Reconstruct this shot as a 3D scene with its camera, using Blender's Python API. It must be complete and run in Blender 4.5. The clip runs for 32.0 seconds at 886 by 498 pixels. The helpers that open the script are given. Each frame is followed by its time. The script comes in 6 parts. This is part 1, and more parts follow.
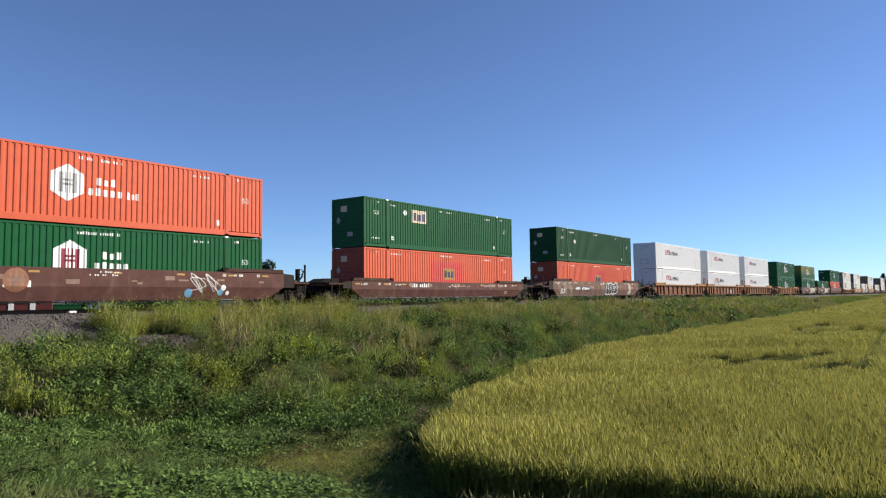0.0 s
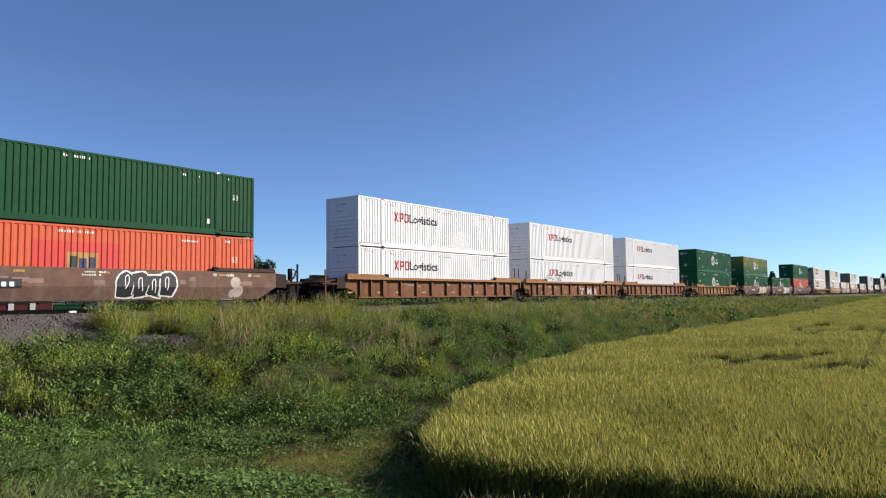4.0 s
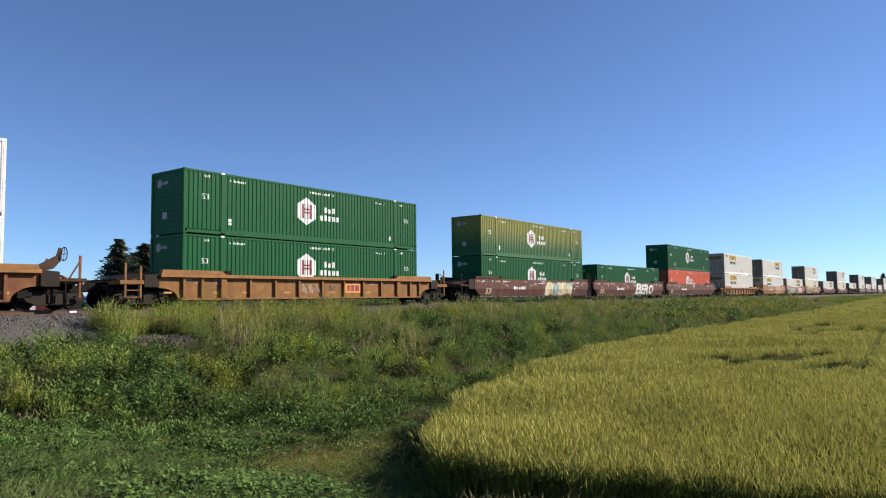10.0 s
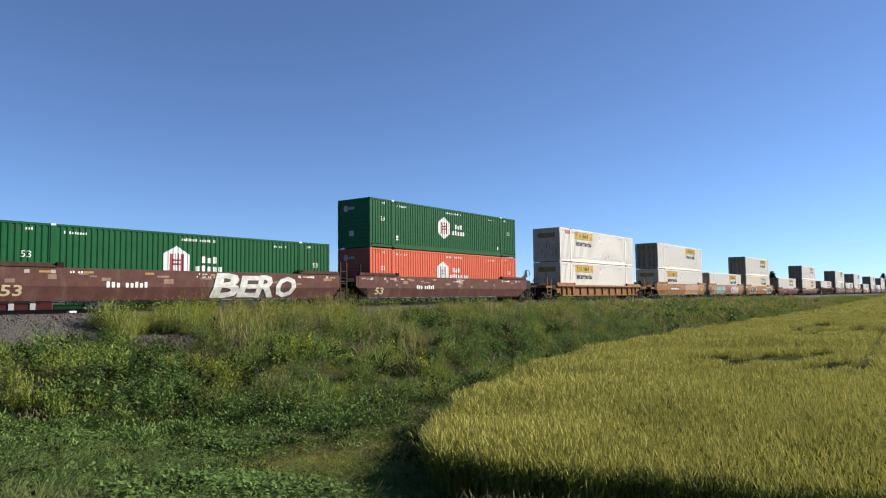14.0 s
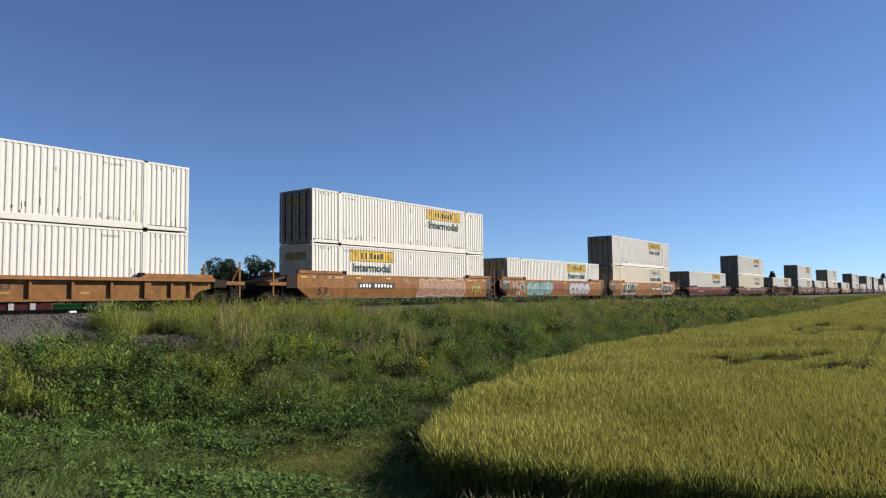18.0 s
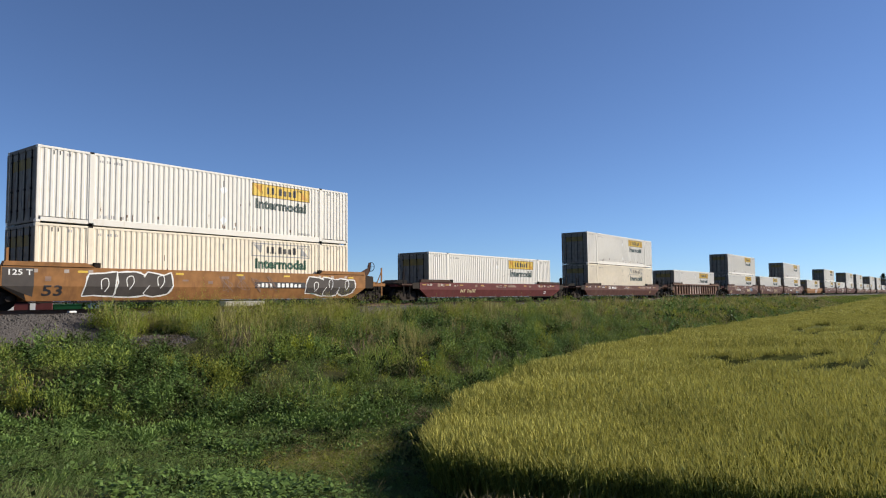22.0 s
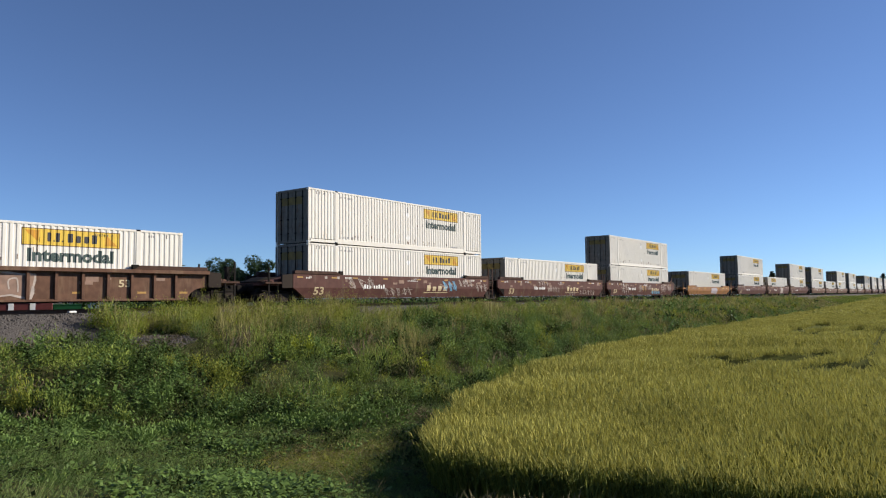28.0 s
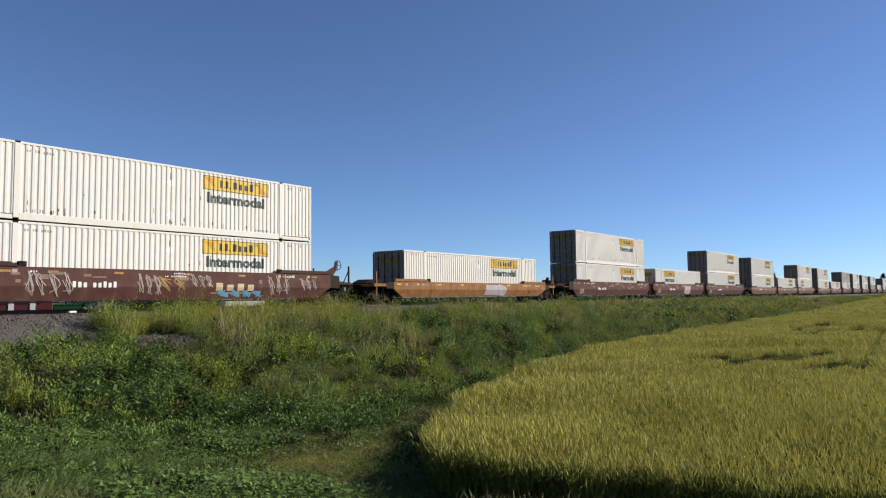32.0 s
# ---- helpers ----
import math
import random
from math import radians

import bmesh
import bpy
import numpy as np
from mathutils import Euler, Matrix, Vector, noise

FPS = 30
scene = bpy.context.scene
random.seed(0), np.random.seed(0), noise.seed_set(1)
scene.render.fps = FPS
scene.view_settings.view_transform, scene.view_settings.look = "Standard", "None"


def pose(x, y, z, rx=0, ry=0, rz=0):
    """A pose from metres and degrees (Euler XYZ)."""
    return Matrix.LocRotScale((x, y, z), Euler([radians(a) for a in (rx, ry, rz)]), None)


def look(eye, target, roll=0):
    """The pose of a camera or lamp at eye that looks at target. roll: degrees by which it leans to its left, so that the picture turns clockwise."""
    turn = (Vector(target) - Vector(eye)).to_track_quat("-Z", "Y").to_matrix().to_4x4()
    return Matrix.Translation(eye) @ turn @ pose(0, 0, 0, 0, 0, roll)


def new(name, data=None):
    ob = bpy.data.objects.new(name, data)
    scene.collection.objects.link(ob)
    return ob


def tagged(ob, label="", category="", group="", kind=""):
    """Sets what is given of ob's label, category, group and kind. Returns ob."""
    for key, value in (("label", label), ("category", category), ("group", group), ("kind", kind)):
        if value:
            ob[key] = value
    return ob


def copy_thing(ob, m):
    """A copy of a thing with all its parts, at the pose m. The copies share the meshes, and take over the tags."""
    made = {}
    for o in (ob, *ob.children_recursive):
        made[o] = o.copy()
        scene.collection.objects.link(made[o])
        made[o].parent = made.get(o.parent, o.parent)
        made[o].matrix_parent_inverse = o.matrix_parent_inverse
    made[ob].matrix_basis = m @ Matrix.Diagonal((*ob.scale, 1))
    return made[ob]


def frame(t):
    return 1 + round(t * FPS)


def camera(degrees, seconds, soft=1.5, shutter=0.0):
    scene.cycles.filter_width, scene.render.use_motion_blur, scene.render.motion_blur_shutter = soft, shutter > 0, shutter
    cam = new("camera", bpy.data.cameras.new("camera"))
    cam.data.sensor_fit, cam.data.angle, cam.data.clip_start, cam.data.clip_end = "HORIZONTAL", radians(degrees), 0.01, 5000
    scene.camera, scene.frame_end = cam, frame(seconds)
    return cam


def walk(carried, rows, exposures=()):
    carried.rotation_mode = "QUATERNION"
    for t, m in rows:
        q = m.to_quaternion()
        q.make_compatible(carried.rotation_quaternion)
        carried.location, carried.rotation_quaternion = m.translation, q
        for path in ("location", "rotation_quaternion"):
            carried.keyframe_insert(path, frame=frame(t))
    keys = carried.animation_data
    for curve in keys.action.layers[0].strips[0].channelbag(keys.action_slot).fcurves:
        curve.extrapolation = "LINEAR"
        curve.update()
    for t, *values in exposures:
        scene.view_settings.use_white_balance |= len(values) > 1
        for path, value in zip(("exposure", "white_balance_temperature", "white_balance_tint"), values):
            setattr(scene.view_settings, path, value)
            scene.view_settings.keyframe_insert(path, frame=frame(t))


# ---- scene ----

EYE = (0.0, 0.0, 0.30)
AIM, TILT, LEAN = radians(53.18), radians(3.995), -0.655
cam = camera(65.03, 32.0, soft=1.15)
aim_at = (EYE[0] + 100 * math.sin(AIM) * math.cos(TILT), EYE[1] + 100 * math.cos(AIM) * math.cos(TILT), EYE[2] + 100 * math.sin(TILT))
STAND = look(EYE, aim_at, LEAN)
walk(cam, [(0.0, STAND), (32.0, STAND)], exposures=[(0.0, 0.66), (3.6, 0.66), (5.4, 0.36), (8.6, 0.36), (10.0, 0.66), (10.8, 0.75), (12.3, 0.75), (13.2, 0.67), (14.5, 0.66), (16.5, 0.38), (32.0, 0.38)])

# ---- light ----
SUN_AZ, SUN_EL = radians(131.5), radians(28.0)
world = bpy.data.worlds.new("sky")
scene.world = world
world.use_nodes = True
wn = world.node_tree
sky = wn.nodes.new("ShaderNodeTexSky")
sky.sky_type, sky.sun_disc = "NISHITA", False
sky.sun_elevation, sky.sun_rotation = SUN_EL, SUN_AZ
sky.altitude = 1500
sky.air_density, sky.dust_density, sky.ozone_density = 0.85, 0.12, 9.5
deep = wn.nodes.new("ShaderNodeHueSaturation")
deep.inputs["Hue"].default_value, deep.inputs["Saturation"].default_value = 0.4995, 0.905
wn.links.new(sky.outputs[0], deep.inputs["Color"])
wn.links.new(deep.outputs[0], wn.nodes["Background"].inputs[0])
wn.nodes["Background"].inputs[1].default_value = 0.096
sun = new("sun", bpy.data.lights.new("sun", "SUN"))
sun.data.energy, sun.data.angle, sun.data.color = 5.0, radians(0.5), (1.0, 0.90, 0.76)
toward = Vector((math.sin(SUN_AZ) * math.cos(SUN_EL), math.cos(SUN_AZ) * math.cos(SUN_EL), math.sin(SUN_EL)))
sun.matrix_world = look(toward * 300, (0, 0, 0))


# ---- materials ----
def material(name, color, rough=0.6, metal=0.0, vary=0.12, scale=3.0, grain=60.0, bump=0.02, dirt=None, dirt_amount=0.0, per_object=0.0, per_island=0.0, stretch=(1, 1, 1), streak=False, spec=0.5, tint2=None, thin=0.0, fade=None):
    """A paint, soil or plant surface: two scales of noise, optional dirt, grain relief."""
    m = bpy.data.materials.new(name)
    m.use_nodes = True
    nt = m.node_tree
    N, L = nt.nodes, nt.links
    bsdf = N["Principled BSDF"]
    bsdf.inputs["Metallic"].default_value = metal
    bsdf.inputs["Specular IOR Level"].default_value = spec
    co = N.new("ShaderNodeTexCoord")
    mp = N.new("ShaderNodeMapping")
    mp.inputs["Scale"].default_value = stretch
    L.new(co.outputs["Object"], mp.inputs[0])
    big = N.new("ShaderNodeTexNoise")
    big.inputs["Scale"].default_value, big.inputs["Detail"].default_value = scale, 5.0
    L.new(mp.outputs[0], big.inputs[0])
    fine = N.new("ShaderNodeTexNoise")
    fine.inputs["Scale"].default_value, fine.inputs["Detail"].default_value = grain, 3.0
    L.new(mp.outputs[0], fine.inputs[0])
    dark = tuple(c * (1 - vary) for c in color)
    light = tuple(min(1, c * (1 + vary)) for c in (tint2 or color))
    mix = N.new("ShaderNodeMix")
    mix.data_type = "RGBA"
    mix.inputs["A"].default_value, mix.inputs["B"].default_value = (*dark, 1), (*light, 1)
    ramp = N.new("ShaderNodeMapRange")
    ramp.inputs["From Min"].default_value, ramp.inputs["From Max"].default_value = 0.3, 0.7
    L.new(big.outputs[0], ramp.inputs[0])
    fac = ramp.outputs[0]
    if per_island or per_object:
        src = N.new("ShaderNodeNewGeometry").outputs["Random Per Island"] if per_island else N.new("ShaderNodeObjectInfo").outputs["Random"]
        am = per_island or per_object
        blend = N.new("ShaderNodeMix")
        blend.data_type = "FLOAT"
        blend.inputs["Factor"].default_value = am
        L.new(fac, blend.inputs["A"])
        L.new(src, blend.inputs["B"])
        fac = blend.outputs[0]
    L.new(fac, mix.inputs["Factor"])
    out = mix.outputs["Result"]
    if fade:
        # sun-bleached towards the top, the older coat showing lower down
        sep = N.new("ShaderNodeSeparateXYZ")
        L.new(co.outputs["Object"], sep.inputs[0])
        rough_edge = N.new("ShaderNodeMath")
        rough_edge.operation = "ADD"
        L.new(sep.outputs[2], rough_edge.inputs[0])
        L.new(big.outputs[0], rough_edge.inputs[1])
        fr = N.new("ShaderNodeMapRange")
        fr.inputs["From Min"].default_value, fr.inputs["From Max"].default_value = fade[1] + 0.5, fade[2] + 0.5
        L.new(rough_edge.outputs[0], fr.inputs[0])
        fm = N.new("ShaderNodeMix")
        fm.data_type = "RGBA"
        fm.inputs["B"].default_value = (*fade[0], 1)
        L.new(out, fm.inputs["A"])
        L.new(fr.outputs[0], fm.inputs["Factor"])
        out = fm.outputs["Result"]
    if dirt:
        dn = N.new("ShaderNodeTexNoise")
        dn.inputs["Scale"].default_value, dn.inputs["Detail"].default_value, dn.inputs["Roughness"].default_value = 1.7, 8.0, 0.65
        dm = N.new("ShaderNodeMapping")
        dm.inputs["Scale"].default_value = (1.0, 1.0, 0.22) if streak else (1, 1, 1)
        L.new(co.outputs["Object"], dm.inputs[0])
        L.new(dm.outputs[0], dn.inputs[0])
        dr = N.new("ShaderNodeMapRange")
        dr.inputs["From Min"].default_value, dr.inputs["From Max"].default_value = 0.72 - 0.35 * dirt_amount, 0.86 - 0.2 * dirt_amount
        L.new(dn.outputs[0], dr.inputs[0])
        d2 = N.new("ShaderNodeMix")
        d2.data_type = "RGBA"
        d2.inputs["B"].default_value = (*dirt, 1)
        L.new(out, d2.inputs["A"])
        L.new(dr.outputs[0], d2.inputs["Factor"])
        out = d2.outputs["Result"]
    L.new(out, bsdf.inputs["Base Color"])
    if thin:
        tr = N.new("ShaderNodeBsdfTranslucent")
        L.new(out, tr.inputs["Color"])
        ms = N.new("ShaderNodeMixShader")
        ms.inputs[0].default_value = thin
        L.new(bsdf.outputs[0], ms.inputs[1])
        L.new(tr.outputs[0], ms.inputs[2])
        L.new(ms.outputs[0], N["Material Output"].inputs["Surface"])
    rr = N.new("ShaderNodeMapRange")
    rr.inputs["To Min"].default_value, rr.inputs["To Max"].default_value = max(0.05, rough - 0.12), min(1, rough + 0.12)
    L.new(fine.outputs[0], rr.inputs[0])
    L.new(rr.outputs[0], bsdf.inputs["Roughness"])
    if bump:
        bp = N.new("ShaderNodeBump")
        bp.inputs["Distance"].default_value, bp.inputs["Strength"].default_value = bump, 0.5
        L.new(fine.outputs[0], bp.inputs["Height"])
        L.new(bp.outputs[0], bsdf.inputs["Normal"])
    return m


RUST = (0.10, 0.045, 0.025)
GRIME = (0.12, 0.105, 0.09)
PAINT = {
    "orange": material("orange_paint", (0.52, 0.088, 0.035), 0.55, spec=0.3, dirt=GRIME, dirt_amount=0.12, bump=0.002, vary=0.08, streak=True),
    "green": material("green_paint", (0.004, 0.076, 0.024), 0.55, spec=0.14, dirt=GRIME, dirt_amount=0.1, bump=0.002, vary=0.12, streak=True),
    "dark_green": material("dark_green_paint", (0.006, 0.054, 0.020), 0.6, spec=0.14, dirt=GRIME, dirt_amount=0.1, bump=0.002, vary=0.12, streak=True),
    "olive": material("olive_paint", (0.155, 0.16, 0.02), 0.55, spec=0.3, fade=((0.012, 0.085, 0.02), 2.1, 0.7), dirt=GRIME, dirt_amount=0.1, bump=0.002, vary=0.12, streak=True),
    "white": material("white_paint", (0.689, 0.689, 0.689), 0.5, dirt=(0.363, 0.345, 0.319), dirt_amount=0.05, bump=0.002, vary=0.03, streak=True, spec=0.25),
    "worn_white": material("worn_white_paint", (0.675, 0.652, 0.598), 0.55, dirt=(0.48, 0.40, 0.30), dirt_amount=0.36, bump=0.002, vary=0.05, streak=True, per_object=0.4, spec=0.25),
    "cream": material("cream_paint", (0.707, 0.632, 0.502), 0.6, dirt=(0.335, 0.233, 0.14), dirt_amount=0.25, bump=0.002, vary=0.06, streak=True, spec=0.25),
    # End paints hold grime and, in their darker colour, the shade of the ends.
    "orange_end": material("grimy_shaded_orange_end_paint", (0.24, 0.052, 0.028), 0.6, spec=0.2, dirt=GRIME, dirt_amount=0.3, bump=0.002, vary=0.15, streak=True),
    "grimy": material("grimy_shaded_door_paint", (0.15, 0.135, 0.112), 0.7, dirt=(0.23, 0.205, 0.16), dirt_amount=0.3, bump=0.003, vary=0.25, streak=True, spec=0.25),
    "grimy_shaded_white": material("grimy_shaded_white_paint", (0.34, 0.30, 0.24), 0.7, dirt=(0.16, 0.13, 0.09), dirt_amount=0.5, bump=0.003, vary=0.15, streak=True, spec=0.2),
    "grey": material("grey_aged_paint", (0.4, 0.392, 0.36), 0.6, dirt=(0.176, 0.144, 0.104), dirt_amount=0.3, bump=0.002, vary=0.08, streak=True, spec=0.25),
}
CAR = {
    "brown": material("red_brown_car_paint", (0.0918, 0.0426, 0.0353), 0.6, dirt=(0.139, 0.0984, 0.0738), dirt_amount=0.45, bump=0.003, vary=0.18, streak=True, spec=0.12),
    "maroon": material("maroon_car_paint", (0.113, 0.033, 0.032), 0.6, dirt=(0.0984, 0.0574, 0.0492), dirt_amount=0.35, bump=0.003, vary=0.15, streak=True, spec=0.12),
    "tan": material("tan_orange_car_paint", (0.246, 0.119, 0.0451), 0.6, dirt=(0.123, 0.0615, 0.0328), dirt_amount=0.5, bump=0.003, vary=0.2, streak=True, spec=0.12),
    "rust": material("rusty_orange_car_paint", (0.160, 0.068, 0.034), 0.65, dirt=(0.075, 0.036, 0.0226), dirt_amount=0.62, bump=0.003, vary=0.25, streak=True, spec=0.12),
    "yellow": material("faded_yellow_car_paint", (0.213, 0.102, 0.0369), 0.6, dirt=(0.131, 0.0656, 0.0328), dirt_amount=0.6, bump=0.003, vary=0.2, streak=True, spec=0.12),
    "chord": material("worn_yellow_chord_paint", (0.262, 0.125, 0.0472), 0.6, dirt=(0.164, 0.0902, 0.0492), dirt_amount=0.6, bump=0.003, vary=0.2, spec=0.12),
    "dark": material("dark_rust_plate", (0.0574, 0.0312, 0.023), 0.7, dirt=(0.0984, 0.0574, 0.0369), dirt_amount=0.4, bump=0.003, vary=0.25, spec=0.12),
    "umber": material("dusty_umber_car_paint", (0.112, 0.060, 0.040), 0.65, dirt=(0.20, 0.135, 0.088), dirt_amount=0.6, bump=0.003, vary=0.25, streak=True, spec=0.12),
    "dull": material("dull_grey_brown_car_paint", (0.139, 0.082, 0.0615), 0.65, dirt=(0.18, 0.156, 0.131), dirt_amount=0.5, bump=0.003, vary=0.2, streak=True, spec=0.12),
}
TRUCK = material("grimy_truck_steel", (0.026, 0.019, 0.015), 0.8, dirt=(0.07, 0.042, 0.028), dirt_amount=0.3, bump=0.004, spec=0.18)
IRON = material("grimy_iron", (0.012, 0.010, 0.009), 0.85, dirt=(0.05, 0.026, 0.016), dirt_amount=0.35, bump=0.004, spec=0.15)
STEEL = material("worn_steel", (0.30, 0.28, 0.26), 0.35, metal=1.0, dirt=RUST, dirt_amount=0.3, bump=0.001)
RAIL_RUST = material("rusty_rail", (0.09, 0.05, 0.033), 0.7, metal=0.3, bump=0.002)
DECAL = {
    "white": material("white_lettering", (0.686, 0.686, 0.669), 0.5, bump=0, vary=0.05),
    "cool_white": material("grey_white_graffiti", (0.50, 0.50, 0.47), 0.55, bump=0, vary=0.3, scale=4.0),
    "faded_piece": material("faded_salmon_graffiti", (0.30, 0.165, 0.105), 0.6, bump=0, vary=0.3, scale=4.0),
    "lime_tag": material("lime_graffiti", (0.40, 0.42, 0.12), 0.55, bump=0, vary=0.2),
    "red": material("red_lettering", (0.44, 0.0088, 0.0264), 0.5, bump=0, vary=0.08),
    "black": material("black_lettering", (0.0176, 0.0176, 0.022), 0.5, bump=0, vary=0.1),
    "dark_red": material("dark_red_lettering", (0.194, 0.0132, 0.0264), 0.5, bump=0, vary=0.1),
    "yellow": material("yellow_sign_paint", (0.60, 0.40, 0.035), 0.5, bump=0, vary=0.06),
    "deep_green": material("deep_green_lettering", (0.0088, 0.066, 0.0352), 0.5, bump=0, vary=0.1),
    "beige": material("beige_panel_paint", (0.546, 0.44, 0.317), 0.55, bump=0, vary=0.06),
    "grey": material("grey_lettering", (0.29, 0.29, 0.29), 0.6, bump=0, vary=0.1),
    "cream": material("cream_graffiti", (0.546, 0.484, 0.317), 0.55, bump=0, vary=0.15),
    "mint": material("mint_graffiti", (0.19, 0.31, 0.30), 0.55, bump=0, vary=0.25),
    "pale_mint": material("pale_mint_graffiti", (0.264, 0.396, 0.352), 0.55, bump=0, vary=0.15),
    "blue": material("blue_graffiti", (0.106, 0.282, 0.44), 0.55, bump=0, vary=0.15),
    "faded_cream": material("faded_cream_lettering", (0.484, 0.396, 0.238), 0.6, bump=0, vary=0.15),
    "worn": material("worn_primer_patch", (0.211, 0.132, 0.0968), 0.7, bump=0, vary=0.25),
    "pale_chip": material("pale_chipped_stencil", (0.37, 0.317, 0.282), 0.7, bump=0, vary=0.25),
    "rusty_orange": material("faded_orange_emblem", (0.229, 0.088, 0.0396), 0.6, bump=0, vary=0.2),
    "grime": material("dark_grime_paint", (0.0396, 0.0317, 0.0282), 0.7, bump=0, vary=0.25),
    "salmon": material("salmon_graffiti", (0.44, 0.123, 0.088), 0.55, bump=0, vary=0.15),
    "lilac": material("lilac_graffiti", (0.37, 0.334, 0.37), 0.55, bump=0, vary=0.15),
    "orange": material("orange_sign_paint", (0.634, 0.22, 0.0176), 0.5, bump=0, vary=0.1),
    "fresh_red": material("fresh_red_paint", (0.528, 0.0396, 0.0264), 0.45, bump=0, vary=0.08),
    "navy": material("navy_lettering", (0.0176, 0.0264, 0.088), 0.5, bump=0, vary=0.1),
    "amber": material("amber_sign_paint", (0.484, 0.229, 0.0088), 0.5, bump=0, vary=0.1),
    "slate": material("slate_lettering", (0.0264, 0.0528, 0.0484), 0.5, bump=0, vary=0.1),
    "rusty": material("rusty_scuff", (0.141, 0.0792, 0.044), 0.8, bump=0, vary=0.3),
    "stain": material("brown_stain", (0.396, 0.308, 0.202), 0.7, bump=0, vary=0.2),
    "dull_gold": material("dull_gold_marking", (0.17, 0.12, 0.025), 0.7, bump=0, vary=0.25),
    "bright_white": material("bright_white_card", (0.774, 0.774, 0.766), 0.5, bump=0, vary=0.02),
    "faded_yellow": material("faded_yellow_marking", (0.34, 0.19, 0.04), 0.6, bump=0, vary=0.2),
}
GRAVEL = material("ballast_gravel", (0.0782, 0.0694, 0.0639), 0.95, vary=0.35, scale=9, grain=28, bump=0.06, dirt=(0.0884, 0.0816, 0.0612), dirt_amount=0.4)
STONE = material("ballast_stone", (0.085, 0.0768, 0.0714), 0.95, vary=0.5, per_island=0.8, bump=0.01)
SOIL = material("weedy_soil", (0.050, 0.052, 0.020), 0.95, vary=0.35, scale=0.6, grain=14, bump=0.06, dirt=(0.10, 0.080, 0.044), dirt_amount=0.3, spec=0.06)
CANOPY = material("wheat_undergrowth", (0.085, 0.092, 0.020), 0.9, vary=0.35, scale=1.2, grain=30, bump=0.08, spec=0.06)
WHEAT = material("ripening_wheat_ears", (0.240, 0.236, 0.046), 0.6, vary=0.24, scale=0.3, per_island=0.7, bump=0, tint2=(0.455, 0.425, 0.114), spec=0.1, thin=0.2)
STALK = material("green_wheat_stalks", (0.099, 0.144, 0.0277), 0.6, vary=0.3, scale=0.3, per_island=0.7, bump=0, tint2=(0.218, 0.232, 0.0495), spec=0.1, thin=0.15)
GRASS = material("bank_grass", (0.098, 0.140, 0.028), 0.6, vary=0.25, scale=0.4, per_island=0.5, bump=0, tint2=(0.245, 0.308, 0.066), spec=0.1, thin=0.25)
SEEDY = material("seeding_grass", (0.190, 0.180, 0.064), 0.7, vary=0.25, scale=0.4, per_island=0.6, bump=0, tint2=(0.340, 0.305, 0.120), spec=0.1, thin=0.22)
WEED = material("broadleaf_weed", (0.062, 0.110, 0.028), 0.55, vary=0.25, scale=0.5, per_island=0.5, bump=0, tint2=(0.152, 0.235, 0.060), spec=0.14, thin=0.22)
BRIGHT = material("bright_weed", (0.160, 0.205, 0.020), 0.5, vary=0.25, scale=0.5, per_island=0.6, bump=0, tint2=(0.320, 0.355, 0.036), spec=0.12, thin=0.25)
LIME = material("feathery_lime_grass", (0.150, 0.172, 0.026), 0.6, vary=0.25, scale=0.4, per_island=0.5, bump=0, tint2=(0.325, 0.345, 0.056), spec=0.1, thin=0.25)
BLUISH = material("blue_green_grass", (0.082, 0.118, 0.040), 0.6, vary=0.25, scale=0.4, per_island=0.5, bump=0, tint2=(0.200, 0.262, 0.086), spec=0.1, thin=0.2)
# dark leaf colour, also used to put the shade of gaps into the growth
DARKLEAF = material("dark_shaded_leaves", (0.028, 0.044, 0.013), 0.6, vary=0.3, scale=0.5, per_island=0.6, bump=0, tint2=(0.060, 0.080, 0.024), spec=0.06, thin=0.15)
DEAD = material("dead_grey_brown_stems", (0.105, 0.080, 0.052), 0.85, vary=0.3, scale=1, per_island=0.7, bump=0, tint2=(0.230, 0.180, 0.120), spec=0.08, thin=0.08)
STRAW = material("dry_straw", (0.239, 0.198, 0.0966), 0.8, vary=0.3, scale=1, per_island=0.6, bump=0, spec=0.1, thin=0.15)
NEEDLE = material("conifer_needles", (0.085, 0.105, 0.070), 0.7, vary=0.3, scale=0.5, per_island=0.6, bump=0, spec=0.12, thin=0.35, tint2=(0.140, 0.160, 0.105))
LEAF = material("tree_leaves", (0.028, 0.056, 0.0144), 0.6, vary=0.3, scale=0.5, per_island=0.6, bump=0, spec=0.3, thin=0.25)
BARK = material("tree_bark", (0.07, 0.05, 0.035), 0.9, scale=6, bump=0.02)
TIE = material("creosoted_wood", (0.06, 0.045, 0.035), 0.9, vary=0.3, scale=4, per_object=0.5, bump=0.01)
CONCRETE = material("weathered_concrete", (0.38, 0.37, 0.34), 0.9, vary=0.15, bump=0.006)
PLASTER = material("white_house_wall", (0.72, 0.72, 0.70), 0.8, vary=0.06, bump=0.003)
ROOFING = material("pale_metal_roof", (0.62, 0.65, 0.70), 0.45, vary=0.06, bump=0.002)
GLASS = material("dark_window_glass", (0.02, 0.025, 0.03), 0.1, vary=0.1, bump=0)


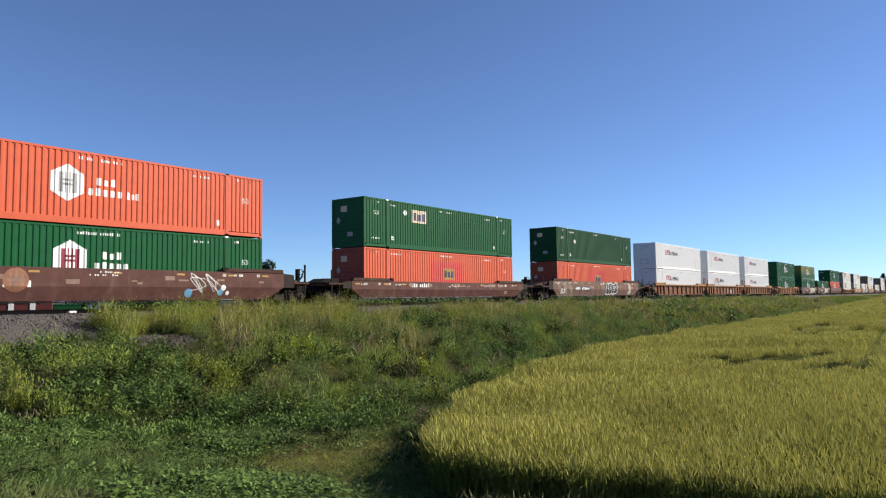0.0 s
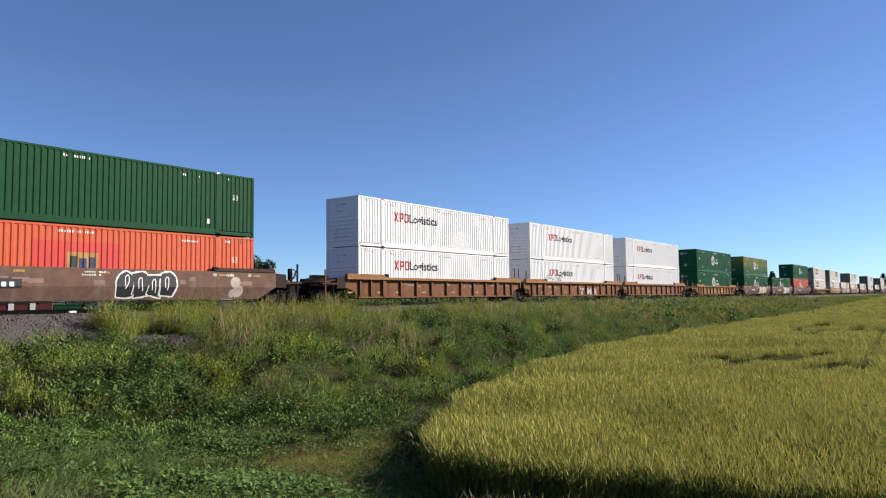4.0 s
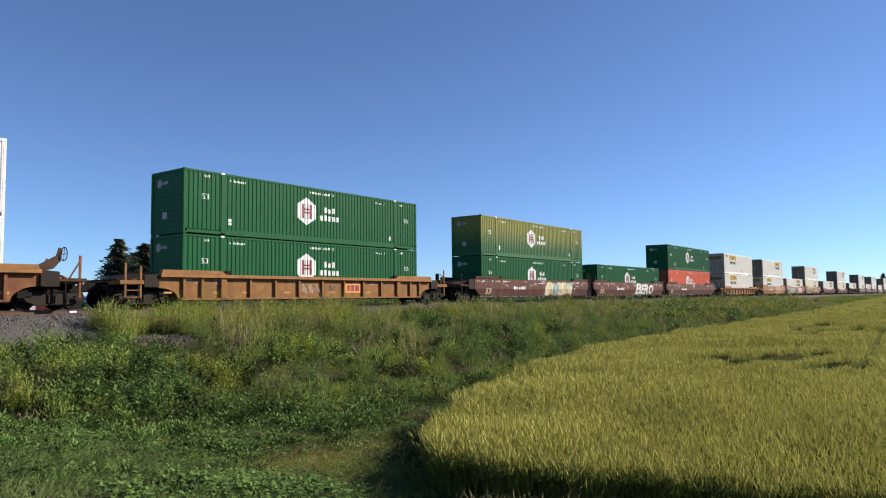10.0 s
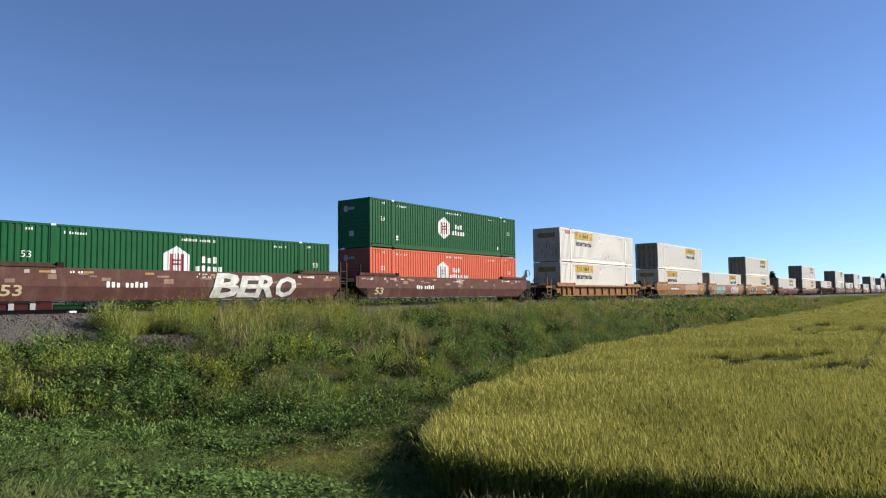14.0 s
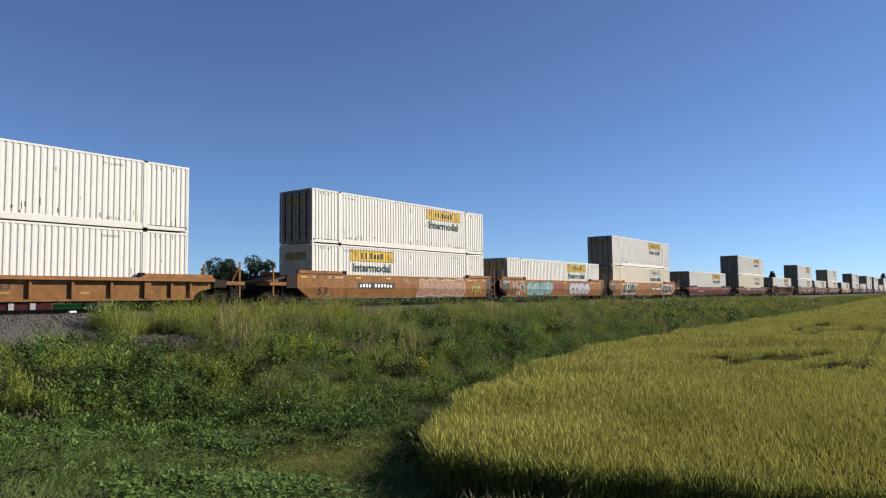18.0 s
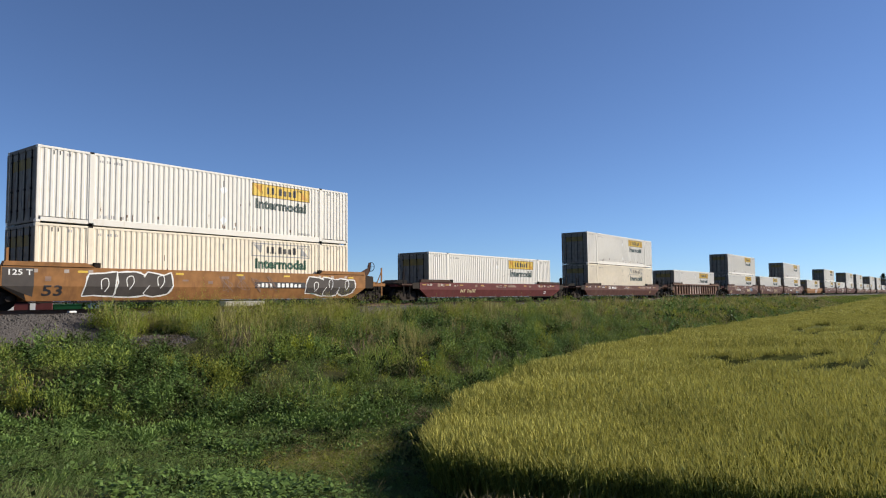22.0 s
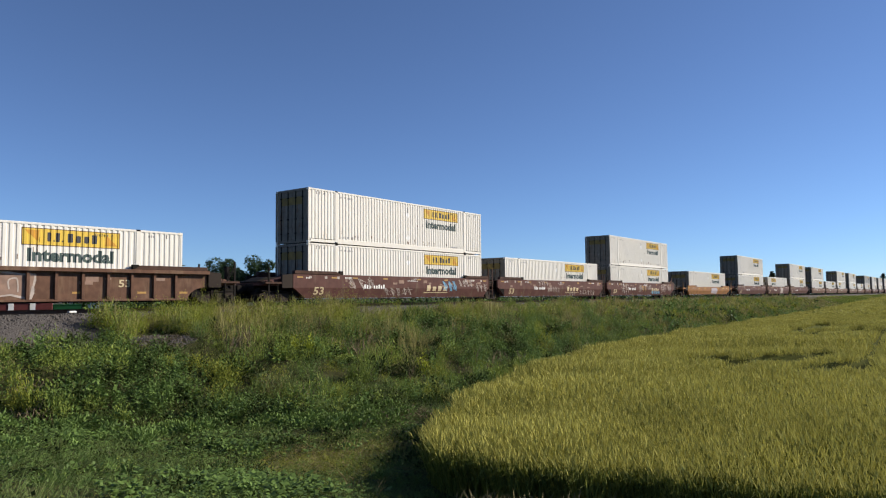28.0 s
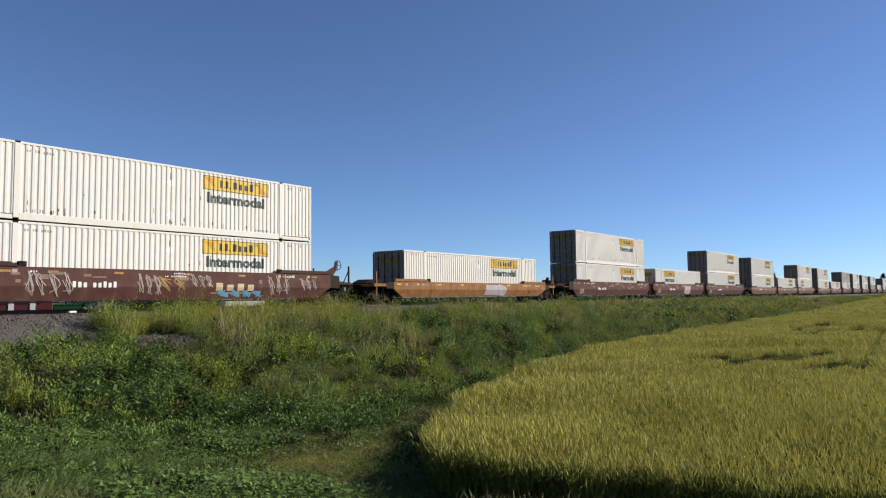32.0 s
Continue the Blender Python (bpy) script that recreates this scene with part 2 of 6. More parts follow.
# ---- building tools ----
class Shape:
    """Collects vertices and faces for one part."""

    def __init__(self):
        self.v, self.f = [], []

    def add(self, verts, faces):
        n = len(self.v)
        self.v += [tuple(p) for p in verts]
        self.f += [tuple(n + k for k in face) for face in faces]
        return self

    def box(self, x0, x1, y0, y1, z0, z1):
        return self.add([(x0, y0, z0), (x1, y0, z0), (x1, y1, z0), (x0, y1, z0), (x0, y0, z1), (x1, y0, z1), (x1, y1, z1), (x0, y1, z1)],
                        [(0, 3, 2, 1), (4, 5, 6, 7), (0, 1, 5, 4), (1, 2, 6, 5), (2, 3, 7, 6), (3, 0, 4, 7)])

    def prism(self, outline, axis, a, b):
        """Extrudes an outline along an axis: axis y takes (x, z) points, axis x takes (y, z), axis z takes (x, y)."""
        place = {"y": lambda p, h: (p[0], h, p[1]), "x": lambda p, h: (h, p[0], p[1]), "z": lambda p, h: (p[0], p[1], h)}[axis]
        n = len(outline)
        return self.add([place(p, a) for p in outline] + [place(p, b) for p in outline],
                        [tuple(range(n - 1, -1, -1)), tuple(range(n, 2 * n))] + [(k, (k + 1) % n, n + (k + 1) % n, n + k) for k in range(n)])

    def rod(self, p, q, r, sides=8, r2=None):
        p, q = Vector(p), Vector(q)
        d = (q - p).normalized()
        u = d.orthogonal().normalized()
        w = d.cross(u)
        r2 = r if r2 is None else r2
        ring = [(math.cos(k * math.tau / sides), math.sin(k * math.tau / sides)) for k in range(sides)]
        return self.add([p + (u * c + w * s) * r for c, s in ring] + [q + (u * c + w * s) * r2 for c, s in ring],
                        [tuple(range(sides - 1, -1, -1)), tuple(range(sides, 2 * sides))] + [(k, (k + 1) % sides, sides + (k + 1) % sides, sides + k) for k in range(sides)])


def mesh_of(name, shape, mat, bevel=0.0, smooth=False):
    me = bpy.data.meshes.new(name)
    me.from_pydata(shape.v, [], shape.f)
    bm = bmesh.new()
    bm.from_mesh(me)
    bmesh.ops.recalc_face_normals(bm, faces=bm.faces)
    if bevel:
        bmesh.ops.bevel(bm, geom=[e for e in bm.edges], offset=bevel, segments=1, affect="EDGES", clamp_overlap=True)
    bm.to_mesh(me)
    bm.free()
    if smooth:
        for poly in me.polygons:
            poly.use_smooth = True
    me.materials.append(mat)
    return me


def part(name, shape, mat, parent=None, label="", bevel=0.0, smooth=False, at=None):
    data = shape if isinstance(shape, bpy.types.Mesh) else mesh_of(name, shape, mat, bevel, smooth)
    ob = new(name, data)
    if parent:
        ob.parent = parent
    if at is not None:
        ob.matrix_basis = at
    return tagged(ob, label)


def quick_mesh(name, verts, faces, mat, size):
    """A large mesh of equal polygons from arrays."""
    me = bpy.data.meshes.new(name)
    me.vertices.add(len(verts))
    me.vertices.foreach_set("co", verts.astype(np.float32).ravel())
    n = len(faces)
    me.loops.add(n * size)
    me.loops.foreach_set("vertex_index", faces.astype(np.int32).ravel())
    me.polygons.add(n)
    me.polygons.foreach_set("loop_start", np.arange(0, n * size, size, dtype=np.int32))
    me.update(calc_edges=True)
    me.materials.append(mat)
    return me


def ramp01(a, b, x):
    t = np.clip((np.asarray(x, float) - a) / (b - a), 0, 1)
    return t * t * (3 - 2 * t)


# ---- ground ----
TRACK_Y = 28.41
FIELD = -2.9


def ground_z(x, y):
    """Height of the ground: field, road ramp, railway bank."""
    x, y = np.asarray(x, float), np.asarray(y, float)
    field = FIELD + 1.4 * ramp01(60, 220, x) + 0.10 * np.sin(x * 0.31 + y * 0.17) * np.sin(y * 0.23) * ramp01(3, 12, x)
    road = -1.32 + 1.15 * ramp01(0, 25, y)
    low = road + (field - road) * ramp01(-1.5, 9.5, x)
    bank = np.interp(y, [14.2, 16.0, 19.5, 22.5, 24.0, 26.4, 26.9, 30.0, 30.5, 33.5, 36.0], [-3.6, -2.75, -1.75, -1.15, -0.93, -0.46, -0.34, -0.34, -0.46, -1.3, -1.5])
    wob = 0.12 * np.sin(x * 0.9 + 1.3 * np.sin(y * 0.6)) * ramp01(15, 18, y) * (1 - ramp01(22, 24.5, y))
    z = np.maximum(low, bank + wob)
    return np.where(y > 36, -1.5, z)


gx = np.unique(np.concatenate([np.linspace(-2500, -60, 14), np.linspace(-60, -12, 17), np.linspace(-12, 70, 124), np.linspace(70, 240, 60), np.linspace(240, 3000, 24)]))
gy = np.unique(np.concatenate([np.linspace(-2500, -60, 14), np.linspace(-60, -10, 12), np.linspace(-10, 40, 84), np.linspace(40, 120, 12), np.linspace(120, 3000, 20)]))
GX, GY = np.meshgrid(gx, gy)
gv = np.stack([GX, GY, ground_z(GX, GY)], -1).reshape(-1, 3)
kk = np.arange(len(gx) * len(gy)).reshape(len(gy), len(gx))
gf = np.stack([kk[:-1, :-1], kk[:-1, 1:], kk[1:, 1:], kk[1:, :-1]], -1).reshape(-1, 4)
ground_mesh = quick_mesh("ground", gv, gf, SOIL, 4)
ground_mesh.polygons.foreach_set("use_smooth", [True] * len(gf))
ground = tagged(new("ground", ground_mesh), "weedy soil of the field and railway bank", "ground", kind="structure")

# ---- railway ----
bx = np.concatenate([np.linspace(-60, 90, 300), np.linspace(91, 900, 160)])
by = np.array([24.6, 25.4, 26.2, 26.7, 27.2, 28.41, 29.6, 30.1, 30.7, 32.2])
bz = np.array([-0.80, -0.50, -0.28, -0.175, -0.17, -0.17, -0.17, -0.175, -0.30, -0.9])
BX, BY = np.meshgrid(bx, by)
BZ = np.repeat(bz[:, None], len(bx), 1) + 0.025 * np.sin(BX * 7.1 + BY * 3) * np.sin(BX * 2.3)
kk = np.arange(len(bx) * len(by)).reshape(len(by), len(bx))
bf = np.stack([kk[:-1, :-1], kk[:-1, 1:], kk[1:, 1:], kk[1:, :-1]], -1).reshape(-1, 4)
ballast = tagged(new("ballast", quick_mesh("ballast", np.stack([BX, BY, BZ], -1).reshape(-1, 3), bf, GRAVEL, 4)), "grey crushed stone ballast under the track", "ballast", kind="structure")
RAIL_PROFILE = [(-0.07, -0.17), (0.07, -0.17), (0.07, -0.155), (0.012, -0.13), (0.012, -0.045), (0.037, -0.03), (0.037, -0.004), (0.03, 0), (-0.03, 0), (-0.037, -0.004), (-0.037, -0.03), (-0.012, -0.045), (-0.012, -0.13), (-0.07, -0.155)]
for side in (-0.7525, 0.7525):
    rail = part("rail", Shape().prism([(TRACK_Y + side + a, b) for a, b in RAIL_PROFILE], "x", -60, 900), RAIL_RUST)
    tagged(rail, "rusty steel running rail on wooden sleepers", "rail", "rails of the track", "structure")


# ---- containers ----
LONG, WIDE, TALL = 16.154, 2.591, 2.896
POST = 6.05
PITCH, GROOVE, DEPTH = 0.232, 0.060, 0.027


def profile_breaks(a, b):
    """Points (x, depth) of the corrugated sheet between two posts."""
    n = max(1, round((b - a) / PITCH))
    step = (b - a) / n
    pts = [(a, 0.0)]
    for k in range(n):
        c = a + (k + 0.5) * step
        pts += [(c - GROOVE / 2 - 0.040, 0.0), (c - GROOVE / 2, DEPTH), (c + GROOVE / 2, DEPTH), (c + GROOVE / 2 + 0.040, 0.0)]
    return pts + [(b, 0.0)]


SPANS = [(-LONG / 2 + 0.10, -POST - 0.10), (-POST + 0.10, POST - 0.10), (POST + 0.10, LONG / 2 - 0.10)]
BREAKS = [profile_breaks(a, b) for a, b in SPANS]
FLAT = [(-LONG / 2, 0.0)] + [p for br in BREAKS for p in br] + [(LONG / 2, 0.0)]
WALL_Y = -WIDE / 2 + 0.014


def panel_mesh(k, mat):
    s = Shape()
    z0, z1 = 0.24, TALL - 0.09
    pts = BREAKS[k]
    s.v = [(x, WALL_Y + d, z) for x, d in pts for z in (z0, z1)]
    s.f = [(2 * j, 2 * j + 2, 2 * j + 3, 2 * j + 1) for j in range(len(pts) - 1)]
    return mesh_of("side_panel", s, mat)


def clip_x(poly, a, b):
    """Cuts a convex polygon of (x, z) points to a strip a..b."""
    for bound, sign in ((a, 1), (b, -1)):
        out = []
        for i in range(len(poly)):
            p, q = poly[i - 1], poly[i]
            dp, dq = (p[0] - bound) * sign, (q[0] - bound) * sign
            if (dp >= 0) != (dq >= 0):
                t = dp / (dp - dq)
                out.append((p[0] + (q[0] - p[0]) * t, p[1] + (q[1] - p[1]) * t))
            if dq >= 0:
                out.append(q)
        poly = out
        if len(poly) < 3:
            return []
    return poly


def drape(polys, lift=0.004):
    """Lays convex polygons of (x, z) on the corrugated side."""
    s = Shape()
    for poly in polys:
        lo, hi = min(p[0] for p in poly), max(p[0] for p in poly)
        for (xa, da), (xb, db) in zip(FLAT, FLAT[1:]):
            if xb <= lo or xa >= hi or xb - xa < 1e-5:
                continue
            cut = clip_x(poly, xa, xb)
            if cut:
                s.add([(x, WALL_Y + da + (db - da) * (x - xa) / (xb - xa) - lift, z) for x, z in cut], [tuple(range(len(cut)))])
    return s


def flat_decal(polys, y):
    s = Shape()
    for poly in polys:
        s.add([(x, y, z) for x, z in poly], [tuple(range(len(poly)))])
    return s


def rect(x, z, w, h):
    return [(x, z), (x + w, z), (x + w, z + h), (x, z + h)]


BAR_HEIGHT = {"h": 1.0, "u": 0.78, "l": 1.0, "o": 0.8, "c": 0.92, "n": 0.78, ".": 0.18}


def glyphs(kinds, x, z, height, width):
    """A row of plain bar shapes of letter size."""
    n = sum(0.45 if k == "." else 1 for k in kinds)
    step = width / n
    out = []
    for k in kinds:
        w = step * (0.45 if k == "." else 1)
        h, e, r = height * BAR_HEIGHT[k], w * 0.62, min(w, height) * 0.08
        out.append([(x + r, z), (x + e - r, z), (x + e, z + r), (x + e, z + h - r), (x + e - r, z + h), (x + r, z + h), (x, z + h - r), (x, z + r)])
        x += w
    return out


def lettered(text, x, z, height, width=None, bold=0.0):
    """Triangles of a word in the built-in font, its lower left corner at (x, z)."""
    cu = bpy.data.curves.new("word", "FONT")
    cu.body, cu.size, cu.resolution_u, cu.offset = text, 1.0, 2, bold
    ob = bpy.data.objects.new("word", cu)
    me = bpy.data.meshes.new_from_object(ob)
    me.calc_loop_triangles()
    co = np.array([v.co[:2] for v in me.vertices])
    lo, hi = co.min(0), co.max(0)
    k = height / (hi[1] - lo[1])
    kx = k if width is None else width / (hi[0] - lo[0])
    co = (co - lo) * (kx, k) + (x, z)
    tris = [[tuple(co[v]) for v in t.vertices] for t in me.loop_triangles]
    bpy.data.objects.remove(ob)
    bpy.data.curves.remove(cu)
    bpy.data.meshes.remove(me)
    return tris


def blocks(widths, x, z, height, gap=0.06, slant=0.0):
    """Plain letter-sized bars in a row; a width below zero leaves a space."""
    out = []
    for w, h in widths:
        if w > 0:
            out.append([(x, z), (x + w, z), (x + w + slant, z + height * h), (x + slant, z + height * h)])
        x += abs(w) + gap
    return out


def small_marks(rng, x, z, n, h=0.09):
    """A row of small unreadable characters as bars."""
    return blocks([(rng.choice((0.045, 0.055, 0.065, -0.06)), rng.choice((0.8, 1.0))) for _ in range(n)], x, z, h, 0.04)


def container_parts(look_of, paint, brand, door_end, seed, end_mat=None):
    """One 53 foot container, its base centre at the origin."""
    rng = random.Random(seed)
    mat = PAINT[paint]
    box = new("shipping_container")
    half, w = LONG / 2, WIDE / 2
    for k in range(3):
        me = panel_mesh(k, mat)
        part("side_panel", me, mat, box)
        part("side_panel", me, mat, box, at=pose(0, 0, 0, 0, 0, 180))
    post = mesh_of("corner_post", Shape().box(-0.05, 0.05, -0.08, 0.08, 0.12, TALL - 0.12), mat, 0.012)
    lift = mesh_of("lifting_post", Shape().box(-0.10, 0.10, -0.03, 0.03, 0.10, TALL - 0.07), mat, 0.01)
    cast = mesh_of("corner_casting", Shape().box(-0.089, 0.089, -0.081, 0.081, 0, 0.118), mat, 0.015)
    dark_cast = mesh_of("lifting_casting", Shape().box(-0.10, 0.10, -0.05, 0.05, 0, 0.115), DECAL["white"] if paint in ("green", "olive", "dark_green") else IRON, 0.012)
    for sx in (-1, 1):
        for sy in (-1, 1):
            part("corner_post", post, mat, box, at=pose(sx * (half - 0.055), sy * (w - 0.085), 0))
            part("lifting_post", lift, mat, box, at=pose(sx * POST, sy * (w - 0.022), 0))
            part("corner_casting", cast, mat, box, at=pose(sx * (half - 0.09), sy * (w - 0.083), 0))
            part("corner_casting", cast, mat, box, at=pose(sx * (half - 0.09), sy * (w - 0.083), TALL - 0.118))
            part("lifting_casting", dark_cast, mat, box, at=pose(sx * POST, sy * (w - 0.052), TALL - 0.112))
    for sy in (-1, 1):
        part("bottom_rail", Shape().box(-POST + 0.1, POST - 0.1, sy * w - 0.05, sy * w + 0.05, 0.03, 0.29), mat, box, bevel=0.012, at=pose(0, -sy * 0.052, 0))
        part("bottom_rail", Shape().box(-half + 0.17, -POST - 0.1, sy * w - 0.04, sy * w + 0.04, 0.05, 0.21), mat, box, bevel=0.012, at=pose(0, -sy * 0.045, 0))
        part("bottom_rail", Shape().box(POST + 0.1, half - 0.17, sy * w - 0.04, sy * w + 0.04, 0.05, 0.21), mat, box, bevel=0.012, at=pose(0, -sy * 0.045, 0))
        part("top_rail", Shape().box(-half + 0.17, half - 0.17, sy * w - 0.035, sy * w + 0.035, TALL - 0.10, TALL - 0.015), mat, box, bevel=0.01, at=pose(0, -sy * 0.04, 0))
    part("roof", Shape().box(-half + 0.02, half - 0.02, -w + 0.02, w - 0.02, TALL - 0.05, TALL - 0.008), mat, box)
    part("underframe", Shape().box(-half + 0.05, half - 0.05, -w + 0.06, w - 0.06, 0.06, 0.16), IRON, box)
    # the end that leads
    # orange, worn white and door ends: dirt and shade mixed into the paint
    em = PAINT["grimy"] if door_end else PAINT["grimy_shaded_white"] if paint == "worn_white" else PAINT["orange_end"] if paint == "orange" else mat
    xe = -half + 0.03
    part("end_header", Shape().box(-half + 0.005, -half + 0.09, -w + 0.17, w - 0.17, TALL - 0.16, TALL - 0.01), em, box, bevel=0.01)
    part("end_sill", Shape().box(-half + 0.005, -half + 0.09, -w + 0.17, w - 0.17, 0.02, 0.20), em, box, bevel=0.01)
    # thin plates over the end posts, added to carry the same darker colour
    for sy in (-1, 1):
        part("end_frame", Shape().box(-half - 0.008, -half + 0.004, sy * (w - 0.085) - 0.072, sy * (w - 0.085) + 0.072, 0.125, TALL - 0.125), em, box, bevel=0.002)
    if door_end:
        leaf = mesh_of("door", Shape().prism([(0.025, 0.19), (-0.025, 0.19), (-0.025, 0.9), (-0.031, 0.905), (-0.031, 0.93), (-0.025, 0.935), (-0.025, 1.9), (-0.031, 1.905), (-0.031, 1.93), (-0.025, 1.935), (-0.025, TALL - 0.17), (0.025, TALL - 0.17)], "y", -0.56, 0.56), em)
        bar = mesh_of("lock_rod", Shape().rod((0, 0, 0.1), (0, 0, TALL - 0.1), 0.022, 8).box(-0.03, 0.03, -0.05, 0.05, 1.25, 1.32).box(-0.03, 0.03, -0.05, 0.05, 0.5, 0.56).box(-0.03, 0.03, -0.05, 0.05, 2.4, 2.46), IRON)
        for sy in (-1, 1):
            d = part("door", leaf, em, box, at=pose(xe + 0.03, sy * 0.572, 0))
            for off in (-0.27, 0.27):
                part("lock_rod", bar, IRON, d, at=pose(-0.05, off, 0))
    else:
        outline = [(xe + 0.03, 0.15), (xe, 0.15)]
        for z in (0.35, 0.58, 0.81, 1.04, 1.27, 1.50, 1.73):
            outline += [(xe, z), (xe - 0.02, z + 0.01), (xe - 0.02, z + 0.09), (xe, z + 0.10)]
        outline += [(xe, TALL - 0.12), (xe + 0.03, TALL - 0.12)]
        s = Shape().prism(outline, "y", -w + 0.12, w - 0.12)
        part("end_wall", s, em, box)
    part("end_wall", Shape().box(half - 0.06, half - 0.03, -w + 0.12, w - 0.12, 0.1, TALL - 0.1), mat, box)

    def mark(name, polys, color, label="", lift=0.004, many=False):
        ob = part(name, drape(polys, lift), DECAL[color], box, label)
        if many:
            tagged(ob, kind="stuff")

    def end_mark(polys, color):
        m = Shape()
        for poly in polys:
            m.add([(-half + 0.004 if not door_end else xe - 0.002, y, z) for y, z in poly], [tuple(range(len(poly)))])
        tagged(part("end_marking", m, DECAL[color], box), kind="stuff")

    ink = "white" if paint in ("green", "olive", "dark_green", "orange") else "grey"
    mark("serial_marking", small_marks(rng, -5.75, 2.54, 10, 0.10), ink, many=True)
    mark("serial_marking", small_marks(rng, 4.25, 2.52, 9, 0.10), ink, many=True)
    mark("size_marking", small_marks(rng, -7.0, 2.60, 3, 0.11), ink, many=True)
    mark("size_marking", small_marks(rng, 6.5, 2.60, 3, 0.11), ink, many=True)
    mark("hook_marking", [rect(x, TALL - 0.3, 0.05, 0.16) for x in (-7.5, -7.28, 7.3)], "black", many=True)
    if brand == "hexagon":
        c, z = -0.95 if paint != "orange" else -1.11, 1.60
        hexa = [(c + 0.72 * math.sin(k * math.tau / 6), z + 0.72 * math.cos(k * math.tau / 6)) for k in range(6)]
        mark("logo", [hexa], "white", "white hexagon")
        bars = [rect(c - 0.33, z - 0.38, 0.16, 0.76), rect(c - 0.09, z - 0.40, 0.05, 0.8), rect(c + 0.06, z - 0.40, 0.05, 0.8), rect(c + 0.19, z - 0.38, 0.16, 0.76), rect(c - 0.17, z - 0.11, 0.36, 0.08), rect(c - 0.17, z + 0.06, 0.36, 0.08)]
        mark("logo_bar", bars, "dark_red" if paint != "orange" else "grey", lift=0.007, many=True)
        mark("brand_marking", glyphs("hul", 0.30 if paint != "orange" else 0.0, z + 0.02, 0.30, 0.86), "white", many=True)
        mark("brand_marking", glyphs("ocoun", 0.0 if paint != "orange" else -0.32, z - 0.40, 0.34, 1.46) + (glyphs("lnc", 1.25, z - 0.42, 0.30, 0.55) if paint == "orange" else []), "white", many=True)
        mark("slogan_marking", small_marks(rng, -0.7, 2.56, 18, 0.12), "white", many=True)
        mark("length_marking", lettered("53", -7.15, 1.60, 0.24, 0.36), "white", many=True)
        mark("length_marking", lettered("53", 6.9, 1.60, 0.24, 0.36), "white", many=True)
        mark("size_marking", [rect(-5.75, 0.52, 0.2, 0.1), rect(-5.75, 0.66, 0.2, 0.14), rect(5.5, 0.45, 0.16, 0.24)], "white", many=True)
        end_mark([[(0.62 + 0.2 * math.cos(k * math.tau / 8), 2.35 + 0.2 * math.sin(k * math.tau / 8)) for k in range(8)]] + blocks([(0.12, 1), (0.12, 1), (0.12, 1)], -0.05, 2.28, 0.14, 0.04), "grey")
        end_mark([rect(0.0, 0.72, 0.36, 0.3)], "grey")
    elif brand in ("square", "plain_green"):
        if brand == "square":
            x, z, wd, ht = (-3.74, 1.70, 1.43, 0.80) if paint != "orange" else (-0.56, 1.14, 1.19, 0.72)
            if paint == "orange":
                mark("repainted_patch", [rect(-1.80, 0.92, 3.36, 1.35)], "fresh_red", "fresher red paint patch", lift=0.003)
            mark("logo", [rect(x, z, wd, ht)], "beige" if paint != "orange" else "faded_yellow", "faded square panel", lift=0.006)
            kx, kz = wd / 1.25, ht / 0.82
            mark("logo_bar", [rect(x + a * kx, z + b * kz, p * kx, q * kz) for a, b, p, q in ((0.12, 0.15, 0.26, 0.5),)], "black", lift=0.009, many=True)
            mark("logo_bar", [rect(x + a * kx, z + b * kz, p * kx, q * kz) for a, b, p, q in ((0.46, 0.14, 0.32, 0.42), (0.88, 0.14, 0.24, 0.48))], "navy", lift=0.009, many=True)
        if paint != "orange":
            dc = -4.4 if brand == "square" else -4.68
            mark("placard", [[(dc, 2.05 if brand == "square" else 1.6), (dc + 0.21, 2.24 if brand == "square" else 1.82), (dc, 2.43 if brand == "square" else 2.04), (dc - 0.21, 2.24 if brand == "square" else 1.82)]], "white", "white diamond placard")
            mark("length_marking", lettered("53", -7.22, 1.93, 0.22, 0.4), "white", many=True)
            mark("size_marking", small_marks(rng, -7.5, 0.5, 8, 0.1), "white", many=True)
        mark("slogan_marking", small_marks(rng, -0.9, 2.6, 14, 0.10), "white", many=True)
        mark("length_marking", lettered("53", 6.85, 1.7, 0.24, 0.3), "white", many=True)
        mark("size_marking", [rect(-5.7, 0.5, 0.24, 0.1), rect(-5.7, 0.62, 0.2, 0.12), rect(5.5, 0.5, 0.16, 0.22)], "white", many=True)
        end_mark([rect(0.05, 2.1, 0.5, 0.34)], "beige")
        end_mark([[(0.75, 1.4), (0.93, 1.62), (0.75, 1.84), (0.57, 1.62)], rect(-0.4, 0.65, 0.42, 0.24)], "grey")
    elif brand == "red_black":
        z, xx, kx = 1.64, -5.0, 1.40 / 1.60
        h = 0.55
        logo = [[(0, 0), (0.16, 0), (0.5, h), (0.34, h)], [(0.34, 0), (0.5, 0), (0.16, h), (0, h)],
                rect(0.6, 0, 0.13, h), rect(0.73, h - 0.12, 0.26, 0.12), rect(0.73, 0.18, 0.26, 0.11), rect(0.9, 0.2, 0.12, h - 0.22),
                rect(1.1, 0.05, 0.13, h - 0.1), rect(1.16, 0, 0.38, 0.11), rect(1.16, h - 0.11, 0.38, 0.11), rect(1.47, 0.05, 0.13, h - 0.1)]
        mark("logo", [[(xx + a * kx, z + b) for a, b in poly] for poly in logo], "red", "red letter shapes")
        mark("word_marking", lettered("Logistics", xx + 1.44, z - 0.15, 0.70, 2.84, 0.03), "black")
        mark("slogan_marking", small_marks(rng, -0.6, 2.56, 14, 0.08), "grey", many=True)
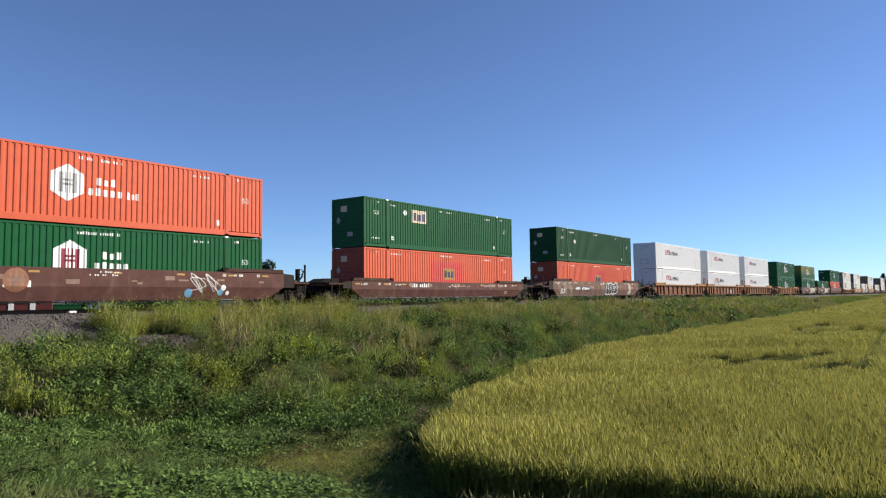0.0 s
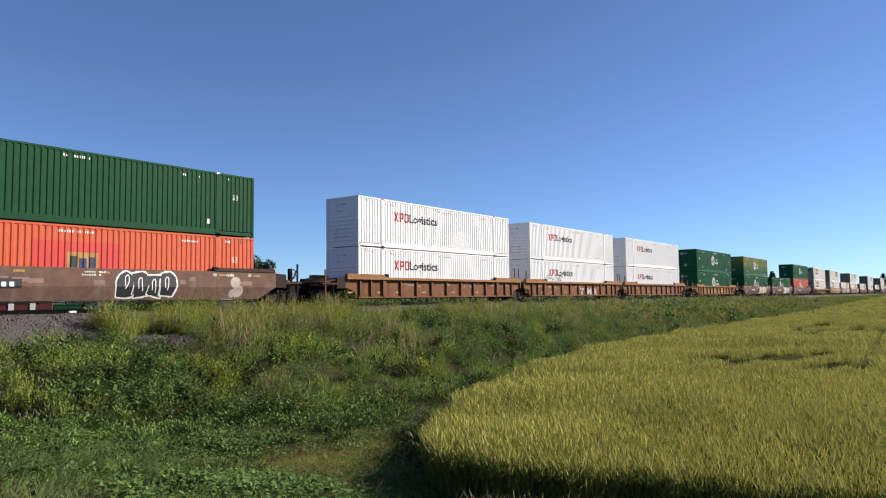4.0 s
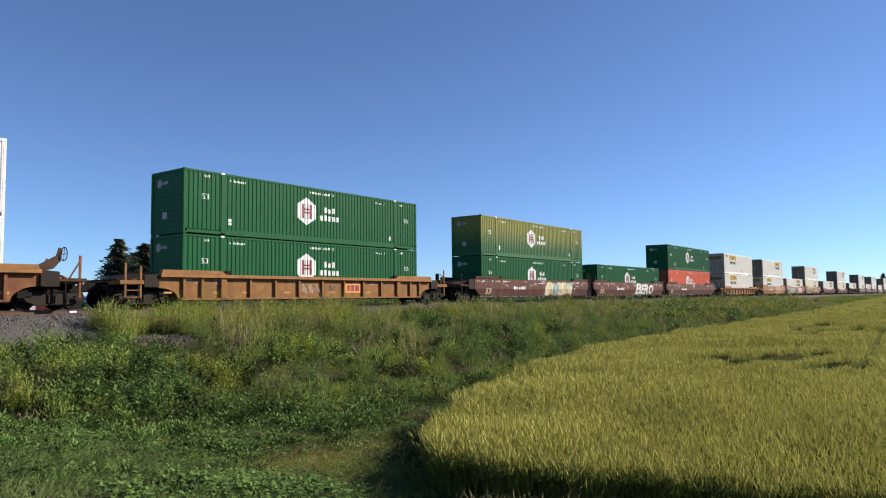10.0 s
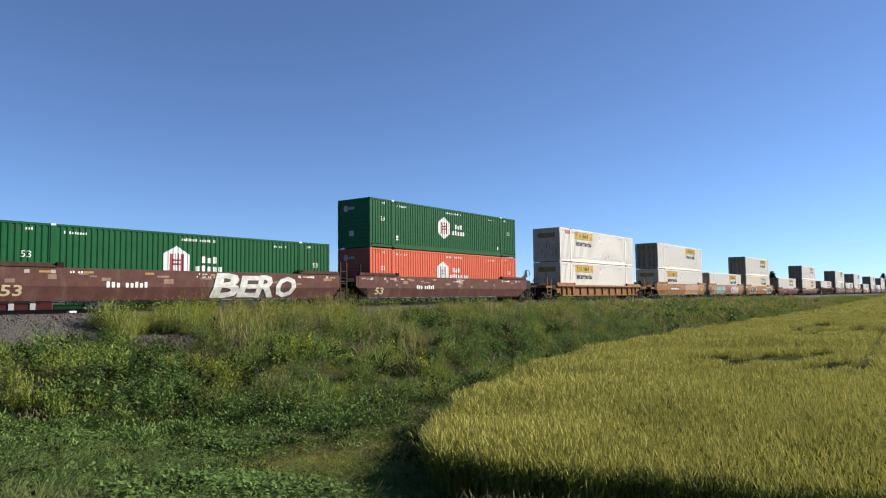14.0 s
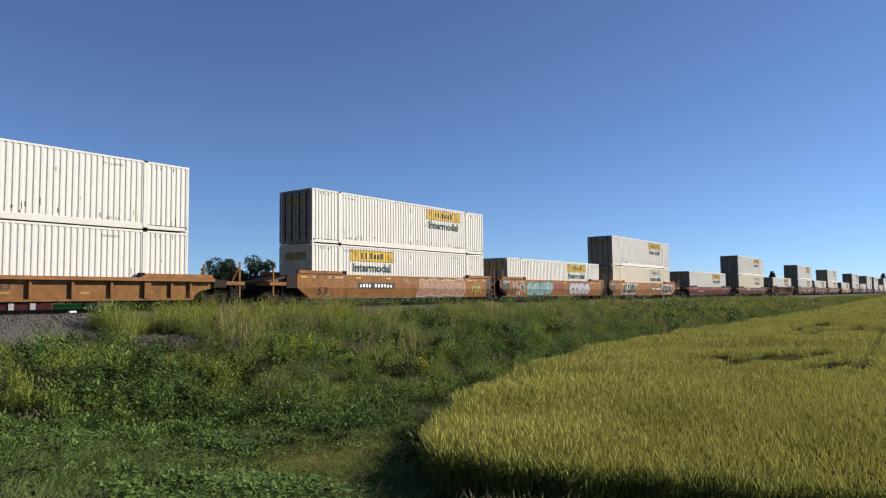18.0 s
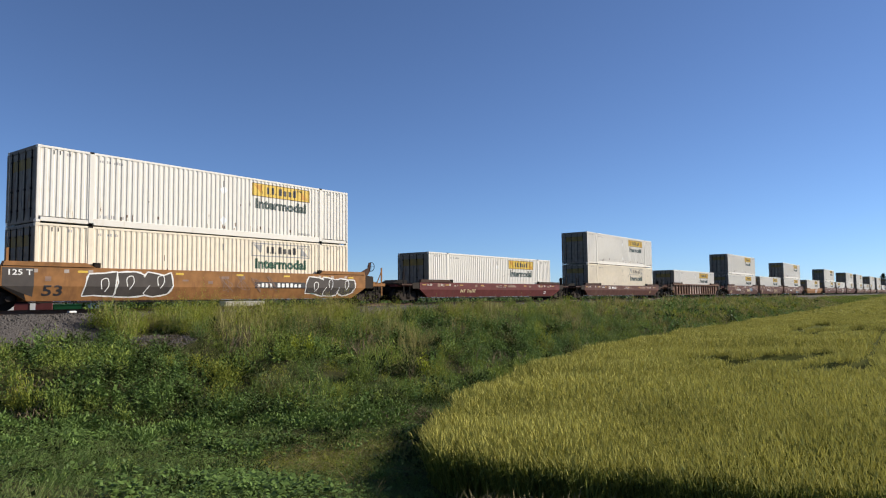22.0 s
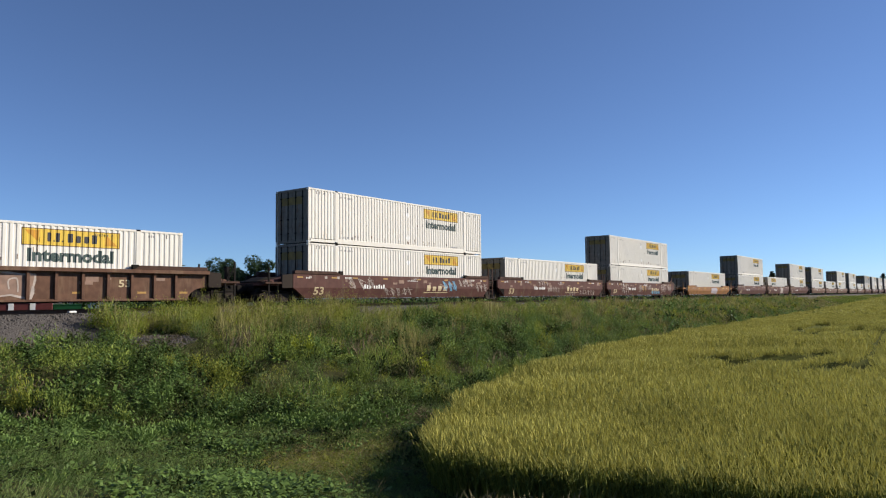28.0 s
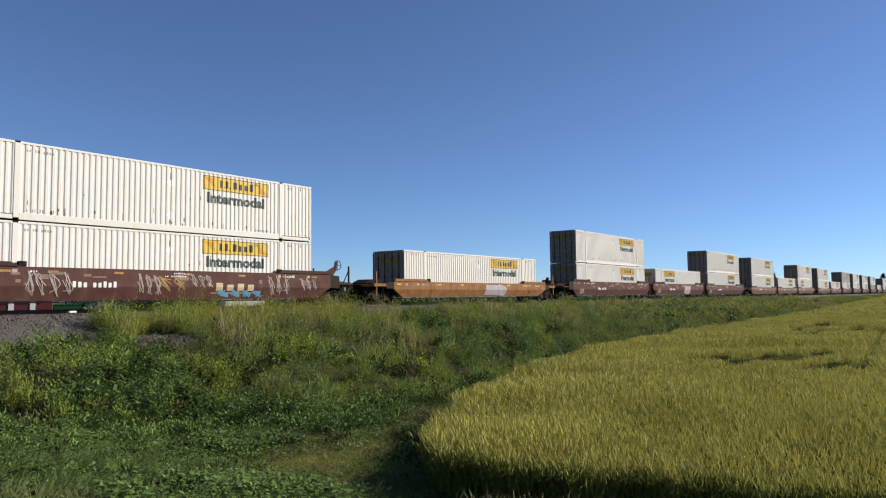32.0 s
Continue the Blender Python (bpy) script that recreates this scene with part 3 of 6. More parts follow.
        for zz in (1.9, 0.7):
            mark("placard", [[(5.45, zz - 0.2), (5.65, zz), (5.45, zz + 0.2), (5.25, zz)]], "bright_white", "white diamond placard")
        mark("lifting_marking", [rect(-POST - 0.11, TALL - 0.12, 0.22, 0.12), rect(POST - 0.11, TALL - 0.12, 0.22, 0.12)], "red", lift=0.02, many=True)
        end_mark(small_marks(rng, -0.3, 2.4, 8, 0.12) + small_marks(rng, -0.1, 2.05, 5, 0.1), "grey")
        end_mark([rect(-0.4, 1.02, 0.9, 0.03), rect(-0.4, 0.55, 0.9, 0.03), rect(-0.4, 0.55, 0.03, 0.5), rect(0.47, 0.55, 0.03, 0.5)], "grey")
    elif brand.startswith("sign"):
        x = -5.25 if brand in ("sign_front", "sign_notice") else 1.62
        z = 2.05
        board = brand != "sign_faded"
        if board:
            mark("logo_panel", [rect(x, z, 3.65, 0.64)], "yellow", "yellow sign panel")
            mark("panel_border", [rect(x, z, 3.65, 0.03), rect(x, z + 0.61, 3.65, 0.03), rect(x, z, 0.03, 0.64), rect(x + 3.62, z, 0.03, 0.64)], "rusty", lift=0.006, many=True)
            if brand == "sign_notice":
                mark("notice_panel", [rect(-7.05, 2.42, 0.95, 0.30)], "salmon", "faded red notice panel")
        else:
            mark("logo_panel", [rect(x, z, 3.65, 0.05), rect(x, z + 0.6, 3.65, 0.05), rect(x, z, 0.05, 0.64), rect(x + 3.6, z, 0.05, 0.64)], "grey", "faded outline of a sign panel", many=True)
        mark("logo_bar", glyphs("l.h.", x + 0.88, z + 0.16, 0.34, 0.62) + glyphs("hunl", x + 1.62, z + 0.16, 0.34, 1.22), "black", lift=0.007, many=True)
        corner = [[(x + 0.08, z + 0.56), (x + 0.6, z + 0.56), (x + 0.55, z + 0.16)], [(x + 3.57, z + 0.1), (x + 3.05, z + 0.1), (x + 3.1, z + 0.5)]]
        mark("logo_corner", corner, "amber" if board else "grey", lift=0.007, many=True)
        mark("word_marking", lettered("Intermodal", x + 0.2, z - 0.60, 0.50, 3.2, 0.046), "deep_green" if rng.random() < 0.6 else "slate", lift=0.005)
        for zz in (0.72, 2.12):
            if brand != "sign_faded":
                mark("placard", [[(0.02, zz - 0.2), (0.22, zz), (0.02, zz + 0.2), (-0.18, zz)]], "bright_white", "white diamond placard")
        mark("vent_marking", [rect(0.0, 2.25, 0.05, 0.3)], "grey")
        mark("notice_marking", small_marks(rng, -5.7, 0.33, 12, 0.13) + small_marks(rng, 4.4, 0.33, 10, 0.11), "grey", many=True)
        mark("scuff", [rect(rng.uniform(-5, 5.5), rng.uniform(0.25, 0.5), 0.05, rng.uniform(0.08, 0.2)) for _ in range(9)] + [rect(rng.uniform(-7.5, 7), rng.uniform(0.25, 2.4), 0.03, rng.uniform(0.05, 0.3)) for _ in range(10)], "rusty", many=True)
        mark("rust_run", [rect(x2, 0.24, 0.022, rng.uniform(0.08, 0.4)) for x2 in [rng.uniform(-7.8, 7.8) for _ in range(16)]], "stain", lift=0.003, many=True)
        end_mark([rect(-0.85, 2.05, 1.7, 0.42)], "dull_gold")
        end_mark([rect(rng.uniform(-1, 1), rng.uniform(0.2, 1.9), rng.uniform(0.02, 0.06), rng.uniform(0.2, 0.7)) for _ in range(9)], "rusty")
    return tagged(box, look_of, "container")


# ---- well cars ----
def truck_shapes():
    side = Shape().prism([(-1.15, 0.33), (-1.15, 0.56), (-0.55, 0.70), (0.55, 0.70), (1.15, 0.56), (1.15, 0.33), (0.95, 0.33), (0.5, 0.16), (-0.5, 0.16), (-0.95, 0.33)], "y", -0.07, 0.07)
    for k in (-0.12, 0, 0.12):
        side.rod((k, -0.09, 0.26), (k, -0.09, 0.55), 0.05, 8)
    bolster = Shape().box(-0.2, 0.2, -1.1, 1.1, 0.5, 0.78)
    wheel = Shape().rod((0, -0.07, 0), (0, 0.06, 0), 0.42, 24, 0.43).rod((0, 0.06, 0), (0, 0.09, 0), 0.455, 24).rod((0, -0.10, 0), (0, -0.07, 0), 0.11, 12)
    axle = Shape().rod((0, -1.08, 0), (0, 1.08, 0), 0.075, 10)
    bearing = Shape().rod((0, -0.10, 0), (0, 0.10, 0), 0.11, 12)
    return side, bolster, wheel, axle, bearing


_fs, _bo, _wh, _ax, _be = truck_shapes()
FRAME_ME, BOLSTER_ME = mesh_of("side_frame", _fs, TRUCK, 0.012), mesh_of("bolster", _bo, IRON, 0.02)
WHEEL_ME, AXLE_ME, BEARING_ME = mesh_of("wheel", _wh, IRON), mesh_of("axle", _ax, IRON), mesh_of("bearing", _be, TRUCK)


WHEELS = []


def add_truck(car, x):
    t = part("truck", BOLSTER_ME, IRON, car, "grimy black rail truck", at=pose(x, 0, 0))
    for sy in (-1, 1):
        part("side_frame", FRAME_ME, IRON, t, at=pose(0, sy * 0.99, 0, 0, 0, 180 if sy > 0 else 0))
    for dx in (-0.89, 0.89):
        part("axle", AXLE_ME, IRON, t, at=pose(dx, 0, 0.43))
        for sy in (-1, 1):
            WHEELS.append((part("wheel", WHEEL_ME, IRON, t, at=pose(dx, sy * 0.75, 0.43, 0, 0, 180 if sy > 0 else 0)), dx, sy))
            part("bearing", BEARING_ME, IRON, t, at=pose(dx, sy * 1.1, 0.43))


LOW, CREASE = 0.33, 0.88
HALF = 9.25


def crease_of(top):
    return 0.55 * CREASE + 0.45 * (LOW + 0.42 * (top - LOW)) if top < 1.45 else CREASE


def car_face(polys, top, ribbed, lift=0.004):
    """Lays convex polygons of (x, z) on the near side of a well car."""
    s = Shape()
    mid = crease_of(top)
    for n, poly in enumerate(polys):
        lift += 0.00012
        flip = [(z, x) for x, z in poly]
        for a, b in ((mid, 9.0), (-9.0, mid)):
            c = clip_x(flip, a, b)
            if len(c) > 2:
                s.add([(x, (-1.372 if ribbed else -1.50 + 0.16 * max(0.0, (mid - z) / (mid - LOW))) - lift, z) for z, x in c], [tuple(range(len(c)))])
    return s


def ribbon(points, width):
    """Quads along a line of (x, z) points."""
    out = []
    for (xa, za), (xb, zb) in zip(points, points[1:]):
        d = math.hypot(xb - xa, zb - za)
        if d < 1e-4:
            continue
        nx, nz = -(zb - za) / d * width / 2, (xb - xa) / d * width / 2
        ex, ez = (xb - xa) / d * width * 0.3, (zb - za) / d * width * 0.3
        out.append([(xa - ex + nx, za - ez + nz), (xa - ex - nx, za - ez - nz), (xb + ex - nx, zb + ez - nz), (xb + ex + nx, zb + ez + nz)])
    return out


def smoothed(points, n=4):
    """A rounder line through the points."""
    out = []
    for i in range(len(points) - 1):
        p0, p1, p2, p3 = points[max(0, i - 1)], points[i], points[i + 1], points[min(len(points) - 1, i + 2)]
        for k in range(n):
            t = k / n
            out.append(tuple(0.5 * (2 * b + (c - a) * t + (2 * a - 5 * b + 4 * c - d) * t * t + (3 * b - a - 3 * c + d) * t ** 3) for a, b, c, d in zip(p0, p1, p2, p3)))
    return out + [points[-1]]


def spray(car, top, ribbed, box4, color, seed, letters=4, fill=None, line=0.045):
    """Graffiti of letter-like strokes: thin looping tags, or fat outlined strokes when a fill is given."""
    rng = random.Random(seed)
    x0, x1, z0, z1 = box4
    step = (x1 - x0) / letters
    h = z1 - z0
    under, over, strokes = [], [], []
    for k in range(letters):
        turn, count = rng.uniform(0, math.tau), rng.choice((7, 8, 9))
        shape = [(0.5 + 0.48 * math.cos(turn + 2.6 * q) * rng.uniform(0.75, 1.05), 0.5 + 0.5 * math.sin(turn + 2.2 * q) * rng.uniform(0.8, 1.0)) for q in range(count)]
        a = x0 + k * step
        slant = rng.uniform(-0.08, 0.16) * h
        m = 0.06 * h if fill else 0.0
        w = step * 1.05
        pts = [(a + m + (w - 2 * m) * u + slant * v + rng.uniform(-0.04, 0.04) * step, z0 + m + (h - 2 * m) * min(1, max(0, v))) for u, v in shape]
        pts = smoothed(pts, 5)
        if fill:
            # a swollen body behind each letter, running into its neighbours
            cx, cz = a + step / 2, (z0 + z1) / 2
            corners = ((-0.58, -0.46), (-0.1, -0.5), (0.5, -0.5), (0.60, -0.05), (0.54, 0.44), (0.1, 0.5), (-0.5, 0.5), (-0.62, 0.1))
            body = [(cx + step * (u * 0.92 + rng.uniform(-0.13, 0.13)) + slant * v, cz + h * max(-0.5, min(0.5, v * rng.uniform(0.68, 1.05)))) for u, v in corners]
            for q in range(8):
                over.append([(cx, cz), body[q], body[(q + 1) % 8]])
            under += ribbon(smoothed(body + body[:1], 2), line * 2.6)
            ox, oz = cx + rng.uniform(-0.1, 0.1) * step, cz + rng.uniform(0.0, 0.16) * h
            pts = smoothed([(ox - 0.10 * step, oz - 0.2 * h), (ox - 0.12 * step, oz + 0.12 * h), (ox + 0.08 * step, oz + 0.2 * h), (ox + 0.13 * step, oz - 0.05 * h), (ox + rng.uniform(-0.1, 0.2) * step, oz - 0.3 * h)], 4)
            strokes += ribbon([body[3], (cx + 0.45 * step, cz - 0.35 * h), body[2]], line)
            strokes += ribbon(pts, line)
        else:
            over += ribbon(pts, line * 0.75)
    if fill:
        tagged(part("graffiti_outline", car_face(under, top, ribbed, 0.004), DECAL[color], car, "spray-painted outline"), kind="stuff")
        tagged(part("graffiti_fill", car_face(over, top, ribbed, 0.009), DECAL[fill], car, "spray-painted fill"), kind="stuff")
        tagged(part("graffiti_tag", car_face(strokes, top, ribbed, 0.014), DECAL[color], car, "spray-painted strokes"), kind="stuff")
    else:
        tagged(part("graffiti_tag", car_face(over, top, ribbed, 0.008), DECAL[color], car, "spray-painted tag"), kind="stuff")


def well_car(look_of, paint, ribbed, top, left_own, right_own, seed):
    """One well of a car, its middle on the rail tops at the origin."""
    rng = random.Random(seed)
    mat = CAR[paint]
    car = new("well_car")
    half, low, mid = HALF, LOW, crease_of(top)
    # the right end is cut short where the next well hangs on the same truck
    rh = half if ribbed or right_own else 8.62
    rl = half - 0.95 if ribbed or right_own else 8.13
    for sy in (-1, 1):
        if ribbed:
            y = sy * 1.36
            arch = [(0.95 * math.sin(a), low + (mid - low) * math.cos(a)) for a in (k * math.pi / 16 for k in range(9))]
            sheet = Shape().prism([(-half + u, z) for u, z in arch] + [(half - u, z) for u, z in reversed(arch)] + [(half, top), (-half, top)], "y", y - 0.012, y + 0.012)
            part("side_sheet", sheet, mat, car)
            part("top_chord", Shape().box(-half, half, 0, 0.27, top - 0.15, top), CAR["chord"] if paint not in ("brown", "umber") else mat, car, bevel=0.01, at=pose(0, 1.33 if sy > 0 else -1.60, 0))
            part("bottom_chord", Shape().box(-half + 1.0, half - 1.0, 0, 0.12, low - 0.02, low + 0.07), mat, car, bevel=0.01, at=pose(0, 1.35 if sy > 0 else -1.47, 0))
            rib = mesh_of("side_post", Shape().prism([(-0.055, low + 0.05), (0.055, low + 0.05), (0.055, top - 0.14), (-0.055, top - 0.14)], "y", 0, 0.13), mat, 0.006)
            wide_rib = mesh_of("wide_post", Shape().prism([(-0.15, low + 0.05), (0.15, low + 0.05), (0.15, top - 0.14), (-0.15, top - 0.14)], "y", 0, 0.15), mat, 0.01)
            spots = [-8.1, -7.2, -4.6, -3.1, -1.6, 0.0, 1.6, 3.1, 4.6, 7.2, 8.1] if paint not in ("brown", "umber") else [-8.0 + 0.98 * k for k in range(17)]
            for x in spots:
                part("side_post", rib, mat, car, at=pose(x, 1.36 if sy > 0 else -1.49, 0))
            if paint not in ("brown", "umber"):
                for x in (-6.1, 6.1):
                    part("wide_post", wide_rib, mat, car, at=pose(x, 1.36 if sy > 0 else -1.51, 0))
        else:
            outer, inner = 1.50, 1.34
            sheet = Shape()
            sheet.add([(-half, sy * outer, top), (rh, sy * outer, top), (rh, sy * outer, mid), (-half, sy * outer, mid), (rl, sy * inner, low), (-half + 0.95, sy * inner, low),
                       (-half, sy * (outer - 0.12), top), (rh, sy * (outer - 0.12), top), (rh, sy * (outer - 0.12), mid), (-half, sy * (outer - 0.12), mid), (rl, sy * (inner - 0.10), low), (-half + 0.95, sy * (inner - 0.10), low)],
                      [(0, 1, 2, 3), (3, 2, 4, 5), (6, 9, 8, 7), (9, 11, 10, 8), (0, 6, 7, 1), (1, 7, 8, 2), (2, 8, 10, 4), (4, 10, 11, 5), (5, 11, 9, 3), (3, 9, 6, 0)])
            part("side_sheet", sheet, mat, car, bevel=0.008)
        for sx in (-1, 1):
            a, b = (-9.2, -5.95) if sx < 0 else (5.75, rh - 0.05)
            slope = [(a, top + 0.004), (b, top + 0.004), (b - (0.32 if sx < 0 else 0.05), top + 0.17), (a + (0.05 if sx < 0 else 0.32), top + 0.17)]
            part("guide_plate", Shape().prism(slope, "y", sy * 1.43 - 0.11, sy * 1.43 + 0.11), CAR["chord"] if ribbed and paint not in ("brown", "umber") else CAR["tan"] if paint == "tan" else CAR["dark"], car, "raised container guide", bevel=0.008)
            part("guide_block", Shape().box(sx * 5.85 - 0.14, sx * 5.85 + 0.14, sy * 1.42 - 0.07, sy * 1.42 + 0.07, top + 0.002, top + 0.20), IRON, car, bevel=0.02)
    part("well_floor", Shape().box(-half + 1.0, half - 1.0, -1.32, 1.32, 0.26, 0.315), IRON, car)
    for sx, own in ((-1, left_own), (1, right_own)):
        reach = 10.95 if own else 9.45
        out = [(8.34 * sx, top - 0.06), (8.34 * sx, 0.62), (8.75 * sx, 0.98), (reach * sx, 0.98), (reach * sx, 1.14), (9.3 * sx, top - 0.16)]
        part("end_section", Shape().prism(out, "y", -1.2 if own else -0.7, 1.2 if own else 0.7), mat if own else IRON, car, bevel=0.02)
        part("bulkhead", Shape().box(min(8.22 * sx, 8.34 * sx), max(8.22 * sx, 8.34 * sx), -1.30, 1.30, 0.33, top - 0.02), mat, car, bevel=0.008)
        for sy in (-1, 1):
            if sx < 0 or own or ribbed:
                part("gusset", Shape().prism([(9.26 * sx, top - 0.02), (9.26 * sx, mid), (9.4 * sx, 0.86), (9.93 * sx, 0.86), (9.93 * sx, top - 0.09), (9.85 * sx, top - 0.06)] if own else [(9.26 * sx, top - 0.02), (9.26 * sx, mid), (9.42 * sx, 1.0), (9.42 * sx, top - 0.06)], "y", sy * 1.42 - 0.06, sy * 1.42 + 0.06), TRUCK if own else mat, car, bevel=0.01)
            pole = mat if paint in ("rust", "tan", "yellow") else IRON
            if own:
                # an end platform with a flat handrail post, its brace and a stirrup
                post = Shape().box(10.70 * sx - 0.04, 10.70 * sx + 0.04, sy * 1.40 - 0.03, sy * 1.40 + 0.03, 0.42, 2.06 if sx > 0 else 1.85)
                if sx > 0:
                    post.rod((10.70 * sx, sy * 1.40, 1.85), (10.30 * sx, sy * 1.40, 1.16), 0.03, 6)
                if sx > 0 or sy < 0:
                    part("handrail_post", post, pole, car)
                part("stirrup", Shape().box(min(10.15 * sx, 10.72 * sx), max(10.15 * sx, 10.72 * sx), sy * 1.42 - 0.07, sy * 1.42 + 0.07, 0.40, 0.44).box(10.17 * sx - 0.02, 10.17 * sx + 0.02, sy * 1.42 - 0.03, sy * 1.42 + 0.03, 0.42, 1.16), IRON, car)
                part("end_platform", Shape().box(min(9.93 * sx, 10.95 * sx), max(9.93 * sx, 10.95 * sx), sy * 1.27 - 0.2, sy * 1.27 + 0.2, 1.06 if paint not in ("yellow", "tan") else 0.98, 1.15), pole if paint in ("yellow", "tan") else CAR["dark"], car, bevel=0.008)
                if paint == "yellow" and sx < 0 and sy < 0:
                    steps = Shape().box(-10.09, -10.01, -1.43, -1.37, 0.42, 1.72)
                    for z in (0.44, 0.72):
                        steps.box(-10.68, -10.05, -1.45, -1.35, z, z + 0.04)
                    part("step_ladder", steps, pole, car)
            elif sx > 0:
                climb = Shape()
                x0, x1, foot, rungs = (8.55, 9.12, top - 0.1, (1.75, 2.0)) if ribbed else (8.70, 9.17, 0.45, (0.5, 0.8, 1.1, 1.4, 1.75))
                for x in (x0, x1):
                    climb.box(x - 0.03, x + 0.03, sy * 1.46 - 0.03, sy * 1.46 + 0.03, foot, 2.42 if ribbed else 2.28)
                for z in rungs:
                    climb.box(x0, x1, sy * 1.46 - 0.015, sy * 1.46 + 0.015, z, z + 0.03)
                if not ribbed:
                    climb.box(8.55, x1, sy * 1.40 - 0.04, sy * 1.40 + 0.04, 1.2, 1.27)
                part("ladder", climb, pole if ribbed else CAR["dull"] if paint == "tan" else CAR["dark"], car)
            else:
                part("handrail_post", Shape().box(-9.08, -9.0, sy * 1.46 - 0.03, sy * 1.46 + 0.03, top - 0.1, 2.24), pole, car)
        if own:
            add_truck(car, sx * 9.85)
            part("coupler", Shape().box(min(10.7 * sx, 11.4 * sx), max(10.7 * sx, 11.4 * sx), -0.09, 0.09, 0.72, 0.95).box(min(11.33 * sx, 11.64 * sx), max(11.33 * sx, 11.64 * sx), -0.19, 0.17, 0.68, 1.0), IRON, car, "black knuckle coupler", bevel=0.03)
            hose = Shape()
            pts = [(10.9 * sx, 0.35, 0.8), (11.1 * sx, 0.36, 0.5), (11.4 * sx, 0.36, 0.38), (11.6 * sx, 0.34, 0.45)]
            for p, q in zip(pts, pts[1:]):
                hose.rod(p, q, 0.025, 6)
            part("air_hose", hose, IRON, car)
            part("crossover_step", Shape().box(min(10.4 * sx, 11.0 * sx), max(10.4 * sx, 11.0 * sx), -1.3, 1.3, 1.15, 1.19), IRON, car, "black grating step")
            part("draft_housing", Shape().prism([(9.3 * sx, 0.75), (10.95 * sx, 0.75), (10.95 * sx, 1.12), (10.2 * sx, 1.42), (9.3 * sx, 1.42)], "y", -0.55, 0.55), IRON, car, bevel=0.03)
            part("brake_rigging", Shape().box(min(8.6 * sx, 9.1 * sx), max(8.6 * sx, 9.1 * sx), -1.2, -0.8, 0.45, 0.8).rod((8.5 * sx, -1.1, 0.6), (10.9 * sx, -1.1, 0.72), 0.03, 6), IRON, car, bevel=0.0)
            if sx > 0:
                # a raised brake arm on the ends of the three-well cars, a low brake stand on the others
                wx, wz = (10.3, 2.12) if not left_own else (10.75, 1.58)
                bw = Shape()
                for k in range(16):
                    a0, a1 = k * math.tau / 16, (k + 1) * math.tau / 16
                    bw.rod((wx, -0.95 + 0.26 * math.cos(a0), wz + 0.26 * math.sin(a0)), (wx, -0.95 + 0.26 * math.cos(a1), wz + 0.26 * math.sin(a1)), 0.018, 5)
                for k in range(4):
                    a0 = k * math.tau / 4
                    bw.rod((wx, -0.95, wz), (wx, -0.95 + 0.26 * math.cos(a0), wz + 0.26 * math.sin(a0)), 0.014, 5)
                part("brake_wheel", bw, IRON, car)
                if left_own:
                    part("brake_stand", Shape().box(wx - 0.22, wx - 0.08, -1.05, -0.85, 1.1, 1.85), IRON, car, bevel=0.01)
                else:
                    part("brake_stand", Shape().prism([(9.25, top - 0.1), (9.9, 1.55), (10.16, 1.85), (10.22, 2.32), (10.08, 2.36), (10.0, 2.05), (9.25, top + 0.12)], "y", -1.02, -0.96), CAR["dark"], car, bevel=0.005)
        elif sx > 0:
            add_truck(car, 9.65)
            part("articulation", Shape().rod((9.65, 0, 0.78), (9.65, 0, 1.3), 0.35, 16).box(9.3, 10.0, -0.5, 0.5, 0.8, 1.1), IRON, car, bevel=0.0)
        else:
            # shadow of the tapered end, laid on the side as a dark triangle
            part("dark_end_plate", car_face([[(-9.24, mid), (-8.35, LOW + 0.05), (-8.55, mid)]], top, ribbed), IRON, car)

    def mark(name, polys, color, label="", many=True):
        ob = part(name, car_face(polys, top, ribbed), DECAL[color], car, label)
        if many:
            tagged(ob, kind="stuff")

    low_type = top < 1.45 and not ribbed
    pale = "white" if paint not in ("tan", "yellow") else "black"
    if ribbed:
        mark("length_marking", lettered("53", 0.55, 0.75, 0.26, 0.46, 0.02), "grime", many=False)
    else:
        mark("length_marking", lettered("53", 6.6 if low_type else -7.85, 0.52, 0.2 if low_type else 0.4, 0.34 if low_type else 0.72, 0.02), "faded_cream" if paint == "brown" else pale, many=False)
    if not ribbed and paint != "tan":
        x = -4.1
        if paint != "maroon":
            mark("serial_marking", glyphs("hco", x, 0.84 if not low_type else 0.95, 0.24, 0.62) + glyphs("ouhol", x + 0.78, 0.84 if not low_type else 0.95, 0.24, 1.0), "pale_chip" if paint == "maroon" else "white")
        mark("notice_marking", small_marks(rng, 0.0, 1.42 if not low_type else 1.1, 9, 0.06) + small_marks(rng, -0.3, 1.3 if not low_type else 0.98, 12, 0.06) + small_marks(rng, -8.5, 1.35 if not low_type else 1.05, 4, 0.09) + small_marks(rng, -5.6, 1.38 if not low_type else 1.05, 6, 0.09) + small_marks(rng, 6.3, 1.38 if not low_type else 1.05, 6, 0.09), "pale_chip" if paint == "maroon" else "white")
    mark("reflector", [rect(x, top - 0.20 if not ribbed else 0.6, 0.38, 0.08) for x in (-9.0, -6.6, -5.0, -2.5, 0.6, 3.4, 6.0, 7.9)], "faded_yellow" if paint != "tan" else "yellow")
    mark("worn_patch", [rect(rng.uniform(-8, 8), rng.uniform(0.95, top - 0.25) if top > 1.3 else 1.0, rng.uniform(0.15, 0.6), rng.uniform(0.06, 0.2)) for _ in range(14)], "worn")
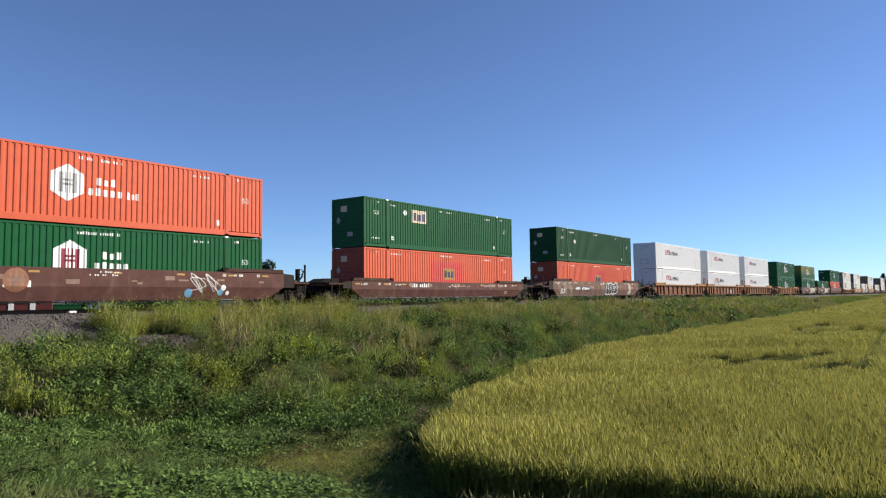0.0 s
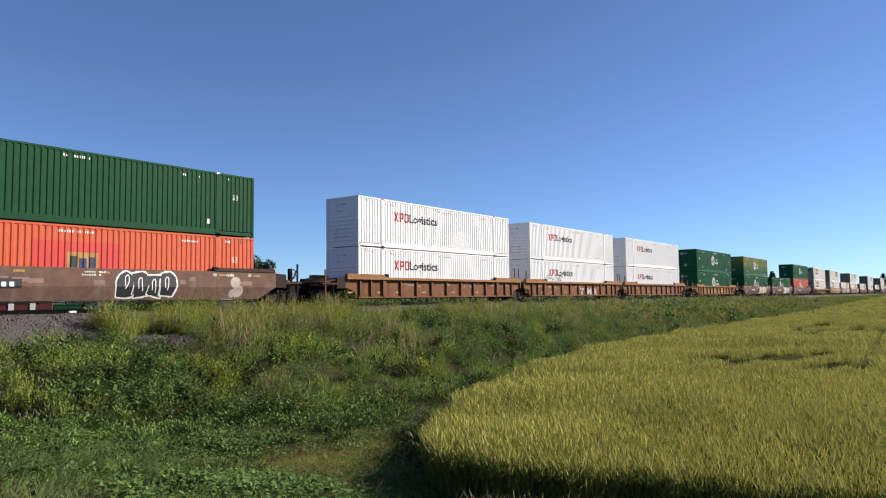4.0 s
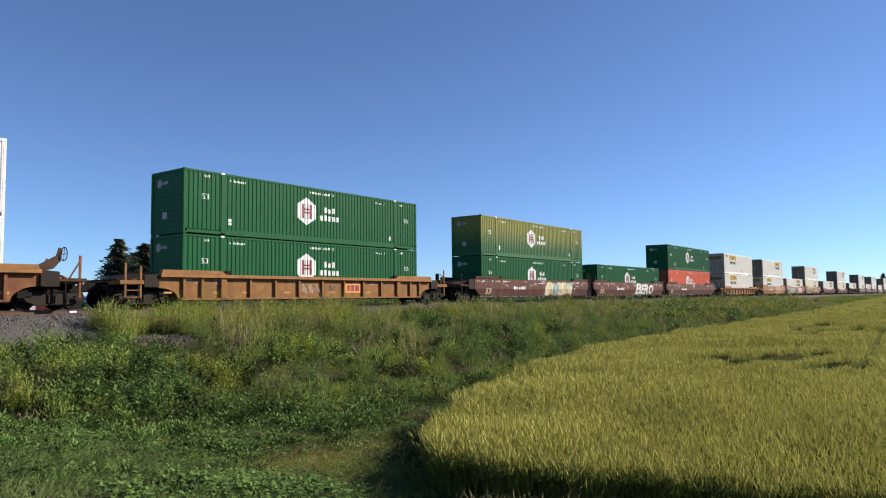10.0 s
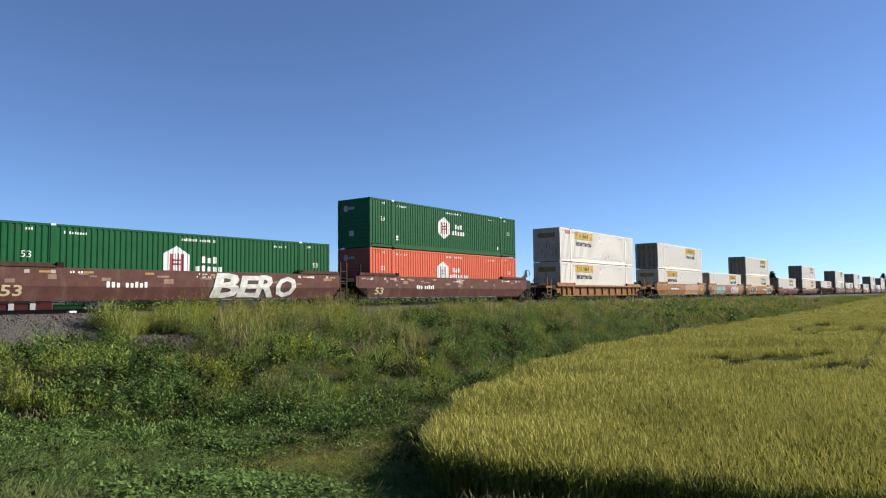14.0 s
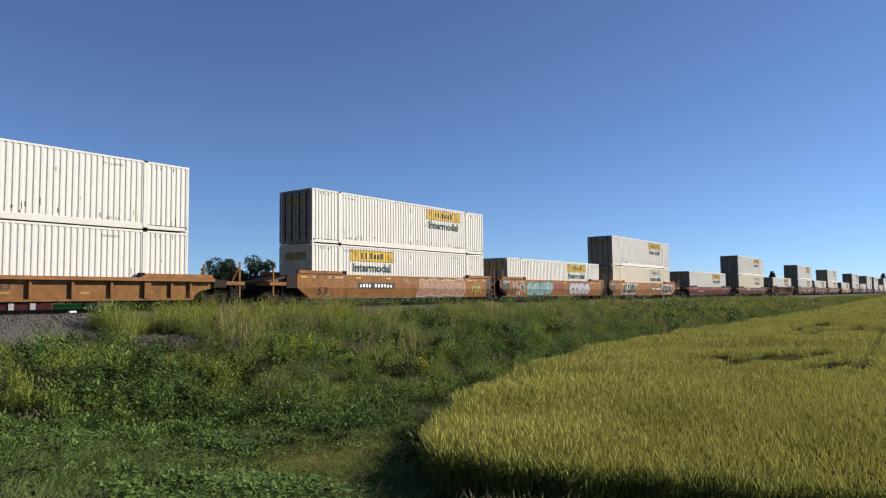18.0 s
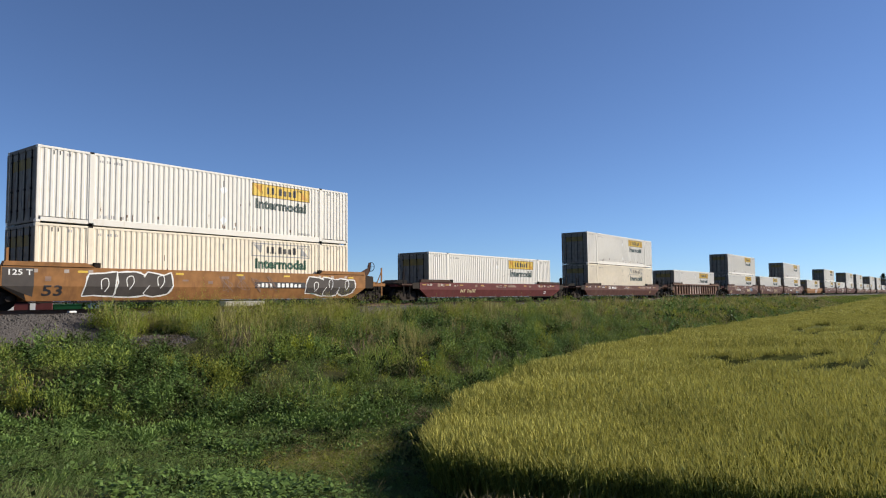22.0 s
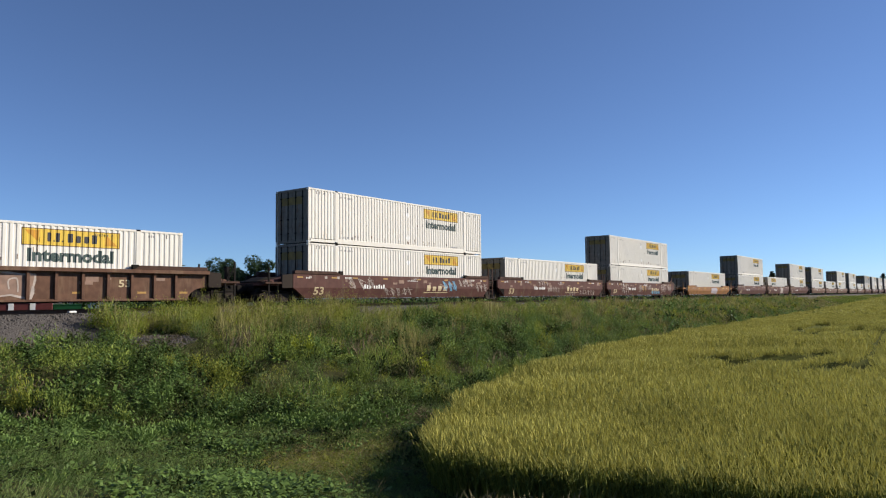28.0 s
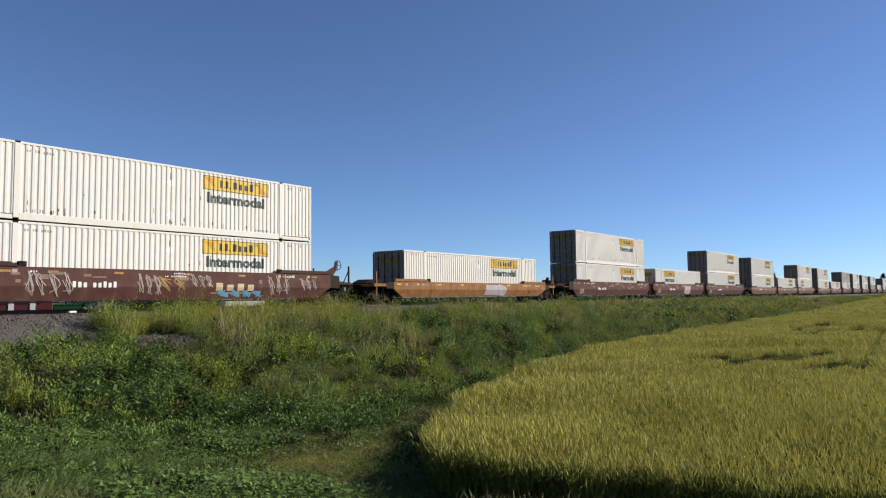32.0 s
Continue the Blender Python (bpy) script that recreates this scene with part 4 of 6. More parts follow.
    if not ribbed:
        mark("chipped_stencil", [rect(x, top - 0.22, 0.18, 0.13) for x in (-8.2, -7.1, -6.2, 5.7, 6.6, 7.6)], "pale_chip")
    return tagged(car, look_of, "rail car")


# ---- the train ----
def run(t):
    """Metres that the train has gone by t seconds."""
    return 11.7154 * t + 0.5 * 0.0681 * t * t - 0.00028 * ((t - 16) ** 3 + 4096) - 0.011 * max(0.0, 6.4 - t) ** 2


# left end of the load, car paint, ribbed, side height, own truck at left and right, lower load, upper load
UNITS = [
    (5.02, "brown", 0, 1.58, 1, 1, "hg", "ho"),
    (28.30, "brown", 0, 1.28, 1, 1, "eo", "eg"),
    (51.65, "dull", 0, 1.59, 1, 1, "eo", "ed"),
    (74.98, "rust", 1, 1.50, 1, 0, "xw", "xw"),
    (94.28, "rust", 1, 1.50, 0, 0, "xw", "xw"),
    (113.62, "rust", 1, 1.50, 0, 1, "xw", "xw"),
    (136.82, "yellow", 1, 1.44, 1, 1, "hg", "hg"),
    (160.20, "brown", 0, 1.58, 1, 0, "hg", "hy"),
    (179.48, "brown", 0, 1.58, 0, 0, "hg", None),
    (198.79, "brown", 0, 1.58, 0, 1, "ho", "hg"),
    (222.22, "yellow", 1, 1.26, 1, 1, "jf", "jn"),
    (245.59, "tan", 0, 1.60, 1, 0, "jl", "jr"),
    (264.94, "tan", 0, 1.60, 0, 0, "jr", None),
    (284.33, "tan", 0, 1.60, 0, 1, "jx", "jr"),
    (307.71, "maroon", 0, 1.27, 1, 1, "jr", None),
    (331.04, "brown", 0, 1.28, 1, 1, "jc", "jr"),
    (354.28, "umber", 1, 1.58, 1, 1, "jr", None),
    (377.66, "brown", 0, 1.58, 1, 0, "jr", "jr"),
    (396.94, "brown", 0, 1.58, 0, 0, "jr", None),
    (416.10, "brown", 0, 1.58, 0, 1, "jr", "jr"),
    (439.75, "tan", 0, 1.28, 1, 1, "jr", None),
    (463.17, "brown", 0, 1.58, 1, 0, "jr", "jr"),
    (482.60, "brown", 0, 1.58, 0, 0, "jf", None),
    (502.00, "brown", 0, 1.58, 0, 1, "jr", "jr"),
    (525.80, "dull", 0, 1.40, 1, 0, "jr", "jr"),
    (545.10, "dull", 0, 1.40, 0, 0, "jr", None),
    (564.30, "dull", 0, 1.40, 0, 1, "jf", "jr"),
    (588.20, "dull", 0, 1.40, 1, 0, "jr", "jr"),
    (607.50, "dull", 0, 1.40, 0, 0, "jr", None),
    (628.00, "brown", 0, 1.50, 0, 1, "jr", "jg"),
    (651.40, "brown", 0, 1.50, 1, 1, "jr", "jr"),
    (675.20, "brown", 0, 1.50, 1, 1, "jr", "jr"),
    (700.50, "brown", 0, 1.50, 1, 1, "jg", "jr"),
    (724.00, "brown", 0, 1.50, 1, 1, "jr", None),
    (747.50, "brown", 0, 1.50, 1, 1, "jr", "jr"),
]
LOADS = {
    "hg": ("green corrugated steel container with a white hexagon logo", "green", "hexagon", False),
    "ho": ("orange corrugated steel container with a white hexagon logo", "orange", "hexagon", False),
    "hy": ("faded olive green corrugated container with a white hexagon logo", "olive", "hexagon", False),
    "eg": ("green corrugated steel container with a beige square logo", "green", "square", False),
    "ed": ("dark green corrugated steel container with a white diamond placard", "dark_green", "plain_green", False),
    "eo": ("orange corrugated steel container with a yellow square logo", "orange", "square", False),
    "xw": ("clean white corrugated container with red and black lettering", "white", "red_black", False),
    "jf": ("worn white container with a yellow sign near its front", "worn_white", "sign_front", False),
    "jn": ("worn white container with a yellow sign and a faded red notice", "worn_white", "sign_notice", False),
    "jl": ("worn white container with a yellow sign near its front", "worn_white", "sign_front", False),
    "jr": ("worn white container with a yellow sign near its rear", "worn_white", "sign_rear", True),
    "jx": ("stained cream container with a faded pale sign", "cream", "sign_faded", True),
    "jc": ("stained cream container with a faded pale sign", "cream", "sign_faded", True),
    "jg": ("aged grey container with a yellow sign near its rear", "grey", "sign_rear", True),
}
CAR_WORDS = {"umber": "dusty brown", "brown": "red-brown", "dull": "dull grey-brown", "rust": "rusty orange-brown", "yellow": "faded orange-yellow", "tan": "weathered tan-orange", "maroon": "maroon"}
FLOOR_Z = 0.335
TRAIN = []
made_loads, made_cars, CARS = {}, {}, []
for n, (left, paint, ribbed, top, own_l, own_r, lower, upper) in enumerate(UNITS):
    key = (paint, ribbed, top, own_l, own_r)
    home = pose(left + LONG / 2, TRACK_Y, 0)
    if key in made_cars:
        car = copy_thing(made_cars[key], home)
    else:
        words = CAR_WORDS[paint] + (" ribbed" if ribbed else " smooth-sided") + " steel well car with grimy trucks"
        car = well_car(words, paint, ribbed, top, own_l, own_r, n)
        car.matrix_basis = home
        made_cars[key] = car
        tagged(car, group="well cars of the train")
    CARS.append((car, top, ribbed))
    TRAIN.append((car, left + LONG / 2, 0.0))
    for level, load in ((0, lower), (1, upper)):
        if not load:
            continue
        z = FLOOR_Z + level * (TALL + 0.014)
        m = pose(left + LONG / 2, TRACK_Y, z)
        if load in made_loads:
            ob = copy_thing(made_loads[load], m)
        else:
            words, pt, brand, doors = LOADS[load]
            ob = container_parts(words, pt, brand, doors, n * 7 + level)
            ob.matrix_basis = m
            made_loads[load] = ob
            tagged(ob, group="containers on the train")
        TRAIN.append((ob, left + LONG / 2, z))


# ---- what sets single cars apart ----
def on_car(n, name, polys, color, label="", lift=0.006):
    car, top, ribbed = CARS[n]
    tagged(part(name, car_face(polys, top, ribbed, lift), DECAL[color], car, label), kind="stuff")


def sprayed(n, box4, color, seed, letters=4, fill=None, line=0.045):
    car, top, ribbed = CARS[n]
    spray(car, top, ribbed, box4, color, seed, letters, fill, line)


def disc(cx, cz, r, sides=16):
    return [(cx + r * math.cos(k * math.tau / sides), cz + r * math.sin(k * math.tau / sides)) for k in range(sides)]


LOWER = {n: ob for n, ob in enumerate(o for o, x0, z0 in TRAIN if o.name.startswith("shipping_container") and abs(z0 - FLOOR_Z) < 0.01)}
scrawl, rng = [], random.Random(81)
for k in range(6):
    x0 = -6.3 + 0.62 * k
    scrawl += ribbon(smoothed([(x0 + rng.uniform(-0.1, 0.6), 1.22 + rng.uniform(0, 0.5)) for _ in range(6)], 5), 0.026)
tagged(part("graffiti_tag", drape(scrawl, 0.010), DECAL["black"], LOWER[4], "black spray-painted scrawl"), kind="stuff")
on_car(0, "round_emblem", [disc(-2.9, 1.1, 0.44)], "rusty_orange", "faded orange round emblem")
on_car(0, "emblem_bar", [rect(-3.2, 1.05, 0.6, 0.1), rect(-2.95, 0.75, 0.1, 0.7), rect(-3.12, 0.85, 0.07, 0.5), rect(-2.72, 0.85, 0.07, 0.5)], "worn", lift=0.009)
sprayed(0, (3.9, 5.6, 0.55, 1.55), "white", 5, 2, None, 0.03)
on_car(0, "graffiti_spot", [disc(4.0, 0.62, 0.2, 7), disc(5.6, 0.65, 0.16, 7)], "blue")
on_car(0, "graffiti_spot", [disc(5.75, 0.85, 0.14, 9), disc(6.0, 0.62, 0.1, 8)], "white")
sprayed(2, (-8.7, -5.7, 0.5, 1.55), "pale_chip", 8, 3, None, 0.03)
on_car(2, "number_plate", [rect(-5.3, 0.80, 3.1, 0.34)], "black", "black number panel")
on_car(2, "serial_marking", glyphs("ollc", -5.15, 0.86, 0.22, 0.95) + glyphs("ohcouo", -3.9, 0.86, 0.22, 1.55), "white", lift=0.009)
sprayed(2, (1.35, 3.8, 0.42, 1.5), "white", 9, 4, "black", 0.04)
on_car(2, "graffiti_spot", [disc(6.9, 1.1, 0.28, 9), disc(7.05, 0.7, 0.3, 9), disc(6.75, 0.6, 0.2, 8)], "pale_chip")
on_car(4, "graffiti_letter", lettered("T", 0.45, 0.42, 0.56, 0.7, 0.04), "lilac")
on_car(4, "graffiti_letter", lettered("M", 1.78, 0.42, 0.56, 1.0, 0.04), "lilac")
on_car(4, "graffiti_letter", lettered("R", 3.28, 0.42, 0.56, 0.62, 0.04), "lilac")
on_car(6, "logo_panel", [rect(1.75, 0.62, 1.2, 0.5)], "orange", "orange sign panel")
on_car(6, "logo_bar", [rect(1.9, 0.72, 0.24, 0.32), rect(2.2, 0.72, 0.24, 0.32), rect(2.5, 0.72, 0.32, 0.32)], "dark_red", lift=0.009)
sprayed(6, (-1.45, -0.1, 0.55, 1.1), "pale_chip", 12, 3, None, 0.025)
sprayed(7, (0.85, 5.5, 0.36, 1.45), "worn", 15, 5, "cream", 0.03)
on_car(7, "graffiti_spot", [disc(2.62, 0.88, 0.46, 16), disc(5.95, 0.9, 0.13, 8), disc(6.0, 0.6, 0.1, 8)], "mint", lift=0.030)
on_car(7, "graffiti_spot", [[(4.8, 1.42), (5.55, 1.45), (5.6, 1.15), (5.1, 1.1)]], "mint", lift=0.030)
on_car(7, "graffiti_line", ribbon([(2.62 + 0.47 * math.cos(k * math.tau / 20), 0.88 + 0.47 * math.sin(k * math.tau / 20)) for k in range(21)], 0.05) + ribbon([(1.55, 1.42), (1.75, 0.9), (1.5, 0.4)], 0.05) + ribbon([(3.5, 1.45), (3.42, 0.4)], 0.05) + ribbon([(4.1, 1.4), (4.0, 0.42)], 0.05) + ribbon([(4.75, 1.42), (4.6, 0.42)], 0.05) + ribbon([(1.75, 0.9), (2.05, 0.42)], 0.05), "worn", lift=0.034)
lean = lambda polys: [[(x + 0.28 * (z - 0.9), z) for x, z in poly] for poly in polys]
for word, x, z, w, h in (("B", 0.75, 0.40, 1.45, 1.12), ("E", 2.15, 0.42, 1.05, 1.0), ("R", 3.15, 0.40, 1.15, 1.06), ("O", 4.25, 0.40, 1.30, 1.02)):
    on_car(8, "graffiti_outline", lean(lettered(word, x - 0.05, z - 0.04, h + 0.08, w + 0.10, 0.09)), "grime", "dark spray-painted outline")
    on_car(8, "graffiti_fill", lean(lettered(word, x, z, h, w, 0.035)), "cool_white", "white spray-painted letter", lift=0.030)
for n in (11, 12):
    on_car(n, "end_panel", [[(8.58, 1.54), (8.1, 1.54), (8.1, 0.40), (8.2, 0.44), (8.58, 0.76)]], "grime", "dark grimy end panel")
sprayed(11, (0.6, 5.4, 0.36, 1.5), "stain", 31, 4, "faded_piece", 0.05)
sprayed(11, (6.2, 7.4, 0.6, 1.15), "lime_tag", 32, 4, None, 0.045)
on_car(11, "number_plate", [rect(-4.9, 0.86, 3.16, 0.32)], "black", "black number panel")
on_car(11, "serial_marking", glyphs("ollc", -4.7, 0.92, 0.2, 0.95) + glyphs("lclhon", -3.5, 0.92, 0.2, 1.6), "white", lift=0.009)
splash = random.Random(33)
for colour in ("fresh_red", "orange", "salmon"):
    on_car(12, "graffiti_spot", [disc(splash.uniform(-6.9, -1.2), splash.uniform(0.55, 1.4), splash.uniform(0.08, 0.22), 7) for _ in range(11)], colour, lift=0.002)
sprayed(12, (-7.9, -6.9, 0.9, 1.5), "pale_chip", 35, 2, None, 0.05)
sprayed(12, (-7.2, -6.5, 0.36, 0.75), "pale_chip", 36, 2, None, 0.06)
for k in range(4):
    on_car(12, "graffiti_star", ribbon([(-6.3 + 0.36 * math.cos(k * math.pi / 4), 1.0 + 0.36 * math.sin(k * math.pi / 4)), (-6.3 - 0.36 * math.cos(k * math.pi / 4), 1.0 - 0.36 * math.sin(k * math.pi / 4))], 0.15), "mint", lift=0.012)
sprayed(12, (-5.5, -1.5, 0.36, 1.5), "black", 37, 4, "mint", 0.04)
on_car(12, "logo_bar", [rect(-1.1, 0.80, 0.46, 0.52), rect(-0.56, 0.80, 0.46, 0.52), rect(-0.02, 0.80, 0.58, 0.52)], "dark_red", "red letter shapes")
on_car(12, "graffiti_outline", lettered("cone", 1.40, 0.36, 1.16, 4.3, 0.12), "black", "spray-painted outline")
on_car(12, "graffiti_fill", lettered("cone", 1.50, 0.42, 1.04, 4.1, 0.075), "lilac", "lilac spray-painted letters", lift=0.012)
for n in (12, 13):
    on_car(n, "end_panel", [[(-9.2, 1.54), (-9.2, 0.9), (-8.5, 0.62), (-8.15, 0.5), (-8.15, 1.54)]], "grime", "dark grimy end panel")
    on_car(n, "weight_marking", lettered("125 T", -9.0, 1.28, 0.2, 0.8, 0.015), "white", lift=0.010)
sprayed(13, (-6.2, -2.7, 0.46, 1.5), "white", 41, 3, "grime", 0.035)
on_car(13, "number_plate", [rect(1.65, 0.84, 3.15, 0.30)], "black", "black number panel")
on_car(13, "serial_marking", glyphs("ollc", 1.8, 0.89, 0.2, 0.95) + glyphs("lclhon", 3.0, 0.89, 0.2, 1.6), "white", lift=0.009)
on_car(13, "graffiti_spot", [disc(5.35, 0.95, 0.42, 14)], "mint")
sprayed(13, (5.0, 8.3, 0.45, 1.45), "white", 43, 3, "grime", 0.035)
sprayed(13, (-0.4, 3.0, 0.6, 1.45), "worn", 44, 4, None, 0.03)
on_car(14, "serial_marking", glyphs("cnh", -4.9, 0.62, 0.22, 0.6) + glyphs("loohcl", -4.1, 0.62, 0.22, 1.0), "faded_cream")
sprayed(16, (-3.0, 2.0, 0.45, 1.4), "pale_chip", 47, 4, "worn", 0.05)
on_car(16, "length_marking", lettered("53", 5.2, 0.86, 0.3, 0.5, 0.02), "faded_cream")
for n, x in ((17, 1.6), (18, 1.5), (19, 2.2)):
    on_car(n, "logo_bar", glyphs("hnco", x, 0.72, 0.36, 2.3), "faded_cream", "cream letter shapes")
    on_car(n, "logo_line", [[(x - 0.3, 0.60), (x + 2.2, 0.60), (x + 2.25, 0.64), (x - 0.2, 0.64)]], "faded_cream")
sprayed(17, (-5.4, -3.3, 0.75, 1.5), "pale_chip", 51, 3, None, 0.03)
sprayed(17, (-2.4, 0.2, 0.42, 0.95), "pale_chip", 52, 5, None, 0.03)
sprayed(17, (3.2, 4.8, 0.7, 1.4), "blue", 53, 3, None, 0.07)
sprayed(17, (5.0, 6.6, 0.95, 1.5), "pale_chip", 54, 4, None, 0.03)
sprayed(17, (7.0, 8.4, 0.6, 1.3), "pale_chip", 55, 3, None, 0.03)
sprayed(18, (-3.5, -1.9, 1.15, 1.52), "pale_chip", 56, 4, None, 0.03)
sprayed(18, (-2.0, 0.1, 0.62, 1.08), "pale_chip", 57, 5, None, 0.03)
sprayed(18, (3.9, 7.0, 0.36, 0.85), "pale_chip", 58, 6, None, 0.03)
sprayed(18, (2.0, 3.2, 0.4, 0.7), "pale_chip", 59, 3, None, 0.02)
sprayed(19, (-5.9, -4.1, 0.45, 1.5), "pale_chip", 61, 4, None, 0.035)
sprayed(19, (-1.65, -0.45, 0.5, 1.5), "pale_chip", 62, 3, None, 0.035)
sprayed(19, (0.9, 2.0, 0.85, 1.5), "pale_chip", 63, 3, None, 0.03)
sprayed(19, (2.3, 4.8, 0.42, 0.75), "blue", 64, 4, None, 0.08)
sprayed(19, (5.1, 6.4, 0.45, 1.55), "pale_chip", 65, 3, None, 0.035)
sprayed(19, (7.1, 8.3, 0.7, 1.4), "pale_chip", 66, 3, None, 0.03)
sprayed(19, (-0.6, 0.6, 0.7, 1.4), "faded_yellow", 67, 2, None, 0.05)
sprayed(20, (0.6, 3.2, 0.45, 1.15), "lilac", 68, 3, "lilac", 0.04)
sprayed(22, (1.2, 3.2, 0.45, 1.4), "pale_chip", 69, 3, "pale_chip", 0.05)

# ---- plants ----
rs = np.random.RandomState(7)


def stuff(name, template, places, mat, label, category):
    """Joins many turned and scaled copies of a small template into one mesh. places: x, y, z, turn, width scale, height scale, lean x, lean y."""
    tv, tf = np.asarray(template[0], float), np.asarray(template[1], int)
    n, k = len(places), len(tv)
    c, s = np.cos(places[:, 3])[:, None], np.sin(places[:, 3])[:, None]
    x, y, z = tv[None, :, 0] * places[:, 4:5], tv[None, :, 1] * places[:, 4:5], tv[None, :, 2] * places[:, 5:6]
    out = np.stack([x * c - y * s + places[:, 0:1] + z * places[:, 6:7], x * s + y * c + places[:, 1:2] + z * places[:, 7:8], z + places[:, 2:3]], -1)
    faces = (tf[None] + (np.arange(n) * k)[:, None, None]).reshape(-1, tf.shape[1])
    ob = new(name, quick_mesh(name, out.reshape(-1, 3), faces, mat, tf.shape[1]))
    return tagged(ob, label, category, kind="stuff")


def sow(x0, x1, y0, y1, density):
    n = int((x1 - x0) * (y1 - y0) * density)
    return rs.uniform(x0, x1, n), rs.uniform(y0, y1, n)


def place_rows(x, y, wide=(0.8, 1.2), high=(0.8, 1.2), lean=0.15, sink=0.02, tall=1.0, wind=(0.0, 0.0)):
    n = len(x)
    return np.stack([x, y, ground_z(x, y) - sink, rs.uniform(0, math.tau, n), rs.uniform(*wide, n), rs.uniform(*high, n) * tall, rs.normal(wind[0], lean, n), rs.normal(wind[1], lean, n)], -1)


def wheat_edge(x):
    """The field's border towards the railway, by x."""
    return np.interp(x, [7.9, 8.3, 9.3, 10.9, 13.7, 18.4, 26, 36, 60, 88, 900], [3.0, 5.2, 7.2, 8.5, 9.8, 11.2, 13.2, 14.6, 15.2, 15.6, 15.6])


LODGED = [(27.2, 8.17, 3.0, 1.09), (27.3, 6.58, 2.8, 1.23), (29.8, 6.16, 2.3, 0.72), (30.0, 5.22, 3.2, 1.09), (31.8, 4.77, 2.5, 0.87), (24.8, 3.86, 1.9, 0.75), (27.4, 3.15, 2.2, 0.85), (24.7, 6.07, 1.7, 0.43),
          (49.5, 7.29, 5.8, 1.01), (54.5, 6.00, 3.6, 0.60), (53.5, 4.70, 3.4, 0.85), (50.6, 9.08, 4.6, 0.72), (60.5, 8.70, 5.8, 0.87), (19.5, 9.08, 1.1, 0.40), (21.7, 10.18, 1.2, 0.36), (18.9, 8.01, 0.9, 0.26)]


def in_wheat(x, y, gaps=True):
    ok = (x > 10.35 - 1.3 * ramp01(-1.0, 6.5, y) + 0.12 * np.sin(y * 2.1) + 0.08 * np.sin(y * 5.3)) & (y < wheat_edge(x) + 0.12 * np.sin(x * 3.3))
    if gaps:
        for cx, cy, ax, ay in LODGED:
            ok &= ((x - cx) / ax) ** 2 + ((y - cy) / ay) ** 2 > 1 + 0.35 * np.sin(7 * np.arctan2(y - cy, x - cx) + cx)
        ok &= (np.abs(y - (2.8 + 0.05 * (x - 27))) > 0.24) | (x < 25)
    return ok


def ear_template(fat=1.0, segs=3, planes=2):
    """A bearded ear, bent over a little."""
    v, f = [], []
    rings = {3: ((0.82, 0.006), (0.87, 0.014), (0.945, 0.003)), 2: ((0.81, 0.008), (0.87, 0.014), (0.945, 0.003)), 1: ((0.76, 0.014), (0.95, 0.007))}[segs]
    for a in (0.0, 1.57)[:planes]:
        n = len(v)
        ca, sa = math.cos(a), math.sin(a)
        for z, r in rings:
            bend = 0.35 * max(0, z - 0.70)
            v.extend([(0.01 + bend - ca * r * fat, -sa * r * fat, z), (0.01 + bend + ca * r * fat, sa * r * fat, z)])
        for k in range(len(rings) - 1):
            f.append((n + 2 * k, n + 2 * k + 1, n + 2 * k + 3, n + 2 * k + 2))
    return v, f


def stalk_template(fat=1.0, blades=2):
    """A stalk with bent blades, without its ear."""
    v, f = [], []

    def strip(points, w):
        n = len(v)
        for (x, y, z), hw in zip(points, w):
            v.extend([(x - hw, y, z), (x + hw, y, z)])
        for k in range(len(points) - 1):
            f.append((n + 2 * k, n + 2 * k + 1, n + 2 * k + 3, n + 2 * k + 2))
    strip([(0, 0, 0.10), (0.01, 0, 0.74)], [0.004 * fat, 0.004 * fat])
    if blades > 0:
        strip([(0, 0, 0.36), (0.08, 0.02, 0.66), (0.20, 0.03, 0.63)], [0.006 * fat, 0.008 * fat, 0.001])
    if blades > 1:
        strip([(0, 0, 0.25), (-0.07, -0.02, 0.50), (-0.17, -0.04, 0.45)], [0.006 * fat, 0.008 * fat, 0.001])
    return v, f


def wheat_patch(x0, x1, y0, y1, density, ears, stalks, label, margin):
    x, y = sow(x0, x1, y0, y1, density)
    keep = in_wheat(x, y) & (y > margin * x - 3.2)
    x, y = x[keep], y[keep]
    swell = 1.0 + 0.05 * np.sin(x * 0.9 + 2 * np.sin(y * 0.7)) + 0.04 * np.sin(y * 1.7 + x * 0.3)
    rows = place_rows(x, y, (0.8, 1.3), (0.80, 1.06), 0.10, tall=swell, wind=(-0.07, 0.09))
    stuff("wheat_ears", ears, rows, WHEAT, label, "wheat")
    if stalks:
        stuff("wheat_stalks", stalks, rows, STALK, "green stalks and blades of the wheat", "wheat")


wheat_patch(8.5, 17, -5, 12, 620, ear_template(0.62, planes=1), stalk_template(0.8, 1), "ripening yellow-green wheat with bearded ears", 0.13)
wheat_patch(17, 34, -4, 15, 430, ear_template(0.85, 2, planes=1), None, "ripening yellow-green wheat in the field", 0.10)
wheat_patch(34, 80, -2, 16.2, 230, ear_template(1.5, 1, planes=1), None, "ripening yellow-green wheat further out", 0.06)
wheat_patch(80, 260, 0, 16.4, 24, ear_template(8.0, 1, planes=1), None, "distant ripening wheat", 0.0)
# the denser stalks of the outer rows
x, y = sow(8.5, 16, -3, 12, 520)
keep = in_wheat(x, y) & ~in_wheat(x - 0.55, y + 0.45)
stuff("wheat_stalks", stalk_template(1.7, 2), place_rows(x[keep], y[keep], (0.8, 1.3), (0.85, 1.05), 0.08), STALK, "dense green stalks along the border of the wheat", "wheat")
